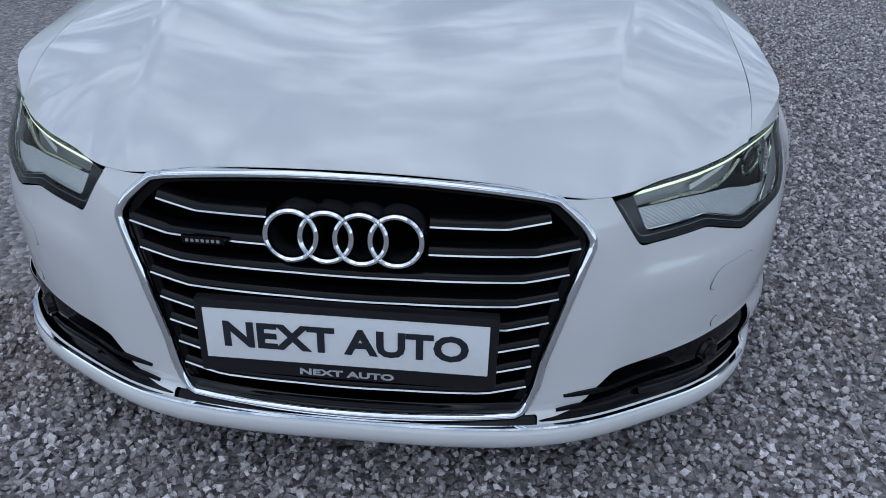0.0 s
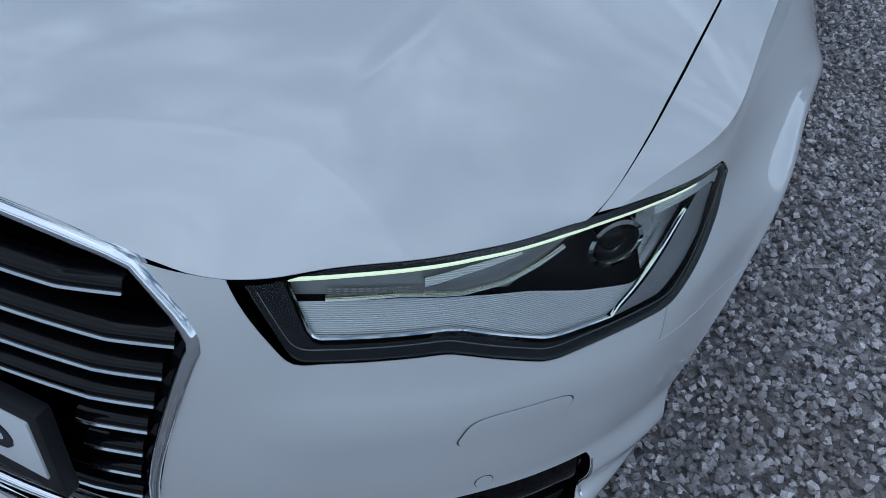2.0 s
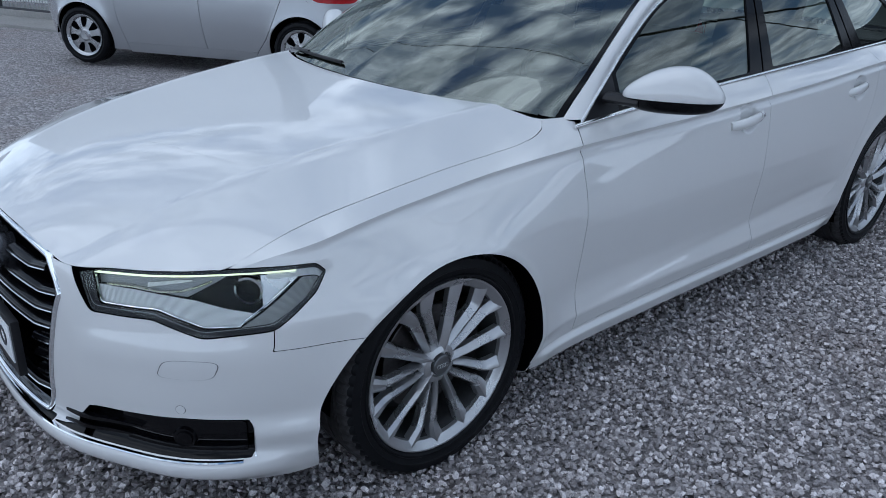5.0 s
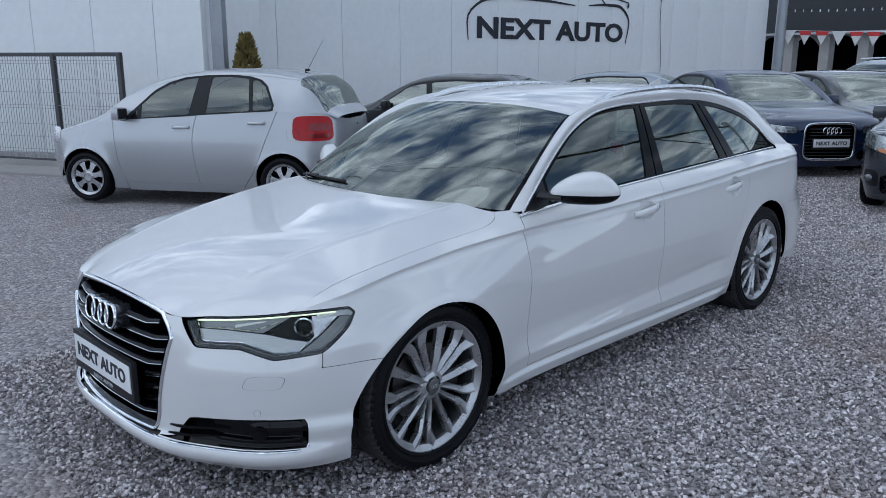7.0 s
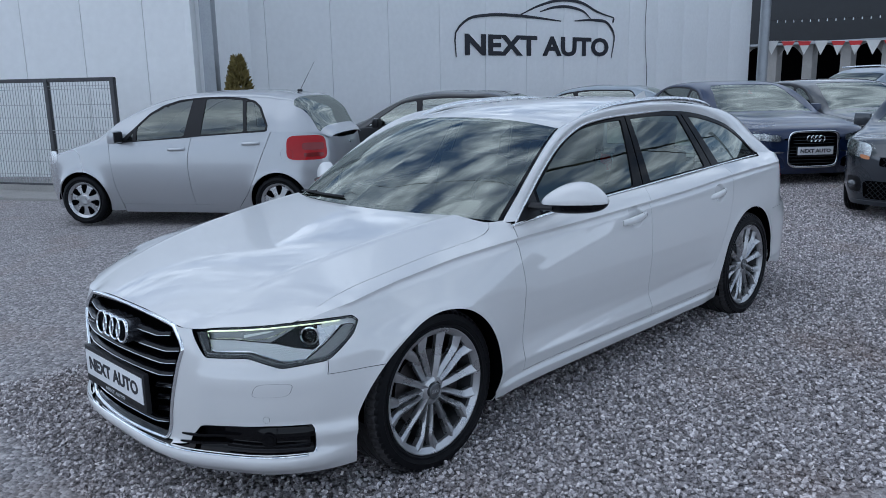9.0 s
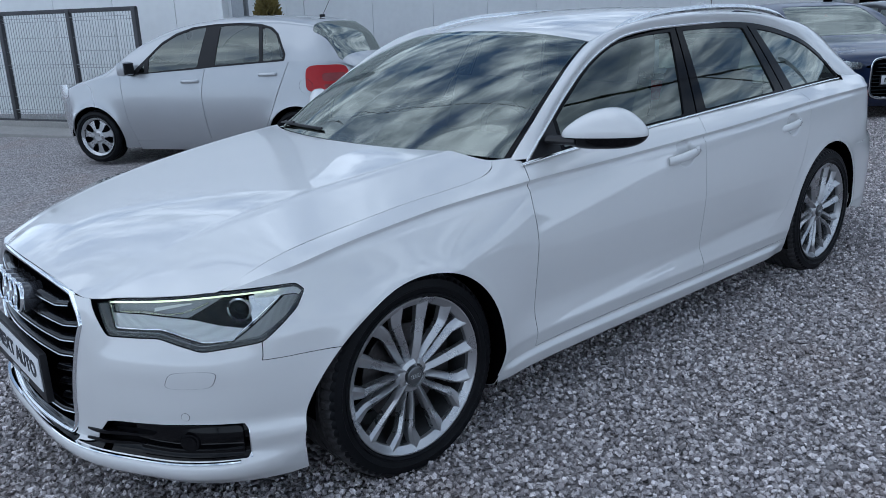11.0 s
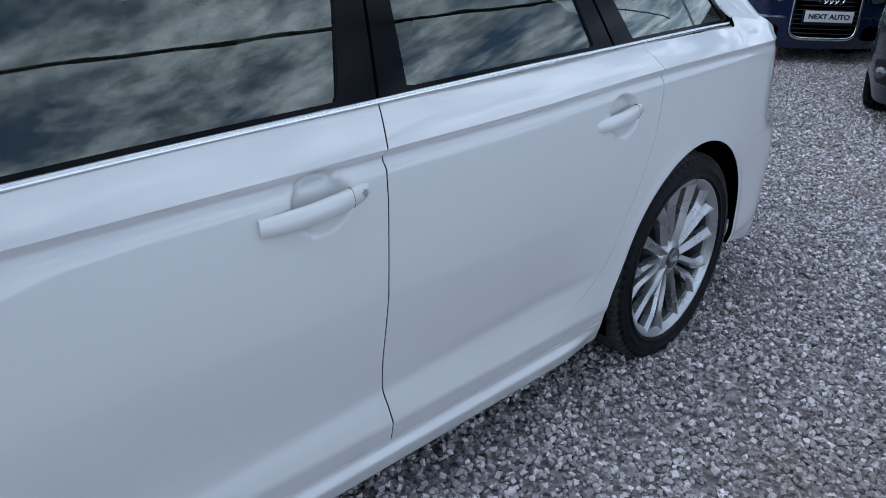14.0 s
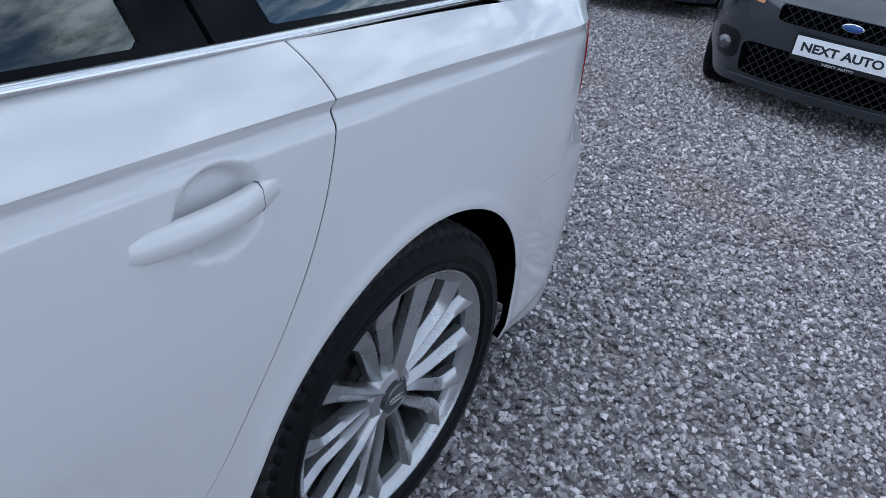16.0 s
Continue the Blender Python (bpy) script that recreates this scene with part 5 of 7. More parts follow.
        P("rear_window", gy, gz, side_glass, [lambda p, q: ins(p, 0.022), lambda p, q: p[:, 1] - 2.704 - (p[:, 2] - 0.98) * 0.07, lambda p, q: 3.395 - (p[:, 2] - 1.0) * 0.35 - p[:, 1]], mat=SIDE_WINDOW, side=side, thick=0.004, lift=-0.006)
        P("quarter_window", gy, gz, side_glass, [lambda p, q: ins(p, 0.022), lambda p, q: p[:, 1] - 3.555 + (p[:, 2] - 1.0) * 0.58], mat=DARK_WINDOW, side=side, thick=0.004, lift=-0.004)
        P("window_frame", gy, gz, side_glass, [lambda p, q: ins(p, 0.0), lambda p, q: -np.minimum(ins(p, 0.026), np.minimum(p[:, 1] - 1.755, 2.545 + (p[:, 2] - 0.98) * 0.30 - p[:, 1])) , lambda p, q: -np.minimum(ins(p, 0.026), np.minimum(p[:, 1] - 2.719 - (p[:, 2] - 0.98) * 0.07, 3.38 - (p[:, 2] - 1.0) * 0.35 - p[:, 1])), lambda p, q: -np.minimum(ins(p, 0.026), p[:, 1] - 3.572 + (p[:, 2] - 1.0) * 0.58)], mat=FRAME_BLACK, side=side, thick=0.01, lift=0.0, label="black window frame")
        for y0, lean_ in ((2.640, 0.16), (3.475, -0.45)):
            z = np.linspace(float(belt_z(y0)) + 0.004, float(frame_top(y0 + lean_ * 0.30)) - 0.014, 24)
            swept("frame_joint", side_glass(y0 + (z - 0.98) * lean_, z) + (0.0008, 0, 0), [(-0.0028, -0.002), (-0.0028, 0.0008), (0.0028, 0.0008), (0.0028, -0.002)], (1, 0, 0.4), SHADE_BLACK, car, side=side)
        u = np.linspace(TRIM_FOOT, 0.905, 110)
        path = pillar_out(u) + (0.002, 0, -0.003)
        y2 = np.linspace(4.20, 1.50, 80)
        low = np.stack([belt_x(y2) + 0.004, y2, belt_z(y2) + 0.004], -1)
        swept("window_trim_upper", path, round_profile(0.012, 0.010, 8), (1, 0, 0.4), TRIM, car, "satin aluminium window trim", side=side)
        swept("window_trim_belt", low, [(-0.0065, -0.004), (-0.0065, 0.002), (-0.002, 0.0050), (0.003, 0.0045), (0.0065, 0.001), (0.0065, -0.004)], (1, 0, 0.55), TRIM, car, "satin aluminium belt trim", side=side)
    # wells, floor, rear; the shade beneath the car is in their black colour
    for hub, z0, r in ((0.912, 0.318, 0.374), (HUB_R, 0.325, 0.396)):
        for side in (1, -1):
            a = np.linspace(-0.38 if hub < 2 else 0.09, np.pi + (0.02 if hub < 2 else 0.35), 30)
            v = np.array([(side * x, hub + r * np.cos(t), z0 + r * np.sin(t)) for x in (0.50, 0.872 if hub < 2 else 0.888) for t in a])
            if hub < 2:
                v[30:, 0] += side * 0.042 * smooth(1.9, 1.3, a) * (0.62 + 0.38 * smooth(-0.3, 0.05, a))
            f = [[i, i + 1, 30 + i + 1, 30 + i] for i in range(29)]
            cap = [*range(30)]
            finish("wheel_well", v, f + [cap], SHADE_BLACK, car)
    part("underbody", box(bmesh.new(), (1.50, 3.3, 0.22), (0, 2.35, 0.29), 0.03), SHADE_BLACK, car)
    part("underbody_front", box(bmesh.new(), (1.0, 0.9, 0.32), (0, 0.60, 0.36), 0.05), SHADE_BLACK, car)
    part("underbody_rear", box(bmesh.new(), (1.0, 0.9, 0.22), (0, 4.25, 0.51), 0.05), SHADE_BLACK, car)

    # rear end
    for side in (1, -1):
        P("rear_bumper", np.linspace(s_at(4.15), LONG - 0.001, 90), zs(0.20, 0.66, 50), body, [
            lambda p, q: p[:, 1] - 4.192,
            rear_arch,
            lambda p, q: 0.658 - p[:, 2],
            lambda p, q: p[:, 2] - 0.215 - 0.060 * smooth(4.62, 4.16, p[:, 1]),
        ], side=side, thick=0.02)
        P("tail_light", np.linspace(s_at(4.40), s_at(4.72), 40), zs(0.76, 0.95, 24), body, [lambda p, q: tail(p, q, -0.002), lambda p, q: p[:, 1] - 4.3], mat=RED_LENS, side=side, lift=0.003, thick=0.02, label="red tail light")
        P("tailgate_side", np.linspace(s_at(4.60), LONG - 0.001, 60), zs(0.66, 0.97, 30), body, [lambda p, q: -tail(p, q) + (p[:, 0] < 0.70) * 1.0, lambda p, q: p[:, 1] - 4.603], side=side)
    deck = lambda x, v: np.stack([x, 4.40 + 0.42 * v * (1 - 0.25 * (np.abs(x) / 0.74) ** 3), 0.955 - 0.02 * v - 0.05 * v**4], -1)
    P("tailgate_deck", np.linspace(-0.70, 0.70, 40), np.linspace(0, 1, 14), deck, [lambda p, q: 0.70 - 0.9 * np.maximum(p[:, 1] - 4.50, 0) - np.abs(p[:, 0])], flip=False)

    def hatch(a, v):
        e = pillar_in(0.80 + 0.2 * v)
        return np.stack([e[..., 0] * a, e[..., 1] + 0.10 * (1 - np.abs(a) ** 2.5) * (0.3 + 0.7 * v), e[..., 2] + 0.03 * (1 - a * a) * (1 - v)], -1)

    P("rear_screen", np.linspace(-0.95, 0.95, 30), np.linspace(0, 0.88, 20), hatch, [], mat=DARK_WINDOW, thick=0.004)
    P("roof_spoiler", np.linspace(-0.56, 0.56, 30), np.linspace(4.25, 4.36, 12), lambda x, y: np.stack([x * (1 - 0.4 * (y - 4.25)), y, 1.272 + 0.050 * (1 - (np.abs(x) / 0.56) ** 2.4) - 0.25 * (y - 4.25)], -1), [], thick=0.02)
    bm = bmesh.new()
    fin = [(-0.005, 3.80, 1.416), (0, 3.91, 1.458), (0, 3.93, 1.458), (-0.010, 3.945, 1.40), (0.005, 3.80, 1.416), (0.010, 3.945, 1.40)]
    vs = [bm.verts.new((x, y + 0.05, z)) for x, y, z in fin]
    for f in ((0, 1, 2, 3), (4, 5, 2, 1), (0, 4, 1), (3, 2, 5), (0, 3, 5, 4)):
        bm.faces.new([vs[i] for i in f])
    bmesh.ops.recalc_face_normals(bm, faces=bm.faces)
    part("aerial_fin", bm, WHITE_PAINT, car)

    for side in (1, -1):
        # roof rail
        rail_z = spline([2.30, 2.42, 2.57, 2.85, 3.16, 3.45, 3.62, 3.76, 3.86], [1.352, 1.385, 1.408, 1.426, 1.431, 1.420, 1.402, 1.375, 1.345])
        y = np.linspace(2.30, 3.86, 70)
        path = np.stack([0.592 - 0.012 * (y - 2.3) / 1.5, y, rail_z(y)], -1)
        swept("roof_rail", path, [(-0.014, -0.016), (-0.017, 0.0), (-0.010, 0.012), (0.008, 0.012), (0.016, 0.002), (0.014, -0.016)], (0, 0, 1), TRIM, car, "satin aluminium roof rail", side=side, scale=0.5 + 0.5 * np.minimum(1, np.minimum(y - 2.29, 3.87 - y) / 0.15))
        # door handles
        for y0, y1, z0, z1 in ((2.310, 2.545, 0.822, 0.842), (3.268, 3.492, 0.841, 0.865)):
            t = np.linspace(0, 1, 26)
            y, z = y0 + (y1 - y0) * t, z0 + (z1 - z0) * t
            base = 0.857 + 0.004 * (y0 > 3)
            x = base + 0.006 + 0.032 * np.sin(np.pi * np.clip(t * 0.90 + 0.07, 0, 1)) ** 0.55
            grip = swept("door_handle", np.stack([x, y, z], -1), [(-0.017, -0.009), (-0.0185, 0.001), (-0.012, 0.009), (0.010, 0.010), (0.0185, 0.003), (0.017, -0.009)], (1, 0, 0.15), WHITE_PAINT, car, side=side, scale=0.72 + 0.28 * np.sin(np.pi * np.clip(0.12 + t * 0.8, 0, 1)) ** 0.6)
            q0 = np.array([(x[20], y[20], z[20]), (x[20] + 0.0001, y[20] + 0.0008, z[20] + 0.0001)])
            swept("handle_joint", q0, np.array([(-0.017, -0.009), (-0.0185, 0.001), (-0.012, 0.009), (0.010, 0.010), (0.0185, 0.003), (0.017, -0.009)]) * 1.006, (1, 0, 0.15), BLACK_PLASTIC, grip, side=side)
            if y0 < 3:
                bm = bmesh.new()
                bmesh.ops.create_cone(bm, cap_ends=True, segments=20, radius1=0.008, radius2=0.0075, depth=0.006, matrix=Matrix.Translation((side * (x[23] + 0.008), y[23], z[23])) @ Matrix.Rotation(radians(90), 4, "Y"))
                part("key_lock", bm, CHROME, grip)
        # mirror
        c0, turn = np.array((0.956, 1.764, 1.009) if side > 0 else (0.925, 1.800, 0.985)), radians(30)

        def shell(u, v, grow=1.0):
            """u round the housing, v from its foot (0) to its crown (1)."""
            a, b = u * 2 * np.pi, v * np.pi - np.pi / 2
            cx = np.sign(np.cos(a)) * np.abs(np.cos(a)) ** 0.80 * np.cos(b) ** 0.62
            cy = np.sign(np.sin(a)) * np.abs(np.sin(a)) ** 0.8 * np.cos(b) ** 0.62
            out = 0.5 + 0.5 * cx
            h = np.where(b > 0, 0.094 * (0.22 + 0.78 * np.sin(np.clip(out**1.3 * 0.84 + 0.08, 0, 1) * np.pi) ** 0.75), 0.052)
            lx, ly = 0.154 * cx * grow, np.where(cy < 0, 0.075, 0.048) * cy * (0.75 + 0.25 * out) * grow
            x = c0[0] + lx * np.cos(turn) - ly * np.sin(turn)
            y = c0[1] + lx * np.sin(turn) + ly * np.cos(turn)
            return np.stack([x, y, c0[2] + h * np.sin(b) * grow + 0.010 * (out - 0.5)], -1)

        cap = P("mirror_cap", np.linspace(0, 1, 73), np.linspace(0.462, 0.999, 30), shell, [], side=side, thick=0.0, label="white painted mirror housing")
        panel("mirror_base", np.linspace(0, 1, 73), np.linspace(0.001, 0.452, 22), shell, [], GLOSS_BLACK, cap, side, thick=0.0, label="gloss black lower shell")
        panel("mirror_joint", np.linspace(0, 1, 73), np.linspace(0.44, 0.475, 4), lambda u, v: shell(u, v, 0.985), [], SHADE_BLACK, cap, side, thick=0.0)
        t = np.linspace(0, 1, 8)
        swept("mirror_arm", np.stack([0.775 + 0.11 * t, 1.675 + 0.03 * t, 0.985 + 0.0 * t], -1), round_profile(0.085, 0.034, 12), (0, 0, 1), BLACK_PLASTIC, cap, side=side)
        P("mirror_foot", np.linspace(1.53, 1.75, 30), np.linspace(0.91, 1.10, 30), side_glass, [lambda p, q: np.minimum(frame_top(p[:, 1]) - 0.012 - p[:, 2], p[:, 2] - belt_z(p[:, 1]) - 0.004), lambda p, q: 1.73 - p[:, 1]], mat=BLACK_PLASTIC, side=side, lift=0.004, thick=0.01)
    t = np.linspace(0, 1, 30)
    swept("wiper", screen(-0.86 + 0.72 * t, 0.03 + 0.012 * t) + (0, -0.004, 0.008), [(-0.005, -0.004), (-0.003, 0.006), (0.003, 0.006), (0.005, -0.004)], (0, -0.4, 1), BLACK_PLASTIC, car)
    swept("wiper_arm", screen(-0.80 + 0.30 * t, 0.015 + 0.028 * t) + (0, -0.012, 0.014), round_profile(0.012, 0.008, 8), (0, -0.4, 1), BLACK_PLASTIC, car)
    P("cowl", np.linspace(-0.74, 0.74, 50), np.linspace(0, 1, 6), lambda x, v: np.stack([x, bonnet_rear_y(np.abs(x)) - 0.05 + 0.075 * v, 0.948 - 0.03 * (np.abs(x) / 0.74) ** 3 + 0.008 * v], -1), [], mat=BLACK_PLASTIC, thick=0.0)
    # inside
    part("dashboard", box(bmesh.new(), (1.30, 0.42, 0.16), (0, 1.66, 0.875), 0.05), DASH, car, "dark dashboard")
    for x in (0.36, -0.36):
        for y in (2.35, 3.28):
            seat = part("seat", box(bmesh.new(), (0.50, 0.50, 0.16), (x, y - 0.22, 0.52), 0.06), LEATHER, car, "beige leather seat")
            part("seat_back", box(bmesh.new(), (0.48, 0.14, 0.60), (x, y + 0.10, 0.82), 0.055, Matrix.Rotation(radians(-18), 4, "X")), LEATHER, seat)
            part("headrest", box(bmesh.new(), (0.26, 0.09, 0.17), (x, y + 0.25, 1.185), 0.035, Matrix.Rotation(radians(-12), 4, "X")), LEATHER, seat)
    wheel_path = [(0.36 + 0.18 * np.cos(a), 1.93 - 0.06 * np.sin(a), 0.90 + 0.17 * np.sin(a)) for a in np.linspace(0, 2 * np.pi, 40, endpoint=False)]
    swept("steering_wheel", wheel_path, round_profile(0.028, 0.028, 8), (0, -0.94, -0.33), DASH, car, closed=True)
    part("cabin_floor", box(bmesh.new(), (1.48, 2.9, 0.06), (0, 2.9, 0.42), 0.01), DASH, car)
    part("door_lining", box(bmesh.new(), (0.03, 2.1, 0.46), (0.74, 2.6, 0.70), 0.01), LEATHER, car)
    part("door_lining", box(bmesh.new(), (0.03, 2.1, 0.46), (-0.74, 2.6, 0.70), 0.01), LEATHER, car)

    # wheels
    for hub in (HUB_F, HUB_R):
        for side in (1, -1):
            alloy_wheel(car, (side * TRACK, hub, HUB_Z), side)
    return car


estate = estate_car()


# ---- the yard ----
def ground_z(x):
    """The yard falls a little towards the wall."""
    return 0.0125 * (min(max(x, -16.0), -1.5) + 1.5)


def ground_sheet():
    line = np.r_[-400, -200, -80, -40, np.arange(-24, 24.1, 1.0), 40, 80, 200, 400]
    n = len(line)
    v = [(x, y, ground_z(x) - 0.012) for x in line for y in line]
    f = [[i * n + j, (i + 1) * n + j, (i + 1) * n + j + 1, i * n + j + 1] for i in range(n - 1) for j in range(n - 1)]
    ob = finish("ground", v, f, GROUND)
    return tagged(ob, "grey crushed-stone gravel yard", "ground", kind="structure")


def loose_stones(name, area, count, keep, seed, low=0.0044, high=0.0098):
    """Angular crushed stones, six-faced, lying every way up."""
    rng = np.random.default_rng(seed)
    (x0, x1), (y0, y1) = area
    p = np.stack([rng.uniform(x0, x1, count), rng.uniform(y0, y1, count)], -1)
    p = p[keep(p[:, 0], p[:, 1])]
    n = len(p)
    cube = np.array([(x, y, z) for z in (-1, 1) for y in (-1, 1) for x in (-1, 1)], float)
    size = rng.uniform(low, high, (n, 1)) ** 1.0 * rng.uniform(0.58, 1.2, (n, 3))
    v = cube[None] * (1 + rng.uniform(-0.62, 0.18, (n, 8, 3)))
    v = v * size[:, None]
    q = rng.normal(size=(n, 4))
    q /= np.linalg.norm(q, axis=1)[:, None]
    w, x, y, z = q.T
    rot = np.stack([1 - 2 * (y * y + z * z), 2 * (x * y - z * w), 2 * (x * z + y * w), 2 * (x * y + z * w), 1 - 2 * (x * x + z * z), 2 * (y * z - x * w), 2 * (x * z - y * w), 2 * (y * z + x * w), 1 - 2 * (x * x + y * y)], -1).reshape(n, 3, 3)
    v = np.einsum("nij,nkj->nki", rot, v)
    v[..., 2] *= 0.85
    v[..., :2] += p[:, None]
    v[..., 2] += rng.uniform(-0.018, 0.0125, (n, 1))
    quads = np.array([(0, 2, 3, 1), (4, 5, 7, 6), (0, 1, 5, 4), (2, 6, 7, 3), (0, 4, 6, 2), (1, 3, 7, 5)])
    f = (quads[None] + 8 * np.arange(n)[:, None, None]).reshape(-1)
    me = bpy.data.meshes.new(name)
    me.vertices.add(8 * n)
    me.vertices.foreach_set("co", v.reshape(-1))
    me.loops.add(len(f))
    me.loops.foreach_set("vertex_index", f.astype(np.int32))
    me.polygons.add(6 * n)
    me.polygons.foreach_set("loop_start", np.arange(0, len(f), 4, dtype=np.int32))
    me.update(calc_edges=True)
    me.shade_flat()
    me.validate()
    me.materials.append(STONE)
    ob = new(name, me)
    return tagged(ob, "loose grey crushed stones on the ground", "gravel", kind="stuff")


ground_sheet()
clear_of_car = lambda x, y: ~((np.abs(x) < 0.62) & (y > 0.45) & (y < 4.5)) & ~((np.hypot((np.abs(x) - 0.78) / 0.13, (y - HUB_F) / 0.07) < 1) | (np.hypot((np.abs(x) - 0.78) / 0.13, (y - HUB_R) / 0.07) < 1))
loose_stones("gravel_near", ((-1.5, 1.75), (-0.2, 6.6)), 140000, lambda x, y: clear_of_car(x, y) & ~((x < -0.98) & (y > 0.7)), 3)
loose_stones("gravel_beside", ((1.75, 3.4), (1.0, 6.6)), 54000, lambda x, y: x < 1.7 + 0.6 * (y - 1.0), 5, 0.0048, 0.0104)
loose_stones("gravel_far", ((-2.4, 1.75), (6.6, 12.0)), 84000, clear_of_car, 4, 0.0052, 0.0108)


def wall_run(name, a, b, height, thick=0.12, mat=WALL_PANEL, module=1.0, lab="pale grey sandwich-panel wall with upright joints"):
    """A wall of upright panels from a to b, each its own sheet with a shadow joint."""
    a, b = Vector((*a, 0)), Vector((*b, 0))
    along = (b - a).normalized()
    n = max(1, round((b - a).length / module))
    w = (b - a).length / n
    m = Matrix.Translation(a) @ Matrix.Rotation(math.atan2(along.y, along.x), 4, "Z")
    core = part(name, box(bmesh.new(), ((b - a).length, thick * 0.5, height), ((b - a).length / 2, thick * 0.5, height / 2), 0), GALV)
    core.matrix_world = m
    tagged(core, lab, "wall", kind="structure")
    bm = box(bmesh.new(), (w - 0.010, thick * 0.4, height), (0, thick * 0.2 - 0.03, height / 2), 0.006)
    first = part("wall_sheet", bm, mat, core)
    for k in range(n):
        sheet = first if k == 0 else new("wall_sheet", first.data)
        sheet.parent = core
        sheet.matrix_local = Matrix.Translation((w * (k + 0.5), 0, 0))
    return core, m, (b - a).length


def wall_sign(core, along, z, height, width):
    """The firm's sign: dark letters under the swept outline of a car's roof."""
    m = Matrix.Translation((along, -0.045, z)) @ Matrix.Rotation(radians(90), 4, "X")
    sign = lettering("wall_sign", "NEXT AUTO", height, width, INK, None, Matrix(), 0.035, 0.004)
    sign.matrix_world = core.matrix_world @ m
    tagged(sign, "dark dealer name lettering with a car outline above", "sign")
    k = width / 2
    for pts in ([(-1.10, -0.42), (-1.10, 0.05), (-0.98, 0.28), (-0.72, 0.40), (-0.35, 0.42), (0.25, 0.36)], [(-0.33, 0.43), (-0.05, 0.66), (0.25, 0.80), (0.55, 0.78), (0.82, 0.60), (1.08, 0.50)], [(-0.05, 0.53), (0.15, 0.64), (0.42, 0.66), (0.62, 0.56), (0.70, 0.44)], [(0.45, 0.38), (0.75, 0.42), (0.98, 0.36), (1.08, 0.15), (1.05, -0.42)], [(1.08, 0.50), (1.06, 0.38)]):
        c = curve3([(x * k, z_ * k * 0.42, 0) for x, z_ in pts])
        t = np.linspace(0, 1, 26)
        w = 0.022 * k * (0.25 + 0.75 * np.sin(np.pi * np.clip(t * 0.9 + 0.05, 0, 1)))
        swept("sign_line", c(t) + (0, height * 0.42, 0), [(-0.6, 0), (-0.6, 0.006 / max(w.max(), 1e-6)), (0.6, 0.006 / max(w.max(), 1e-6)), (0.6, 0)], (0, 0, 1), INK, sign, scale=w)
    return sign


P_LEFT = (-14.8, 1.9)
CORNER = (-9.04, 5.69)
wall_run("wall_left", P_LEFT, CORNER, 5.2, module=1.15)
right_wall = wall_run("wall_right", (-11.45, 5.0), (-10.38, 29.4), 5.6, module=1.6)[0]
tagged(part("wall_post", box(bmesh.new(), (0.21, 0.16, 5.2), (CORNER[0] + 0.02, CORNER[1] - 0.02, 2.6), 0.01, Matrix.Rotation(radians(33), 4, "Z")), GALV), "grey steel corner post", "post", kind="structure")
tagged(part("wall_return", box(bmesh.new(), (0.12, 2.2, 5.2), (-9.75, 6.3, 2.6), 0.01, Matrix.Rotation(radians(33), 4, "Z")), WALL_PANEL), "pale wall return", "wall", kind="structure")
wall_sign(right_wall, 12.1, 2.42, 0.55, 6.2)


def fence():
    f = thing("fence", "dark steel framed fence of galvanised mesh wire", "fence", place=(-10.30, 3.50, ground_z(-10.3)), turn=26)
    for x in (-2.9, -1.45, 0.0, 1.27):
        part("post", box(bmesh.new(), (0.07, 0.07, 1.80), (x, 0, 0.90), 0.006), FENCE_PAINT, f)
    for z in (1.78, 0.12):
        part("rail", box(bmesh.new(), (4.24, 0.05, 0.06), (-0.815, 0, z), 0.006), FENCE_PAINT, f)
    for x in np.arange(-2.85, 1.25, 0.055):
        part("wire", box(bmesh.new(), (0.006, 0.006, 1.64), (x, 0, 0.95)), WIRE, f)
    for z in (0.25, 0.30, 0.5, 0.7, 0.95, 1.0, 1.2, 1.4, 1.64, 1.69):
        part("cross_wire", box(bmesh.new(), (4.14, 0.006, 0.006), (-0.815, -0.006 - 0.02 * (z in (0.30, 1.0, 1.69)), z)), WIRE, f)
    plinth = part("plinth", box(bmesh.new(), (5.2, 0.20, 0.14), (-1.0, 0.0, 0.05), 0.015), CONCRETE)
    plinth.matrix_world = f.matrix_world
    tagged(plinth, "low concrete plinth under the fence", "kerb", kind="structure")
    slab = part("pavement", box(bmesh.new(), (5.5, 1.9, 0.06), (-1.2, 0.15, 0.005), 0.01), CONCRETE)
    slab.matrix_world = f.matrix_world
    tagged(slab, "worn concrete apron before the wall", "pavement", kind="structure")


fence()


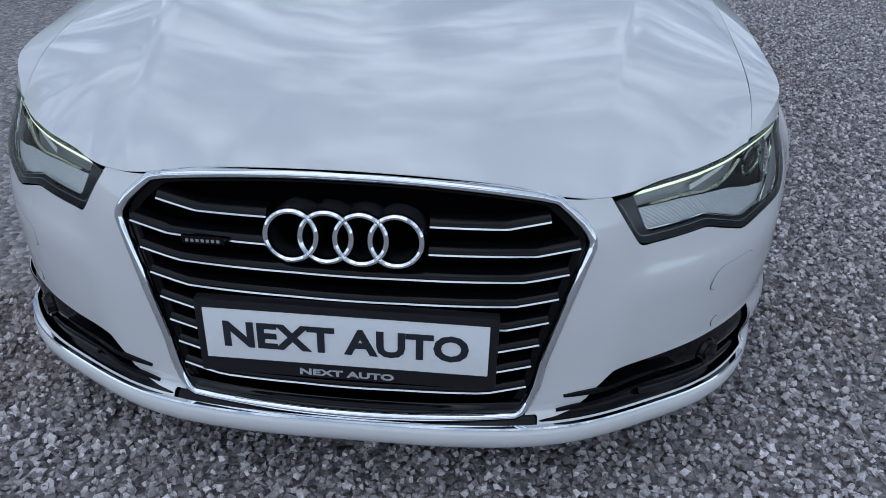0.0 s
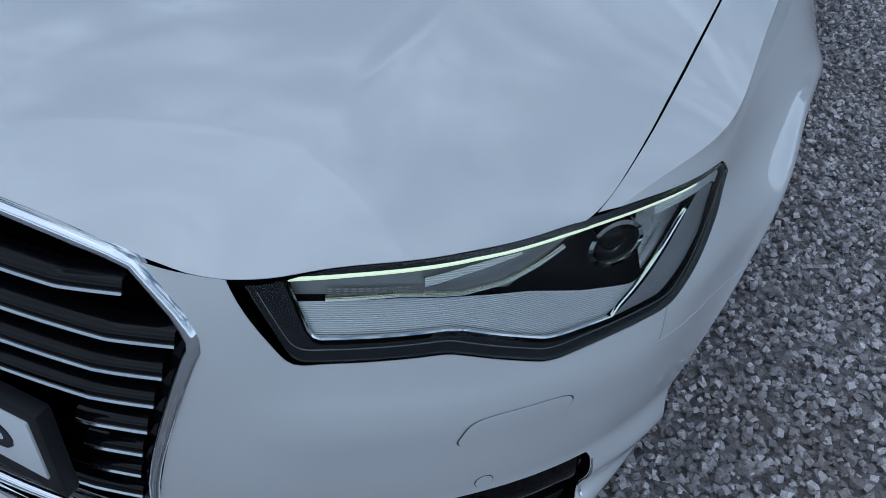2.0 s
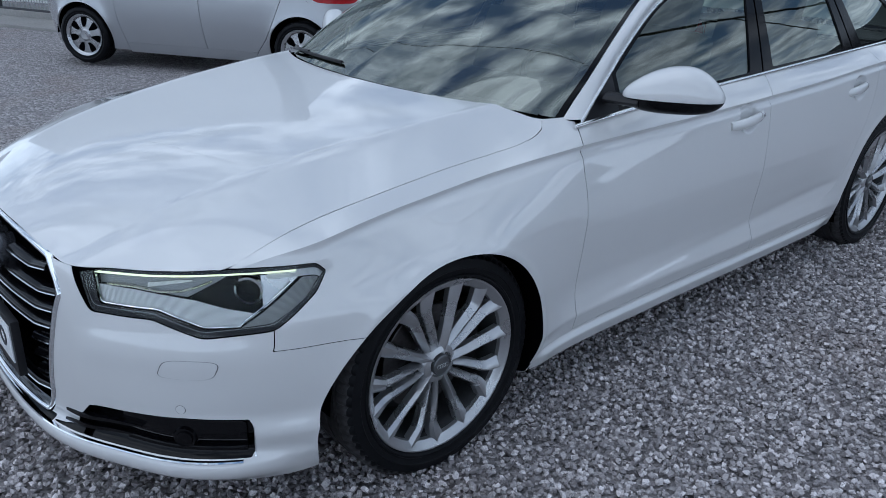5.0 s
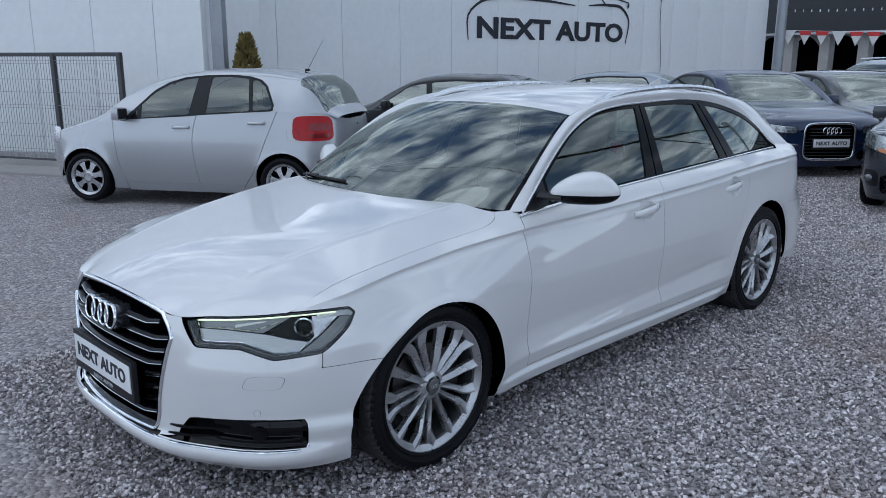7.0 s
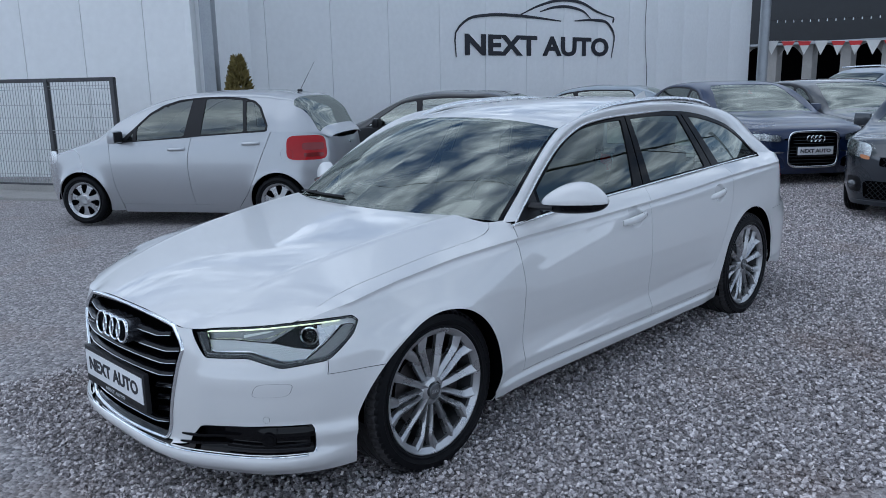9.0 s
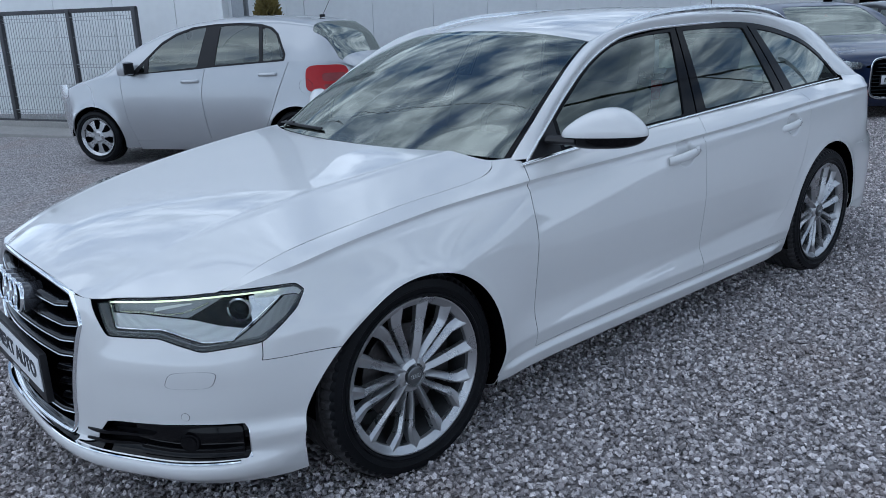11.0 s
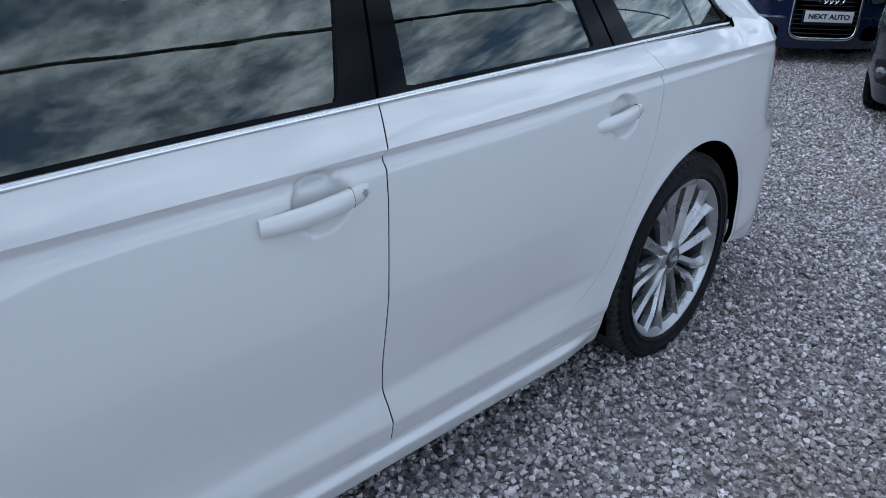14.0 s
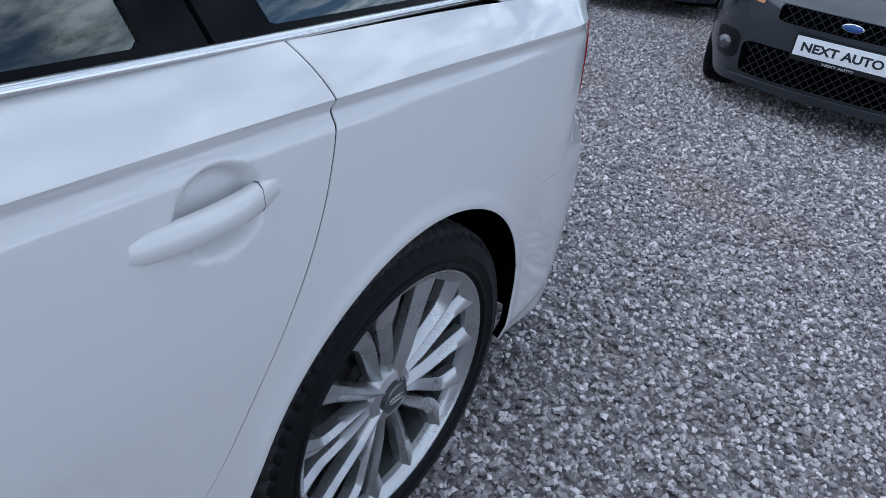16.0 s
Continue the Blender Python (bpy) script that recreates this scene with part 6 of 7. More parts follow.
def conifer(place, height):
    rng = np.random.default_rng(8)
    tree = thing("conifer", "small yellow-green conifer beside the wall post", "tree", place=place)
    swept("trunk", [(0, 0, z) for z in np.linspace(0, height * 0.8, 8)], round_profile(0.07, 0.07, 8), (1, 0, 0), material("bark", (0.08, 0.06, 0.045), 0.9, 0, 0, (40, 0.3)), tree, scale=np.linspace(1, 0.3, 8))
    n = 2600
    h = rng.uniform(0.05, 1, n) ** 0.8
    rad = (1 - h) ** 0.7 * 0.40 * rng.uniform(0.25, 1.1, n) ** 0.5 + 0.03
    a = rng.uniform(0, 2 * np.pi, n)
    c = np.stack([rad * np.cos(a), rad * np.sin(a), h * height], -1)
    d = np.stack([np.cos(a) * 0.6, np.sin(a) * 0.6, np.full(n, 0.8)], -1) + rng.normal(0, 0.3, (n, 3))
    d *= 0.07 / np.linalg.norm(d, axis=1)[:, None]
    e = np.cross(d, rng.normal(size=(n, 3)))
    e *= 0.022 / np.linalg.norm(e, axis=1)[:, None]
    v = np.stack([c - e, c + e, c + d + e * 0.6, c + d * 1.4, c + d - e * 0.6], 1).reshape(-1, 3)
    finish("crown", v, [[5 * i + j for j in range(5)] for i in range(n)], material("conifer_leaf", (0.19, 0.15, 0.045), 0.8, 0, 0, (6, 0.4)), tree)


conifer((-8.72, 5.98, ground_z(-8.7)), 2.06)


def far_building():
    """The dark hall beyond the wall's end: black fascia over an arcade of pale piers."""
    b = thing("hall", "far building with black fascia over a shaded arcade", "building", place=(-6.5, 41.0, 0), turn=-12)
    part("fascia", box(bmesh.new(), (60, 1.0, 4.6), (4, 0, 5.35), 0.03), material("black_fascia", (0.016, 0.018, 0.021), 0.5, 0, 0, (3, 0.2)), b)
    part("fascia_edge", box(bmesh.new(), (60, 0.2, 0.12), (4, -0.6, 3.02), 0.02), GALV, b)
    # The arcade's shade is put into the near-black colour of this wall.
    part("back_wall", box(bmesh.new(), (60, 0.3, 3.05), (4, 3.2, 1.5), 0.02), SHADE_BLACK, b)
    for k in range(-6, 14):
        part("pier", box(bmesh.new(), (0.55, 0.5, 3.05), (-4.4 + 2.05 * k, 0.1, 1.52), 0.04), CONCRETE, b)
        bm = bmesh.new()
        n = 12
        x0 = -4.4 + 2.05 * k + 0.275
        outer = [(x0 + 1.5 * i / n, 3.05) for i in range(n + 1)]
        inner = [(x0 + 1.5 * i / n, 2.35 + 0.55 * math.sin(math.pi * i / n)) for i in range(n + 1)]
        vo, vi = [[bm.verts.new((x, -0.1, z)) for x, z in r] for r in (outer, inner)]
        for i in range(n):
            bm.faces.new([vo[i], vo[i + 1], vi[i + 1], vi[i]])
        bmesh.ops.solidify(bm, geom=bm.faces[:], thickness=0.3)
        part("arch", bm, CONCRETE, b)
    part("shop_band", box(bmesh.new(), (6.0, 0.1, 1.0), (3.0, -0.75, 1.75), 0.01), PLATE_WHITE, b, "white shop banner")
    for k in range(9):
        part("band_mark", box(bmesh.new(), (0.22, 0.02, 0.14), (0.9 + 0.5 * k, -0.82, 1.85), 0.01), RED_LENS if k > 4 else INK, b)


far_building()


def bunting(a, b, sag, n):
    """A line of pennants between two points."""
    line = thing("bunting", "string of red and white pennants", "bunting")
    a, b = np.array(a, float), np.array(b, float)
    t = np.linspace(0, 1, 60)
    path = a + (b - a) * t[:, None] - np.stack([0 * t, 0 * t, 4 * sag * t * (1 - t)], -1)
    swept("cord", path, round_profile(0.012, 0.012, 5), (0, 0, 1), PLATE_WHITE, line)
    along = (b - a) / np.linalg.norm(b - a)
    red, pale = material("pennant_red", (0.5, 0.04, 0.04), 0.8, 0, 0, (20, 0.1)), material("pennant_white", (0.6, 0.6, 0.58), 0.8, 0, 0, (20, 0.1))
    for k in range(n):
        u = (k + 0.5) / n
        c = a + (b - a) * u - (0, 0, 4 * sag * u * (1 - u))
        w = np.linalg.norm(b - a) / n * 0.42
        for zt, zb, wt, wb_, mt in ((0, -0.16, 1, 0.68, red if k % 3 else pale), (-0.16, -0.5, 0.68, 0.02, pale)):
            v = [c + along * w * wt * s + (0, 0, zt) + (0, dy, 0) for s in (-1, 1) for dy in (0, 0.004)] + [c + along * w * wb_ * s + (0, 0, zb) + (0, dy, 0) for s in (-1, 1) for dy in (0, 0.004)]
            finish("pennant", v, [[0, 2, 6, 4], [1, 5, 7, 3], [0, 1, 3, 2], [4, 6, 7, 5], [0, 4, 5, 1], [2, 3, 7, 6]], mt, line, flat=True)


def light_string(a, b, sag, n, name="light_string", lab="thin cable with small bulbs strung over the yard", bulbs=True):
    line = thing(name, lab, "cable")
    a, b = np.array(a, float), np.array(b, float)
    t = np.linspace(0, 1, 80)
    path = a + (b - a) * t[:, None] - np.stack([0 * t, 0 * t, 4 * sag * t * (1 - t)], -1)
    swept("cable", path, round_profile(0.014, 0.014, 6), (0, 0, 1), BLACK_PLASTIC, line)
    if bulbs:
        for k in range(n):
            u = (k + 0.5) / n
            c = a + (b - a) * u - (0, 0, 4 * sag * u * (1 - u))
            bm = bmesh.new()
            bmesh.ops.create_cone(bm, cap_ends=True, segments=6, radius1=0.02, radius2=0.012, depth=0.09, matrix=Matrix.Translation(c - (0, 0, 0.04)))
            part("bulb", bm, PLATE_WHITE, line)


bunting((-9.9, 29.65, 2.75), (4.5, 33.0, 2.75), 0.15, 26)
light_string((-9.9, 29.65, 3.5), (4.5, 33.0, 4.6), 0.4, 52)


def yard_pole(place, h, r, lab):
    pole = tagged(lathed("pole", [(0.001, 0), (r, 0), (r * 0.9, h), (0.001, h)], 20, GALV, None), lab, "pole", kind="structure")
    pole.matrix_world = Matrix.Translation(place) @ Matrix.Rotation(radians(-90), 4, "Y")
    return pole


yard_pole((-9.9, 29.6, -0.12), 7.1, 0.20, "grey steel pole at the wall's end")
yard_pole((4.5, 33.0, -0.05), 5.2, 0.06, "thin steel pole that holds the bunting")


def wall_cable():
    t = np.linspace(0, 1, 40)
    cable = swept("wall_cable", np.stack([17.15 + 0.10 * np.sin(t * 9) * t + 0.1 * t, -0.062 + 0 * t, 5.55 - 4.6 * t], -1), round_profile(0.016, 0.016, 6), (0, 1, 0), BLACK_PLASTIC, None)
    cable.matrix_world = right_wall.matrix_world
    tagged(cable, "thin dark cable hanging down the pale wall", "cable")


wall_cable()


# the cables that hang over the yard, between two poles and the wall
yard_pole((6.25, -7.0, -0.02), 5.6, 0.07, "grey steel pole that holds the overhead cable")
yard_pole((5.6, 18.0, -0.02), 5.6, 0.07, "grey steel pole that holds the overhead cable")


def overhead_cable():
    line = thing("overhead_cable", "thick black cable bundle hanging over the yard", "cable")
    t = np.linspace(0, 1, 160)
    wob = 0.03 * np.sin(t * 60) + 0.02 * np.sin(t * 143 + 1)
    path = np.stack([6.25 - 0.65 * t, -7.0 + 25.0 * t, 5.35 - 4 * 0.35 * t * (1 - t) + wob * 0.5], -1)
    swept("cable", path, round_profile(0.055, 0.055, 8), (0, 0, 1), BLACK_PLASTIC, line, scale=1 + 12 * np.abs(wob) * (t > 0.45))
    k = (t > 0.78)
    swept("branch", path[k] + np.stack([0.9 * (t[k] - 0.78) / 0.22, 0 * t[k], -0.5 * (t[k] - 0.78) / 0.22], -1), round_profile(0.04, 0.04, 8), (0, 0, 1), BLACK_PLASTIC, line)


overhead_cable()
light_string((6.1, 1.75, 5.0), (-12.55, 3.36, 5.05), 0.05, 70)


# ---- the other parked cars ----
def inside(points):
    """How far inside an outline in (y, z) a point lies, with rounded corners."""
    pts = np.array(points, float)

    def at(y, z):
        best, odd = np.full(np.shape(y), 1e9), np.zeros(np.shape(y), bool)
        for (y0, z0), (y1, z1) in zip(pts, np.roll(pts, -1, 0)):
            dy, dz = y1 - y0, z1 - z0
            t = np.clip(((y - y0) * dy + (z - z0) * dz) / (dy * dy + dz * dz), 0, 1)
            best = np.minimum(best, np.hypot(y - y0 - t * dy, z - z0 - t * dz))
            if dz:
                odd ^= ((z0 > z) != (z1 > z)) & (y < y0 + (z - z0) / dz * dy)
        return np.where(odd, best, -best)

    return at


def parked_car(name, label, paint, place, turn, L, W, H, wb, front, top, belt, cuts, nose, glass_mat=DARK_WINDOW, wheel_r=0.30, group="cars parked in the yard", power=0.50, clad=None):
    """A parked car. top, belt: heights along its length as (metres from the nose, height); cuts: where the windscreen's foot and head,
    the middle pillar, the rear pillar, the rear screen's head and foot lie; nose: a function that adds what the front and the rear carry."""
    car = thing(name, label, "car", group, place, turn)
    half = W / 2
    tz, bz = spline(*zip(*top)), spline(*zip(*belt))
    r = 0.34
    ol = curve3([(0, 0, 0), (half * 0.45, 0.03, 0), (half * 0.78, 0.13, 0), (half * 0.94, 0.32, 0), (half * 0.985, 0.65, 0), (half, 1.2, 0), (half, L * 0.55, 0), (half * 0.985, L - 0.7, 0), (half * 0.93, L - 0.28, 0), (half * 0.76, L - 0.09, 0), (half * 0.4, L - 0.01, 0), (0, L, 0)])
    fine = ol(np.linspace(0, 1, 700))
    arc = np.r_[0, np.cumsum(np.linalg.norm(np.diff(fine, axis=0), axis=1))]
    end = arc[-1]
    inwards = spline([0.10, 0.18, 0.26, 0.36, 0.48, 0.62, 0.74, 0.86, 1.0, 1.1], [-0.10, -0.066, -0.042, -0.022, -0.006, 0.0, -0.003, -0.014, -0.036, -0.055])

    def skin(s, z):
        s = np.clip(s, 0, end)
        x, y = np.interp(s, arc, fine[:, 0]), np.interp(s, arc, fine[:, 1])
        dx = np.interp(np.minimum(s + 0.03, end), arc, fine[:, 0]) - np.interp(np.maximum(s - 0.03, 0), arc, fine[:, 0])
        dy = np.interp(np.minimum(s + 0.03, end), arc, fine[:, 1]) - np.interp(np.maximum(s - 0.03, 0), arc, fine[:, 1])
        n = np.hypot(dx, dy)
        o = inwards(z)
        for hub in (front, front + wb):
            q = np.hypot(y - hub, z - wheel_r)
            o = o + 0.022 * np.exp(-np.maximum(q - wheel_r - 0.05, 0) / 0.05) * smooth(0.2, 0.5, z / bz(y))
        return np.stack([x + dy / n * o, y - dx / n * o, z + 0 * x], -1)

    def s_of(y):
        return float(np.interp(y, fine[:, 1], arc))

    arches = [lambda p, q, hub=hub: np.hypot(p[:, 1] - hub, p[:, 2] - wheel_r) - wheel_r - 0.045 for hub in (front, front + wb)]
    seams = [cuts["foot"] + 0.06, cuts["pillar"], cuts["rear"]]
    names = ["wing", "front_door", "rear_door", "quarter"]
    edges = [-1.0, *seams, 99.0]
    shut = cuts.get("shut", [None] * 3)
    lines = [None, *[shut[k] or (lambda z, y0=seams[k]: y0 + 0 * z) for k in range(3)], None]
    panes = [inside(p) for p in cuts.get("panes", ())]

    def over(y, q):
        """The upper body: q from the belt (0) to the middle line (1)."""
        y = np.clip(y, 0.02, L - 0.02)
        s = np.interp(y, fine[:, 1], arc)
        b = bz(y)
        bx = skin(s, b)[..., 0]
        rise = np.maximum(tz(y) - b, 0.02)
        flat = smooth(0.05, 0.30, rise)
        zs_, tumble = 0.84 * rise * flat, (0.34 * 0.84 * rise + 0.05 * rise * rise) * flat
        low = np.clip(q / 0.6, 0, 1)
        a = np.clip((q - 0.6) / 0.4, 0, 1) * np.pi / 2
        xe = bx - tumble * low * (0.8 + 0.2 * low)
        x = xe * np.maximum(np.cos(a), 0) ** 0.62
        return np.stack([x, y, b + zs_ * low + (rise - zs_) * np.maximum(np.sin(a), 0) ** 0.85], -1)

    ys, qs = np.linspace(0.03, L - 0.055, 120), np.linspace(0.0, 1.0, 44)
    lean = lambda p, k=0.35: (p[:, 2] - 0.95) * k

    def side_pane(p, q, grow=0.0):
        if panes:
            return np.where(q[:, 1] > 0.66, -1.0, np.max([f(p[:, 1], p[:, 2]) for f in panes], 0) + grow)
        roof = tz(p[:, 1]) - 0.085
        lowest = bz(p[:, 1]) + 0.025
        a = np.minimum(roof - p[:, 2], p[:, 2] - lowest)
        a = np.minimum(a, (0.575 - q[:, 1]) * 0.6)
        a = np.minimum(a, np.minimum(p[:, 1] - cuts["foot"] - 0.16 - (p[:, 2] - bz(p[:, 1])) * cuts.get("rake", 1.35), 1.0))
        last = cuts["last"] - (p[:, 2] - bz(p[:, 1])) * cuts.get("rake_rear", 0.45) - p[:, 1]
        a = np.minimum(a, last) - np.maximum(0.09 - np.abs(a - last), 0) ** 2 / 0.36
        return a + grow

    def screen_pane(p, q, grow=0.0):
        w = half * (0.80 - 0.22 * (p[:, 1] - cuts["foot"]) / (cuts["head"] - cuts["foot"]))
        return np.minimum(np.minimum(p[:, 1] - cuts["foot"], cuts["head"] - p[:, 1]), w - p[:, 0]) + grow

    def rear_pane(p, q, grow=0.0):
        return np.minimum(np.minimum(p[:, 1] - cuts["rear_head"], cuts["rear_foot"] - p[:, 1]), half * cuts.get("rear_wide", 0.74) - p[:, 0]) + grow

    for side in (1, -1):
        for nm, a, b, la, lb in zip(names, edges, edges[1:], lines, lines[1:]):
            ya, yb = max(a, 0.0), min(b, L)
            sa, sb = (0.0 if a < 0 else s_of(ya)), (end if b > L else s_of(yb))
            panel(nm, np.linspace(max(sa - 0.35, 0), min(sb + 0.35, end), 110), np.linspace(0.17, 1.12, 56), skin, [
                lambda p, q: bz(p[:, 1]) - p[:, 2], *arches,
                lambda p, q: p[:, 2] - (0.252 if "door" in nm else 0.0),
                lambda p, q: p[:, 1] - la(p[:, 2]) - 0.004 if la else 1 + 0 * p[:, 1],
                lambda p, q: lb(p[:, 2]) - 0.004 - p[:, 1] if lb else 1 + 0 * p[:, 1],
            ], paint, car, side, thick=0.015)
        panel("sill", np.linspace(s_of(front + 0.2), s_of(front + wb - 0.2), 40), np.linspace(0.15, 0.246, 8), skin, [*arches, lambda p, q: p[:, 1] - lines[1](p[:, 2]) - 0.004, lambda p, q: lines[3](p[:, 2]) - 0.004 - p[:, 1]], paint, car, side, thick=0.012, lift=-0.004)
        panel("upper_body", ys, qs, over, [lambda p, q: -side_pane(p, q, 0.012), lambda p, q: -screen_pane(p, q), lambda p, q: -rear_pane(p, q)], paint, car, side, thick=0.012)
        panel("side_window", ys, qs, over, [lambda p, q: side_pane(p, q)], glass_mat, car, side, thick=0.004, lift=-0.004)
        if panes:
            hull = inside(cuts["frame"])
            panel("window_surround", ys, qs, over, [lambda p, q: np.where(q[:, 1] > 0.66, -1.0, hull(p[:, 1], p[:, 2])), lambda p, q: -side_pane(p, q, -0.004)], BLACK_PLASTIC, car, side, thick=0.0, lift=0.002)
        else:
            panel("window_surround", ys, qs, over, [lambda p, q: side_pane(p, q, 0.013), lambda p, q: -np.minimum(side_pane(p, q, -0.012), np.minimum(np.abs(p[:, 1] - cuts["pillar"] + lean(p, 0.12)) - 0.045, np.abs(p[:, 1] - cuts.get("bar", -9.0)) - 0.014))], BLACK_PLASTIC, car, side, thick=0.0, lift=-0.002)
        panel("windscreen", ys, qs, over, [lambda p, q: screen_pane(p, q, 0.002)], glass_mat, car, side, thick=0.0, lift=-0.003)
        panel("rear_screen", ys, qs, over, [lambda p, q: rear_pane(p, q, 0.002)], DARK_WINDOW, car, side, thick=0.0, lift=-0.003)
        # mirror
        y0 = cuts["foot"] + 0.40
        bm = box(bmesh.new(), (0.19, 0.10, 0.15), (side * (half + 0.07), y0, float(bz(y0)) + 0.075), 0.046)
        mirror = part("door_mirror", bm, paint, car)
        part("mirror_glass", box(bmesh.new(), (0.155, 0.02, 0.115), (side * (half + 0.07), y0 + 0.047, float(bz(y0)) + 0.075), 0.008), BLACK_PLASTIC, mirror)
        part("mirror_arm", box(bmesh.new(), (0.10, 0.07, 0.05), (side * (half - 0.01), y0, float(bz(y0)) + 0.02), 0.018), BLACK_PLASTIC, mirror)
        for yh in (cuts["pillar"] - 0.16, cuts["rear"] - 0.14):
            zh = float(bz(yh)) - 0.12
            xh = float(skin(np.array(s_of(yh)), np.array(zh))[0])
            t = np.linspace(0, 1, 14)
            swept("door_handle", np.stack([xh + 0.006 + 0.024 * np.sin(np.pi * t) ** 0.5, yh - 0.10 + 0.20 * t, zh + 0.006 * t], -1), [(-0.016, -0.008), (-0.017, 0.002), (-0.010, 0.008), (0.010, 0.008), (0.017, 0.002), (0.016, -0.008)], (1, 0, 0.1), paint, car, side=side)
        for hub in (front, front + wb):
            plain_wheel(car, (side * (half - 0.015), hub, wheel_r), side, wheel_r, clad)
            a = np.linspace(0, np.pi, 20)
            v = [(side * x, hub + (wheel_r + 0.05) * math.cos(t), wheel_r + (wheel_r + 0.05) * math.sin(t)) for x in (half - 0.30, half - 0.04) for t in a]
            finish("wheel_well", v, [[i, i + 1, 21 + i, 20 + i] for i in range(19)] + [list(range(20))], SHADE_BLACK, car)
    part("underbody", box(bmesh.new(), (W * 0.72, L * 0.9, 0.35), (0, L / 2, 0.36), 0.03), SHADE_BLACK, car)
    part("cabin", box(bmesh.new(), (W * 0.80, cuts["last"] - cuts["foot"] - 0.6, 0.30), (0, (cuts["last"] + cuts["foot"]) / 2 + 0.15, 0.72), 0.05), DASH, car)
    for x in (0.34, -0.34):
        part("seat_back", box(bmesh.new(), (0.42, 0.16, 0.62), (x, cuts["pillar"] + 0.02, 0.92), 0.06, Matrix.Rotation(radians(-15), 4, "X")), DASH, car)

    def patch(nm, x0, x1, z0, z1, mat, lift=0.004, rear=False, sides=(1, -1), slant=0.0, round_=0.35, thick=0.012):
        """A fitting let into the nose or the tail: between x0 and x1 from the middle, z0 and z1 high."""
        k = (fine[:, 1] > L / 2) if rear else (fine[:, 1] < L / 2)
        fx, fa = fine[k, 0], arc[k]
        o = np.argsort(fx)
        sa, sb = np.interp(x0, fx[o], fa[o]), np.interp(x1, fx[o], fa[o])
        lo, hi = min(sa, sb), max(sa, sb)
        out = []
        for sd in sides:
            def inside(p, q):
                u = (q[:, 0] - lo) / (hi - lo) * 2 - 1
                if rear:
                    u = -u
                zz = (p[:, 2] - slant * (u * 0.5 + 0.5) - (z0 + z1) / 2) / ((z1 - z0) / 2)
                if x0 == 0:
                    u = np.maximum(u, 0)
                n = 2 / round_
                return (1 - np.abs(u) ** n - np.abs(zz) ** n) * 0.02
            out.append(panel(nm, np.linspace(lo - 0.0, hi + 0.0, 30), np.linspace(z0 - 0.01 + min(0, slant), z1 + 0.01 + max(0, slant), 24), skin, [inside], mat, car, sd, lift=lift, thick=thick))
        return out

    nose(car, patch, skin, L)
    return car


def plain_wheel(car, place, side, r, cover=None):
    wheel = new("wheel")
    rim = r * (0.73 if cover else 0.66)
    bm = bmesh.new()
    vs, f = lathe([(0.001, -0.012), (rim * 0.22, -0.010), (rim * 0.30, -0.022), (rim * 0.9, -0.030), (rim * 0.95, -0.004), (rim, 0.0), (rim, -0.05)], 40)
    bv = [bm.verts.new(p) for p in vs]
    for face in f:
        bm.faces.new([bv[i] for i in face])
    bmesh.ops.recalc_face_normals(bm, faces=bm.faces)
    n = 7
    me = bpy.data.meshes.new("wheel")
    bm.to_mesh(me)
    bm.free()
    me.materials.append(ALLOY if cover else SHADE_BLACK)
    bpy.data.objects.remove(wheel)
    wheel = new("wheel", me)
    wheel.parent = car
    wheel.matrix_local = Matrix.Translation(place) @ (Matrix() if side > 0 else Matrix.Rotation(math.pi, 4, "Z"))
    bm = tyre_mesh(bmesh.new(), r, rim, 0.19, 64)
    part("tyre", bm, RUBBER, wheel)
    lathed("rim_edge", [(rim * 0.86, -0.020), (rim * 0.93, -0.004), (rim * 0.99, 0.002), (rim * 1.0, -0.01)], 40, ALLOY, wheel)
    for k in range(n):
        a = 2 * math.pi * k / n
        m = Matrix.Rotation(a, 4, "X")
        if cover:
            bm = bmesh.new()
            rim_w = [(0.40, 0.030), (0.52, 0.105), (0.70, 0.165), (0.82, 0.150), (0.88, 0.085)]
            outline = [(w * rim, h * rim) for h, w in rim_w] + [(-w * rim, h * rim) for h, w in rim_w[::-1]]
            top, low = ([bm.verts.new(m @ Vector((x - 0.030 + 0.022 * (math.hypot(y, z) / rim < 0.5), y, z))) for y, z in outline] for x in (0.006, -0.01))
            bm.faces.new(top)
            for i in range(len(top)):
                bm.faces.new([top[i], low[i], low[(i + 1) % len(low)], top[(i + 1) % len(top)]])
            bmesh.ops.recalc_face_normals(bm, faces=bm.faces)
            part("cover_slot", bm, SHADE_BLACK, wheel)
            continue
        bm = bmesh.new()
        pts = [(-0.030, 0.18), (-0.012, 0.2), (0.0, 0.55), (-0.004, 0.9)]
        pr = [(-0.014, -0.02), (-0.006, 0.16), (-0.004, 0.55), (-0.010, 0.92)]
        vs = []
        for (x, t), w in zip(pr, (0.5, 0.34, 0.26, 0.44)):
            vs.append([bm.verts.new(m @ Vector((x, sgn * w * rim * 0.55, max(t, 0.0) * rim))) for sgn in (-1, -0.4, 0.4, 1)])
        for a0, a1 in zip(vs, vs[1:]):
            for i in range(3):
                bm.faces.new([a0[i], a0[i + 1], a1[i + 1], a1[i]])
        bmesh.ops.solidify(bm, geom=bm.faces[:], thickness=0.012)
        bmesh.ops.recalc_face_normals(bm, faces=bm.faces)
        part("spoke", bm, ALLOY, wheel)
    return wheel


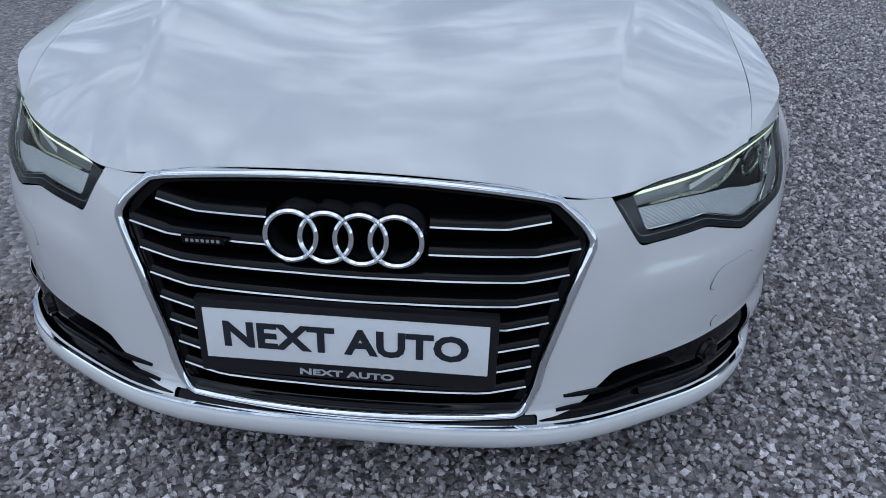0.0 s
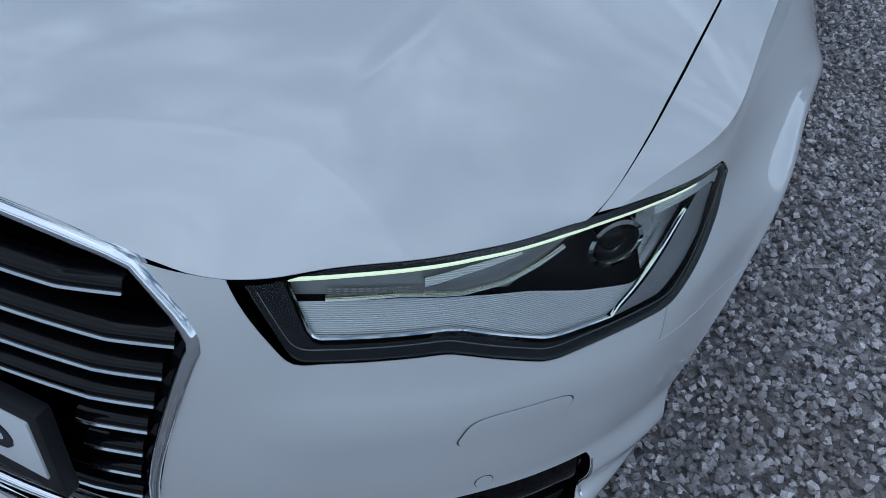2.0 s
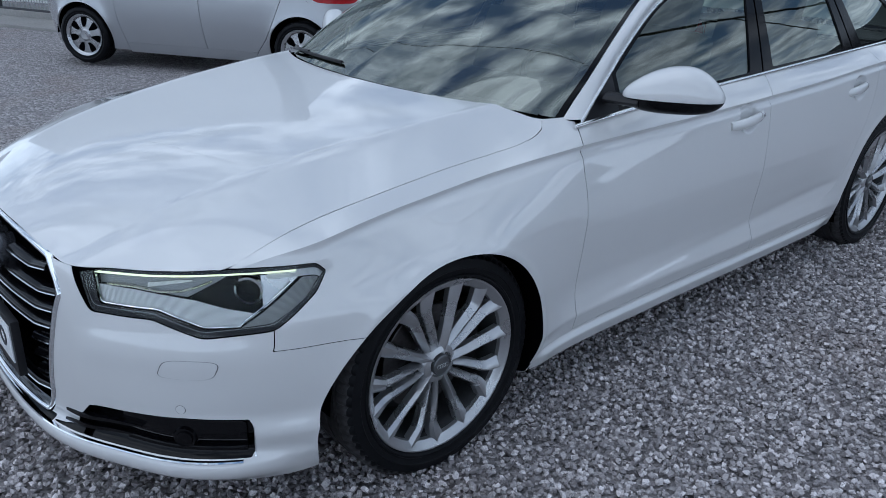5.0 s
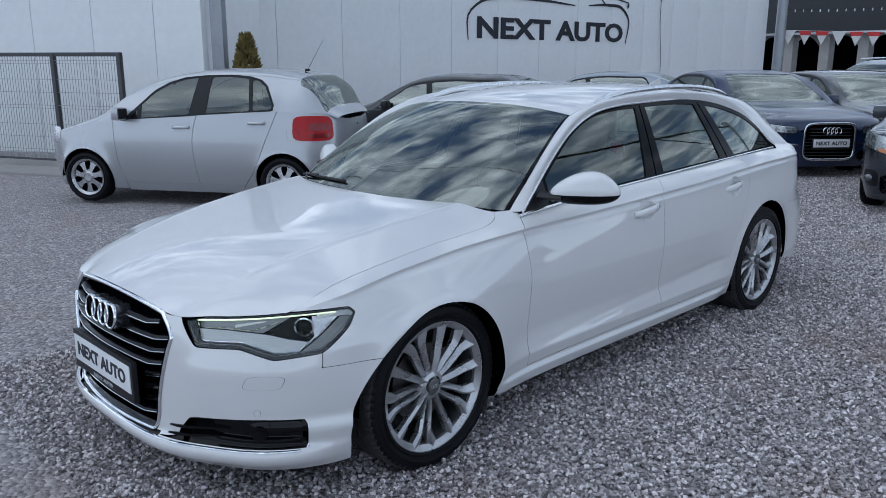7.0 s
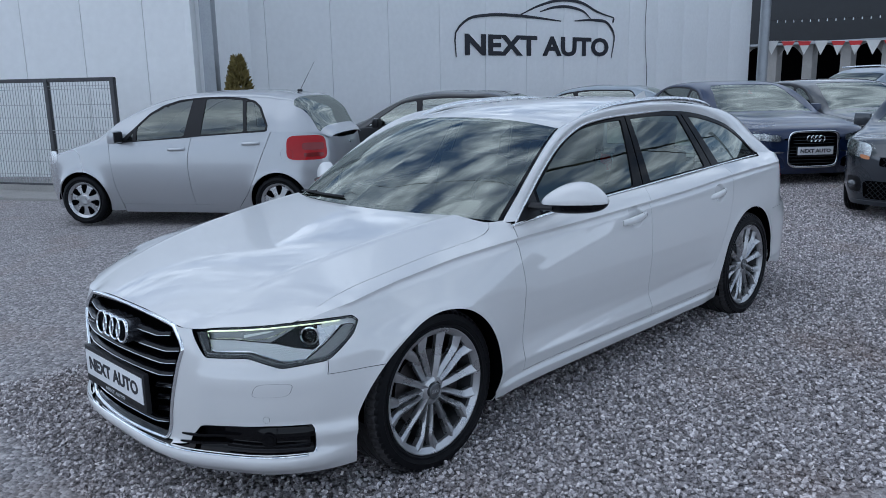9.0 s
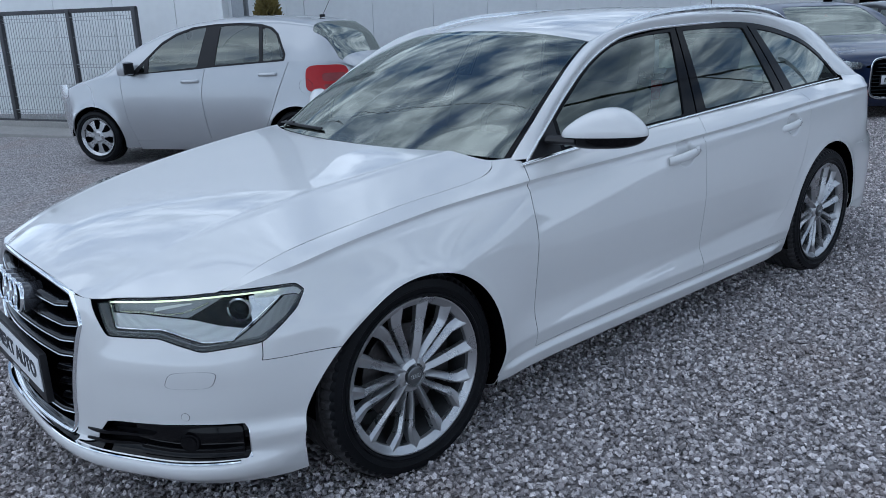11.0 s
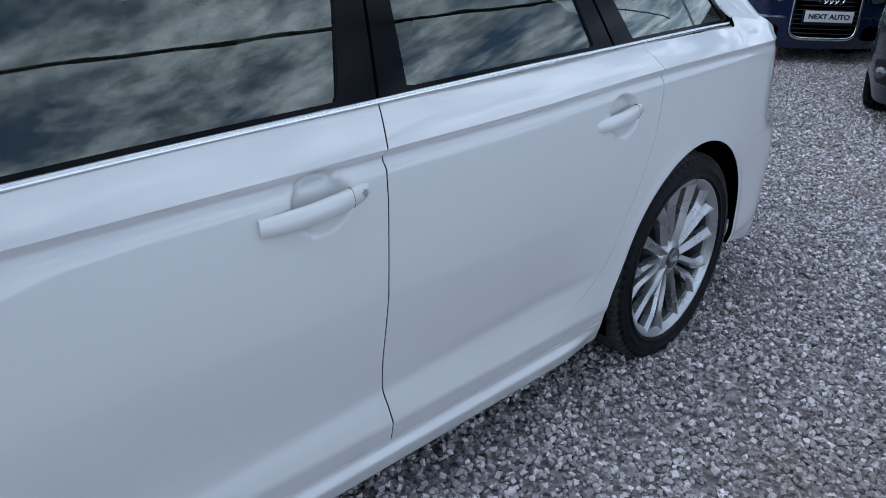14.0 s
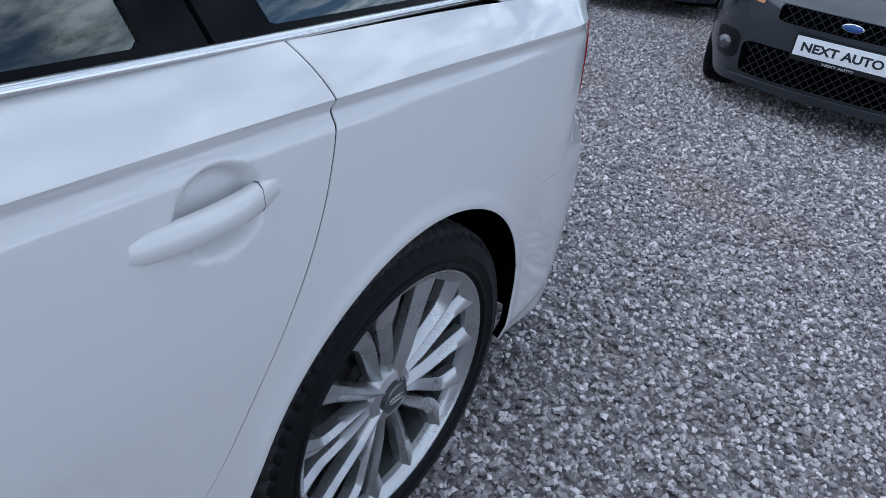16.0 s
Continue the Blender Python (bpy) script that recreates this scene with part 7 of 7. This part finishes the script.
def dealer_plate(car, y, z, tilt=0.0, turn=0.0, word=True):
    holder = part("plate_holder", box(bmesh.new(), (0.54, 0.02, 0.145), (0, y, z - 0.012), 0.005), BLACK_PLASTIC, car)
    part("plate", box(bmesh.new(), (0.515, 0.006, 0.108), (0, y - turn * 0.012, z), 0.0015), PLATE_WHITE, holder)
    m = Matrix.Translation((0, y - turn * 0.016, z)) @ Matrix.Rotation(0 if turn > 0 else math.pi, 4, "Z") @ Matrix.Rotation(radians(90), 4, "X")
    lettering("plate_letters", "NEXT AUTO", 0.052, 0.44, INK, holder, m, 0.035)
    return holder


def rings(car, y, z, size, mat=CHROME):
    for k in range(4):
        v, f = lathe([(0.0415, 0.000), (0.0465, 0.008), (0.0515, 0.000), (0.0465, -0.006), (0.0415, 0.0)], 30)
        bm = bmesh.new()
        m = Matrix.Translation(((-0.0905 + 0.0605 * k) * size, y, z)) @ Matrix.Rotation(radians(-90), 4, "Z") @ Matrix.Scale(size, 4)
        vs = [bm.verts.new(m @ Vector(p)) for p in v]
        for face in f:
            bm.faces.new([vs[i] for i in face])
        bmesh.ops.recalc_face_normals(bm, faces=bm.faces)
        part("badge_ring", bm, mat, car)


def hatch_nose(car, patch, skin, L):
    """The small silver hatchback: mostly its flank and its tail show."""
    patch("headlight", 0.42, 0.80, 0.66, 0.82, REFLECTOR, slant=0.06)
    patch("grille", 0.0, 0.34, 0.52, 0.60, BLACK_PLASTIC)
    patch("lower_grille", 0.0, 0.45, 0.24, 0.38, BLACK_PLASTIC)
    for lamp in patch("tail_light", 0.645, 0.828, 0.765, 1.035, RED_LENS, 0.010, rear=True, slant=0.0, round_=0.42):
        tagged(lamp, "red tail light")
    patch("reversing_lamp", 0.68, 0.80, 0.800, 0.845, REFLECTOR_RED, 0.014, rear=True, round_=0.4, thick=0.004)
    patch("lamp_reflector", 0.67, 0.805, 0.875, 0.955, REFLECTOR_RED, 0.014, rear=True, round_=0.4, thick=0.004)
    patch("tail_plate", 0.0, 0.26, 0.62, 0.73, PLATE_WHITE, 0.004, rear=True)
    part("rear_wiper", box(bmesh.new(), (0.42, 0.02, 0.022), (0.06, L - 0.14, 1.02), 0.006, Matrix.Rotation(radians(12), 4, "Y")), BLACK_PLASTIC, car)
    t = np.linspace(0, 1, 10)
    swept("aerial", np.stack([0 * t, L - 0.62 + 0.20 * t, 1.52 + 0.34 * t], -1), round_profile(0.006, 0.006, 6), (1, 0, 0), BLACK_PLASTIC, car, scale=1 - 0.5 * t)
    part("aerial_foot", box(bmesh.new(), (0.03, 0.06, 0.03), (0, L - 0.62, 1.52), 0.01), BLACK_PLASTIC, car)
    for side in (1, -1):
        lathed_m = Matrix.Translation((side * 0.828, L - 0.505, 0.83))
        bm = bmesh.new()
        bmesh.ops.create_cone(bm, cap_ends=False, segments=40, radius1=0.075, radius2=0.075, depth=0.004, matrix=lathed_m @ Matrix.Rotation(radians(90), 4, "Y"))
        part("filler_flap", bm, BLACK_PLASTIC, car)
    bm = bmesh.new()
    bmesh.ops.create_uvsphere(bm, u_segments=20, v_segments=10, radius=0.045, matrix=Matrix.Translation((0, L - 0.03, 0.90)) @ Matrix.Diagonal((1, 0.25, 0.75, 1)))
    part("tail_badge", bm, CHROME, car)


def saloon_nose(car, patch, skin, L):
    g = patch("grille", 0.0, 0.36, 0.28, 0.76, SHADE_BLACK, 0.006, round_=0.28)
    loop = [(0.36 * np.sign(np.cos(a)) * abs(np.cos(a)) ** 0.32, 0.52 + 0.245 * np.sign(np.sin(a)) * abs(np.sin(a)) ** 0.32) for a in np.linspace(0, 2 * np.pi, 60, endpoint=False)]
    swept("grille_frame", [(x, -0.012 + 0.18 * x * x, z) for x, z in loop], round_profile(0.030, 0.016, 8), (0, -1, 0), CHROME, car, closed=True)
    for k in range(9):
        z = 0.33 + 0.045 * k
        swept("grille_bar", [(x, -0.006 + 0.18 * x * x, z) for x in np.linspace(-0.34, 0.34, 12)], round_profile(0.008, 0.010, 6), (0, 0, 1), SLATE_PAINT, car)
    rings(car, -0.03, 0.665, 0.95)
    dealer_plate(car, -0.03, 0.50, turn=1)
    for lamp in patch("headlight", 0.44, 0.86, 0.60, 0.74, LENS, 0.010, slant=0.03):
        tagged(lamp, "clear headlight")
    patch("headlight_bowl", 0.47, 0.80, 0.625, 0.715, REFLECTOR, 0.003, slant=0.03, thick=0)
    patch("lower_intake", 0.46, 0.82, 0.26, 0.40, SHADE_BLACK, 0.003)
    patch("bumper_strip", 0.42, 0.88, 0.47, 0.49, CHROME, 0.006)


def kidney_nose(car, patch, skin, L):
    for sd in (1, -1):
        loop = [(sd * 0.17 + 0.13 * np.sign(np.cos(a)) * abs(np.cos(a)) ** 0.4, 0.62 + 0.085 * np.sign(np.sin(a)) * abs(np.sin(a)) ** 0.4) for a in np.linspace(0, 2 * np.pi, 40, endpoint=False)]
        swept("kidney_frame", [(x, -0.01 + 0.15 * x * x, z) for x, z in loop], round_profile(0.024, 0.02, 8), (0, -1, 0), CHROME, car, closed=True)
    patch("grille", 0.04, 0.30, 0.54, 0.70, SHADE_BLACK, 0.004, round_=0.4)
    patch("headlight", 0.42, 0.86, 0.60, 0.74, LENS, 0.010, slant=0.02)
    patch("headlight_bowl", 0.43, 0.85, 0.61, 0.73, REFLECTOR, 0.003, slant=0.02, thick=0)
    patch("lower_intake", 0.0, 0.60, 0.24, 0.42, SHADE_BLACK, 0.004)
    dealer_plate(car, -0.02, 0.46, turn=1)


def city_nose(car, patch, skin, L):
    """The dark hatchback that stands nose on: mesh grilles, fog lamps, oval badge."""
    patch("upper_grille", 0.0, 0.40, 0.585, 0.685, SHADE_BLACK, 0.004, round_=0.3)
    patch("lower_grille", 0.0, 0.56, 0.235, 0.43, SHADE_BLACK, 0.003, round_=0.25)
    for z0, z1, w in ((0.590, 0.680, 0.385), (0.245, 0.425, 0.54)):
        for d in (1, -1):
            for k in range(-14, 15):
                x0 = k * 0.055
                pts = [(x0 + d * (z - (z0 + z1) / 2), z) for z in np.linspace(z0, z1, 5)]
                pts = [(x, z) for x, z in pts if abs(x) < w]
                if len(pts) > 1:
                    swept("mesh_wire", [(x, -0.010 + 0.03 * (abs(x) / 0.38) ** 1.8, z) for x, z in pts], round_profile(0.006, 0.006, 5), (0, -1, 0), BLACK_PLASTIC, car)
    swept("grille_trim", [(x, -0.012 + 0.03 * (abs(x) / 0.38) ** 1.8, 0.688) for x in np.linspace(-0.40, 0.40, 20)], round_profile(0.012, 0.012, 6), (0, 0, 1), SLATE_PAINT, car)
    bm = bmesh.new()
    bmesh.ops.create_uvsphere(bm, u_segments=28, v_segments=12, radius=0.06, matrix=Matrix.Translation((0, -0.015, 0.640)) @ Matrix.Diagonal((1, 0.2, 0.42, 1)))
    badge = part("oval_badge", bm, CHROME, car, "chrome oval badge")
    bm = bmesh.new()
    bmesh.ops.create_uvsphere(bm, u_segments=28, v_segments=12, radius=0.054, matrix=Matrix.Translation((0, -0.020, 0.640)) @ Matrix.Diagonal((1, 0.2, 0.38, 1)))
    part("badge_field", bm, material("badge_blue", (0.02, 0.07, 0.25), 0.3, 0, 0.5), badge)
    dealer_plate(car, -0.025, 0.490, turn=1)
    lettering("holder_letters", "NEXT AUTO", 0.014, 0.17, GREY_INK, car, Matrix.Translation((0, -0.036, 0.418)) @ Matrix.Rotation(radians(90), 4, "X"), 0.03)
    for lamp in patch("headlight", 0.46, 0.79, 0.635, 0.845, LENS, 0.006, slant=0.05, round_=0.5):
        tagged(lamp, "clear almond headlight")
    patch("headlight_bowl", 0.49, 0.775, 0.66, 0.82, REFLECTOR, 0.003, slant=0.05, round_=0.5, thick=0)
    patch("turn_lamp", 0.50, 0.60, 0.65, 0.69, AMBER, 0.007, slant=0.02, round_=0.6, thick=0)
    patch("fog_surround", 0.585, 0.745, 0.30, 0.47, BLACK_PLASTIC, 0.006, round_=0.5)
    for sd in (1, -1):
        p = skin(np.array(0.66), np.array(0.39))
        bm = bmesh.new()
        bmesh.ops.create_uvsphere(bm, u_segments=20, v_segments=10, radius=0.042, matrix=Matrix.Translation((sd * 0.66, 0.082, 0.39)) @ Matrix.Diagonal((1, 0.5, 1, 1)))
        part("fog_lamp", bm, CAP_GREY, car, "round fog lamp")
    patch("bumper_lip", 0.0, 0.74, 0.17, 0.215, SLATE_PAINT, 0.016, round_=0.3)


def suv_tail(car, patch, skin, L):
    patch("tail_light", 0.50, 0.86, 0.86, 1.0, RED_LENS, 0.008, rear=True)
    dealer_plate(car, L + 0.02, 0.80, turn=-1)
    for sd in (1, -1):
        y = np.linspace(1.6, 3.9, 20)
        swept("roof_rail", np.stack([sd * 0.60 + 0 * y, y, 1.655 + 0.03 * np.sin((y - 1.6) / 2.3 * np.pi)], -1), round_profile(0.03, 0.03, 8), (0, 0, 1), SATIN, car)
    rings(car, L + 0.005, 0.97, 0.8)


def plain_tail(car, patch, skin, L):
    patch("tail_light", 0.56, 0.82, 0.72, 0.92, RED_LENS, 0.008, rear=True)
    patch("headlight", 0.45, 0.80, 0.60, 0.74, REFLECTOR, 0.006)


hatch_shut = [spline(*zip(*p)) for p in ([(0.17, 1.165), (0.26, 1.15), (0.45, 1.10), (0.70, 1.065), (0.90, 1.05), (1.1, 1.05)], [(0.17, 2.09), (0.25, 2.085), (0.5, 2.055), (0.76, 2.041), (0.92, 2.065), (1.1, 2.12)], [(0.17, 2.60), (0.25, 2.648), (0.40, 2.76), (0.55, 2.835), (0.72, 2.905), (0.95, 3.0), (1.1, 3.06)])]
parked_car("hatchback", "small silver five-door hatchback on gravel before the wall", SILVER_PAINT, (-7.553, 2.764, ground_z(-6.2) + 0.01), -56.4, 3.75, 1.69, 1.53, 2.46, 0.66,
           [(0, 0.58), (0.06, 0.69), (0.2, 0.81), (0.4, 0.895), (0.6, 0.955), (0.8, 1.03), (1.0, 1.14), (1.25, 1.285), (1.57, 1.43), (2.03, 1.52), (2.6, 1.545), (3.1, 1.505), (3.33, 1.45), (3.46, 1.34), (3.62, 1.11), (3.75, 0.99)],
           [(0, 0.56), (0.06, 0.65), (0.2, 0.745), (0.5, 0.855), (0.8, 0.925), (1.1, 0.955), (2.0, 1.015), (3.0, 1.075), (3.4, 1.07), (3.62, 1.04), (3.75, 0.965)],
           dict(foot=0.80, head=1.66, pillar=2.07, rear=2.96, last=3.12, rear_head=3.30, rear_foot=3.60, rear_wide=0.80, shut=hatch_shut,
                panes=[[(1.27, 0.985), (1.36, 1.095), (1.36, 0.985)], [(1.40, 0.985), (1.40, 1.14), (1.55, 1.275), (1.72, 1.365), (1.92, 1.425), (2.085, 1.445), (2.00, 1.032)], [(2.20, 1.050), (2.245, 1.450), (2.50, 1.455), (2.70, 1.435), (2.735, 1.078)], [(2.765, 1.080), (2.735, 1.432), (2.83, 1.405), (2.90, 1.35), (2.995, 1.15), (2.985, 1.098)]],
                frame=[(1.18, 0.97), (1.36, 1.125), (1.55, 1.295), (1.72, 1.385), (1.92, 1.443), (2.20, 1.468), (2.50, 1.473), (2.72, 1.455), (2.85, 1.42), (2.925, 1.355), (3.015, 1.15), (3.005, 1.082), (2.2, 1.034), (2.0, 1.016), (1.4, 0.968)]), hatch_nose, HATCH_WINDOW, 0.292, clad=True)
saloon_top = [(0, 0.66), (0.08, 0.75), (0.4, 0.86), (1.0, 0.95), (1.35, 0.985), (1.7, 1.14), (2.15, 1.36), (2.5, 1.43), (3.0, 1.445), (3.5, 1.40), (4.0, 1.22), (4.35, 1.07), (4.7, 1.05), (5.05, 0.98)]
saloon_belt = [(0, 0.62), (0.08, 0.70), (0.4, 0.78), (1.0, 0.86), (1.5, 0.91), (2.5, 0.945), (3.8, 0.98), (4.4, 0.99), (5.05, 0.93)]
saloon_cuts = dict(foot=1.38, head=2.25, pillar=2.48, rear=3.45, last=4.05, rear_head=3.55, rear_foot=4.25, rake=1.6, rake_rear=1.2)
parked_car("saloon", "dark navy saloon with chrome-framed grille", NAVY_PAINT, (-0.98, 10.25, 0), 50, 5.06, 1.89, 1.45, 2.95, 0.95, saloon_top, saloon_belt, saloon_cuts, saloon_nose, WINDOW, 0.34)
parked_car("saloon", "black saloon with two small chrome kidney grilles", BLACK_PAINT, (0.10, 11.9, 0), 50, 5.03, 1.90, 1.49, 2.99, 0.90, saloon_top, saloon_belt, saloon_cuts, kidney_nose, WINDOW, 0.34)
hatch_top = [(0, 0.62), (0.1, 0.76), (0.5, 0.90), (1.0, 1.0), (1.35, 1.15), (1.8, 1.38), (2.2, 1.455), (2.8, 1.46), (3.3, 1.42), (3.65, 1.26), (3.82, 1.02), (3.92, 0.88)]
hatch_belt = [(0, 0.60), (0.1, 0.72), (0.5, 0.82), (1.0, 0.90), (2.0, 0.94), (3.2, 0.99), (3.6, 0.98), (3.92, 0.82)]
hatch_cuts = dict(foot=1.05, head=1.95, pillar=2.12, rear=3.0, last=3.35, rear_head=3.4, rear_foot=3.76, rake=1.6, rake_rear=0.5)
parked_car("hatchback", "dark slate-grey hatchback with mesh grille standing nose-on", SLATE_PAINT, (0.93, 7.84, 0), 4, 3.92, 1.68, 1.46, 2.49, 0.78, hatch_top, hatch_belt, hatch_cuts, city_nose, WINDOW, 0.30)
parked_car("hatchback", "black hatchback seen over the estate car's bonnet", BLACK_PAINT, (-7.9, 6.9, ground_z(-7)), -62, 4.2, 1.74, 1.48, 2.55, 0.85, hatch_top, hatch_belt, hatch_cuts, plain_tail, WINDOW, 0.31)
parked_car("hatchback", "steel-blue hatchback parked along the wall", STEEL_PAINT, (-8.2, 11.6, ground_z(-7)), -68, 4.3, 1.76, 1.47, 2.6, 0.86, hatch_top, hatch_belt, hatch_cuts, plain_tail, WINDOW, 0.31)
suv_top = [(0, 0.80), (0.1, 0.92), (0.6, 1.05), (1.1, 1.12), (1.5, 1.33), (1.95, 1.58), (2.4, 1.65), (3.3, 1.64), (3.9, 1.58), (4.25, 1.35), (4.5, 1.05), (4.63, 0.95)]
suv_belt = [(0, 0.74), (0.1, 0.85), (0.6, 0.96), (1.2, 1.03), (2.5, 1.08), (3.9, 1.12), (4.3, 1.08), (4.63, 0.90)]
suv_cuts = dict(foot=1.15, head=2.1, pillar=2.35, rear=3.3, last=3.95, rear_head=4.0, rear_foot=4.45, rake=1.5, rake_rear=0.7)
parked_car("suv", "silver-grey sport utility car with red tail lamps", STEEL_PAINT, (-1.0, 21.6, 0), 152, 4.63, 1.88, 1.66, 2.81, 0.9, suv_top, suv_belt, suv_cuts, suv_tail, DARK_WINDOW, 0.36)
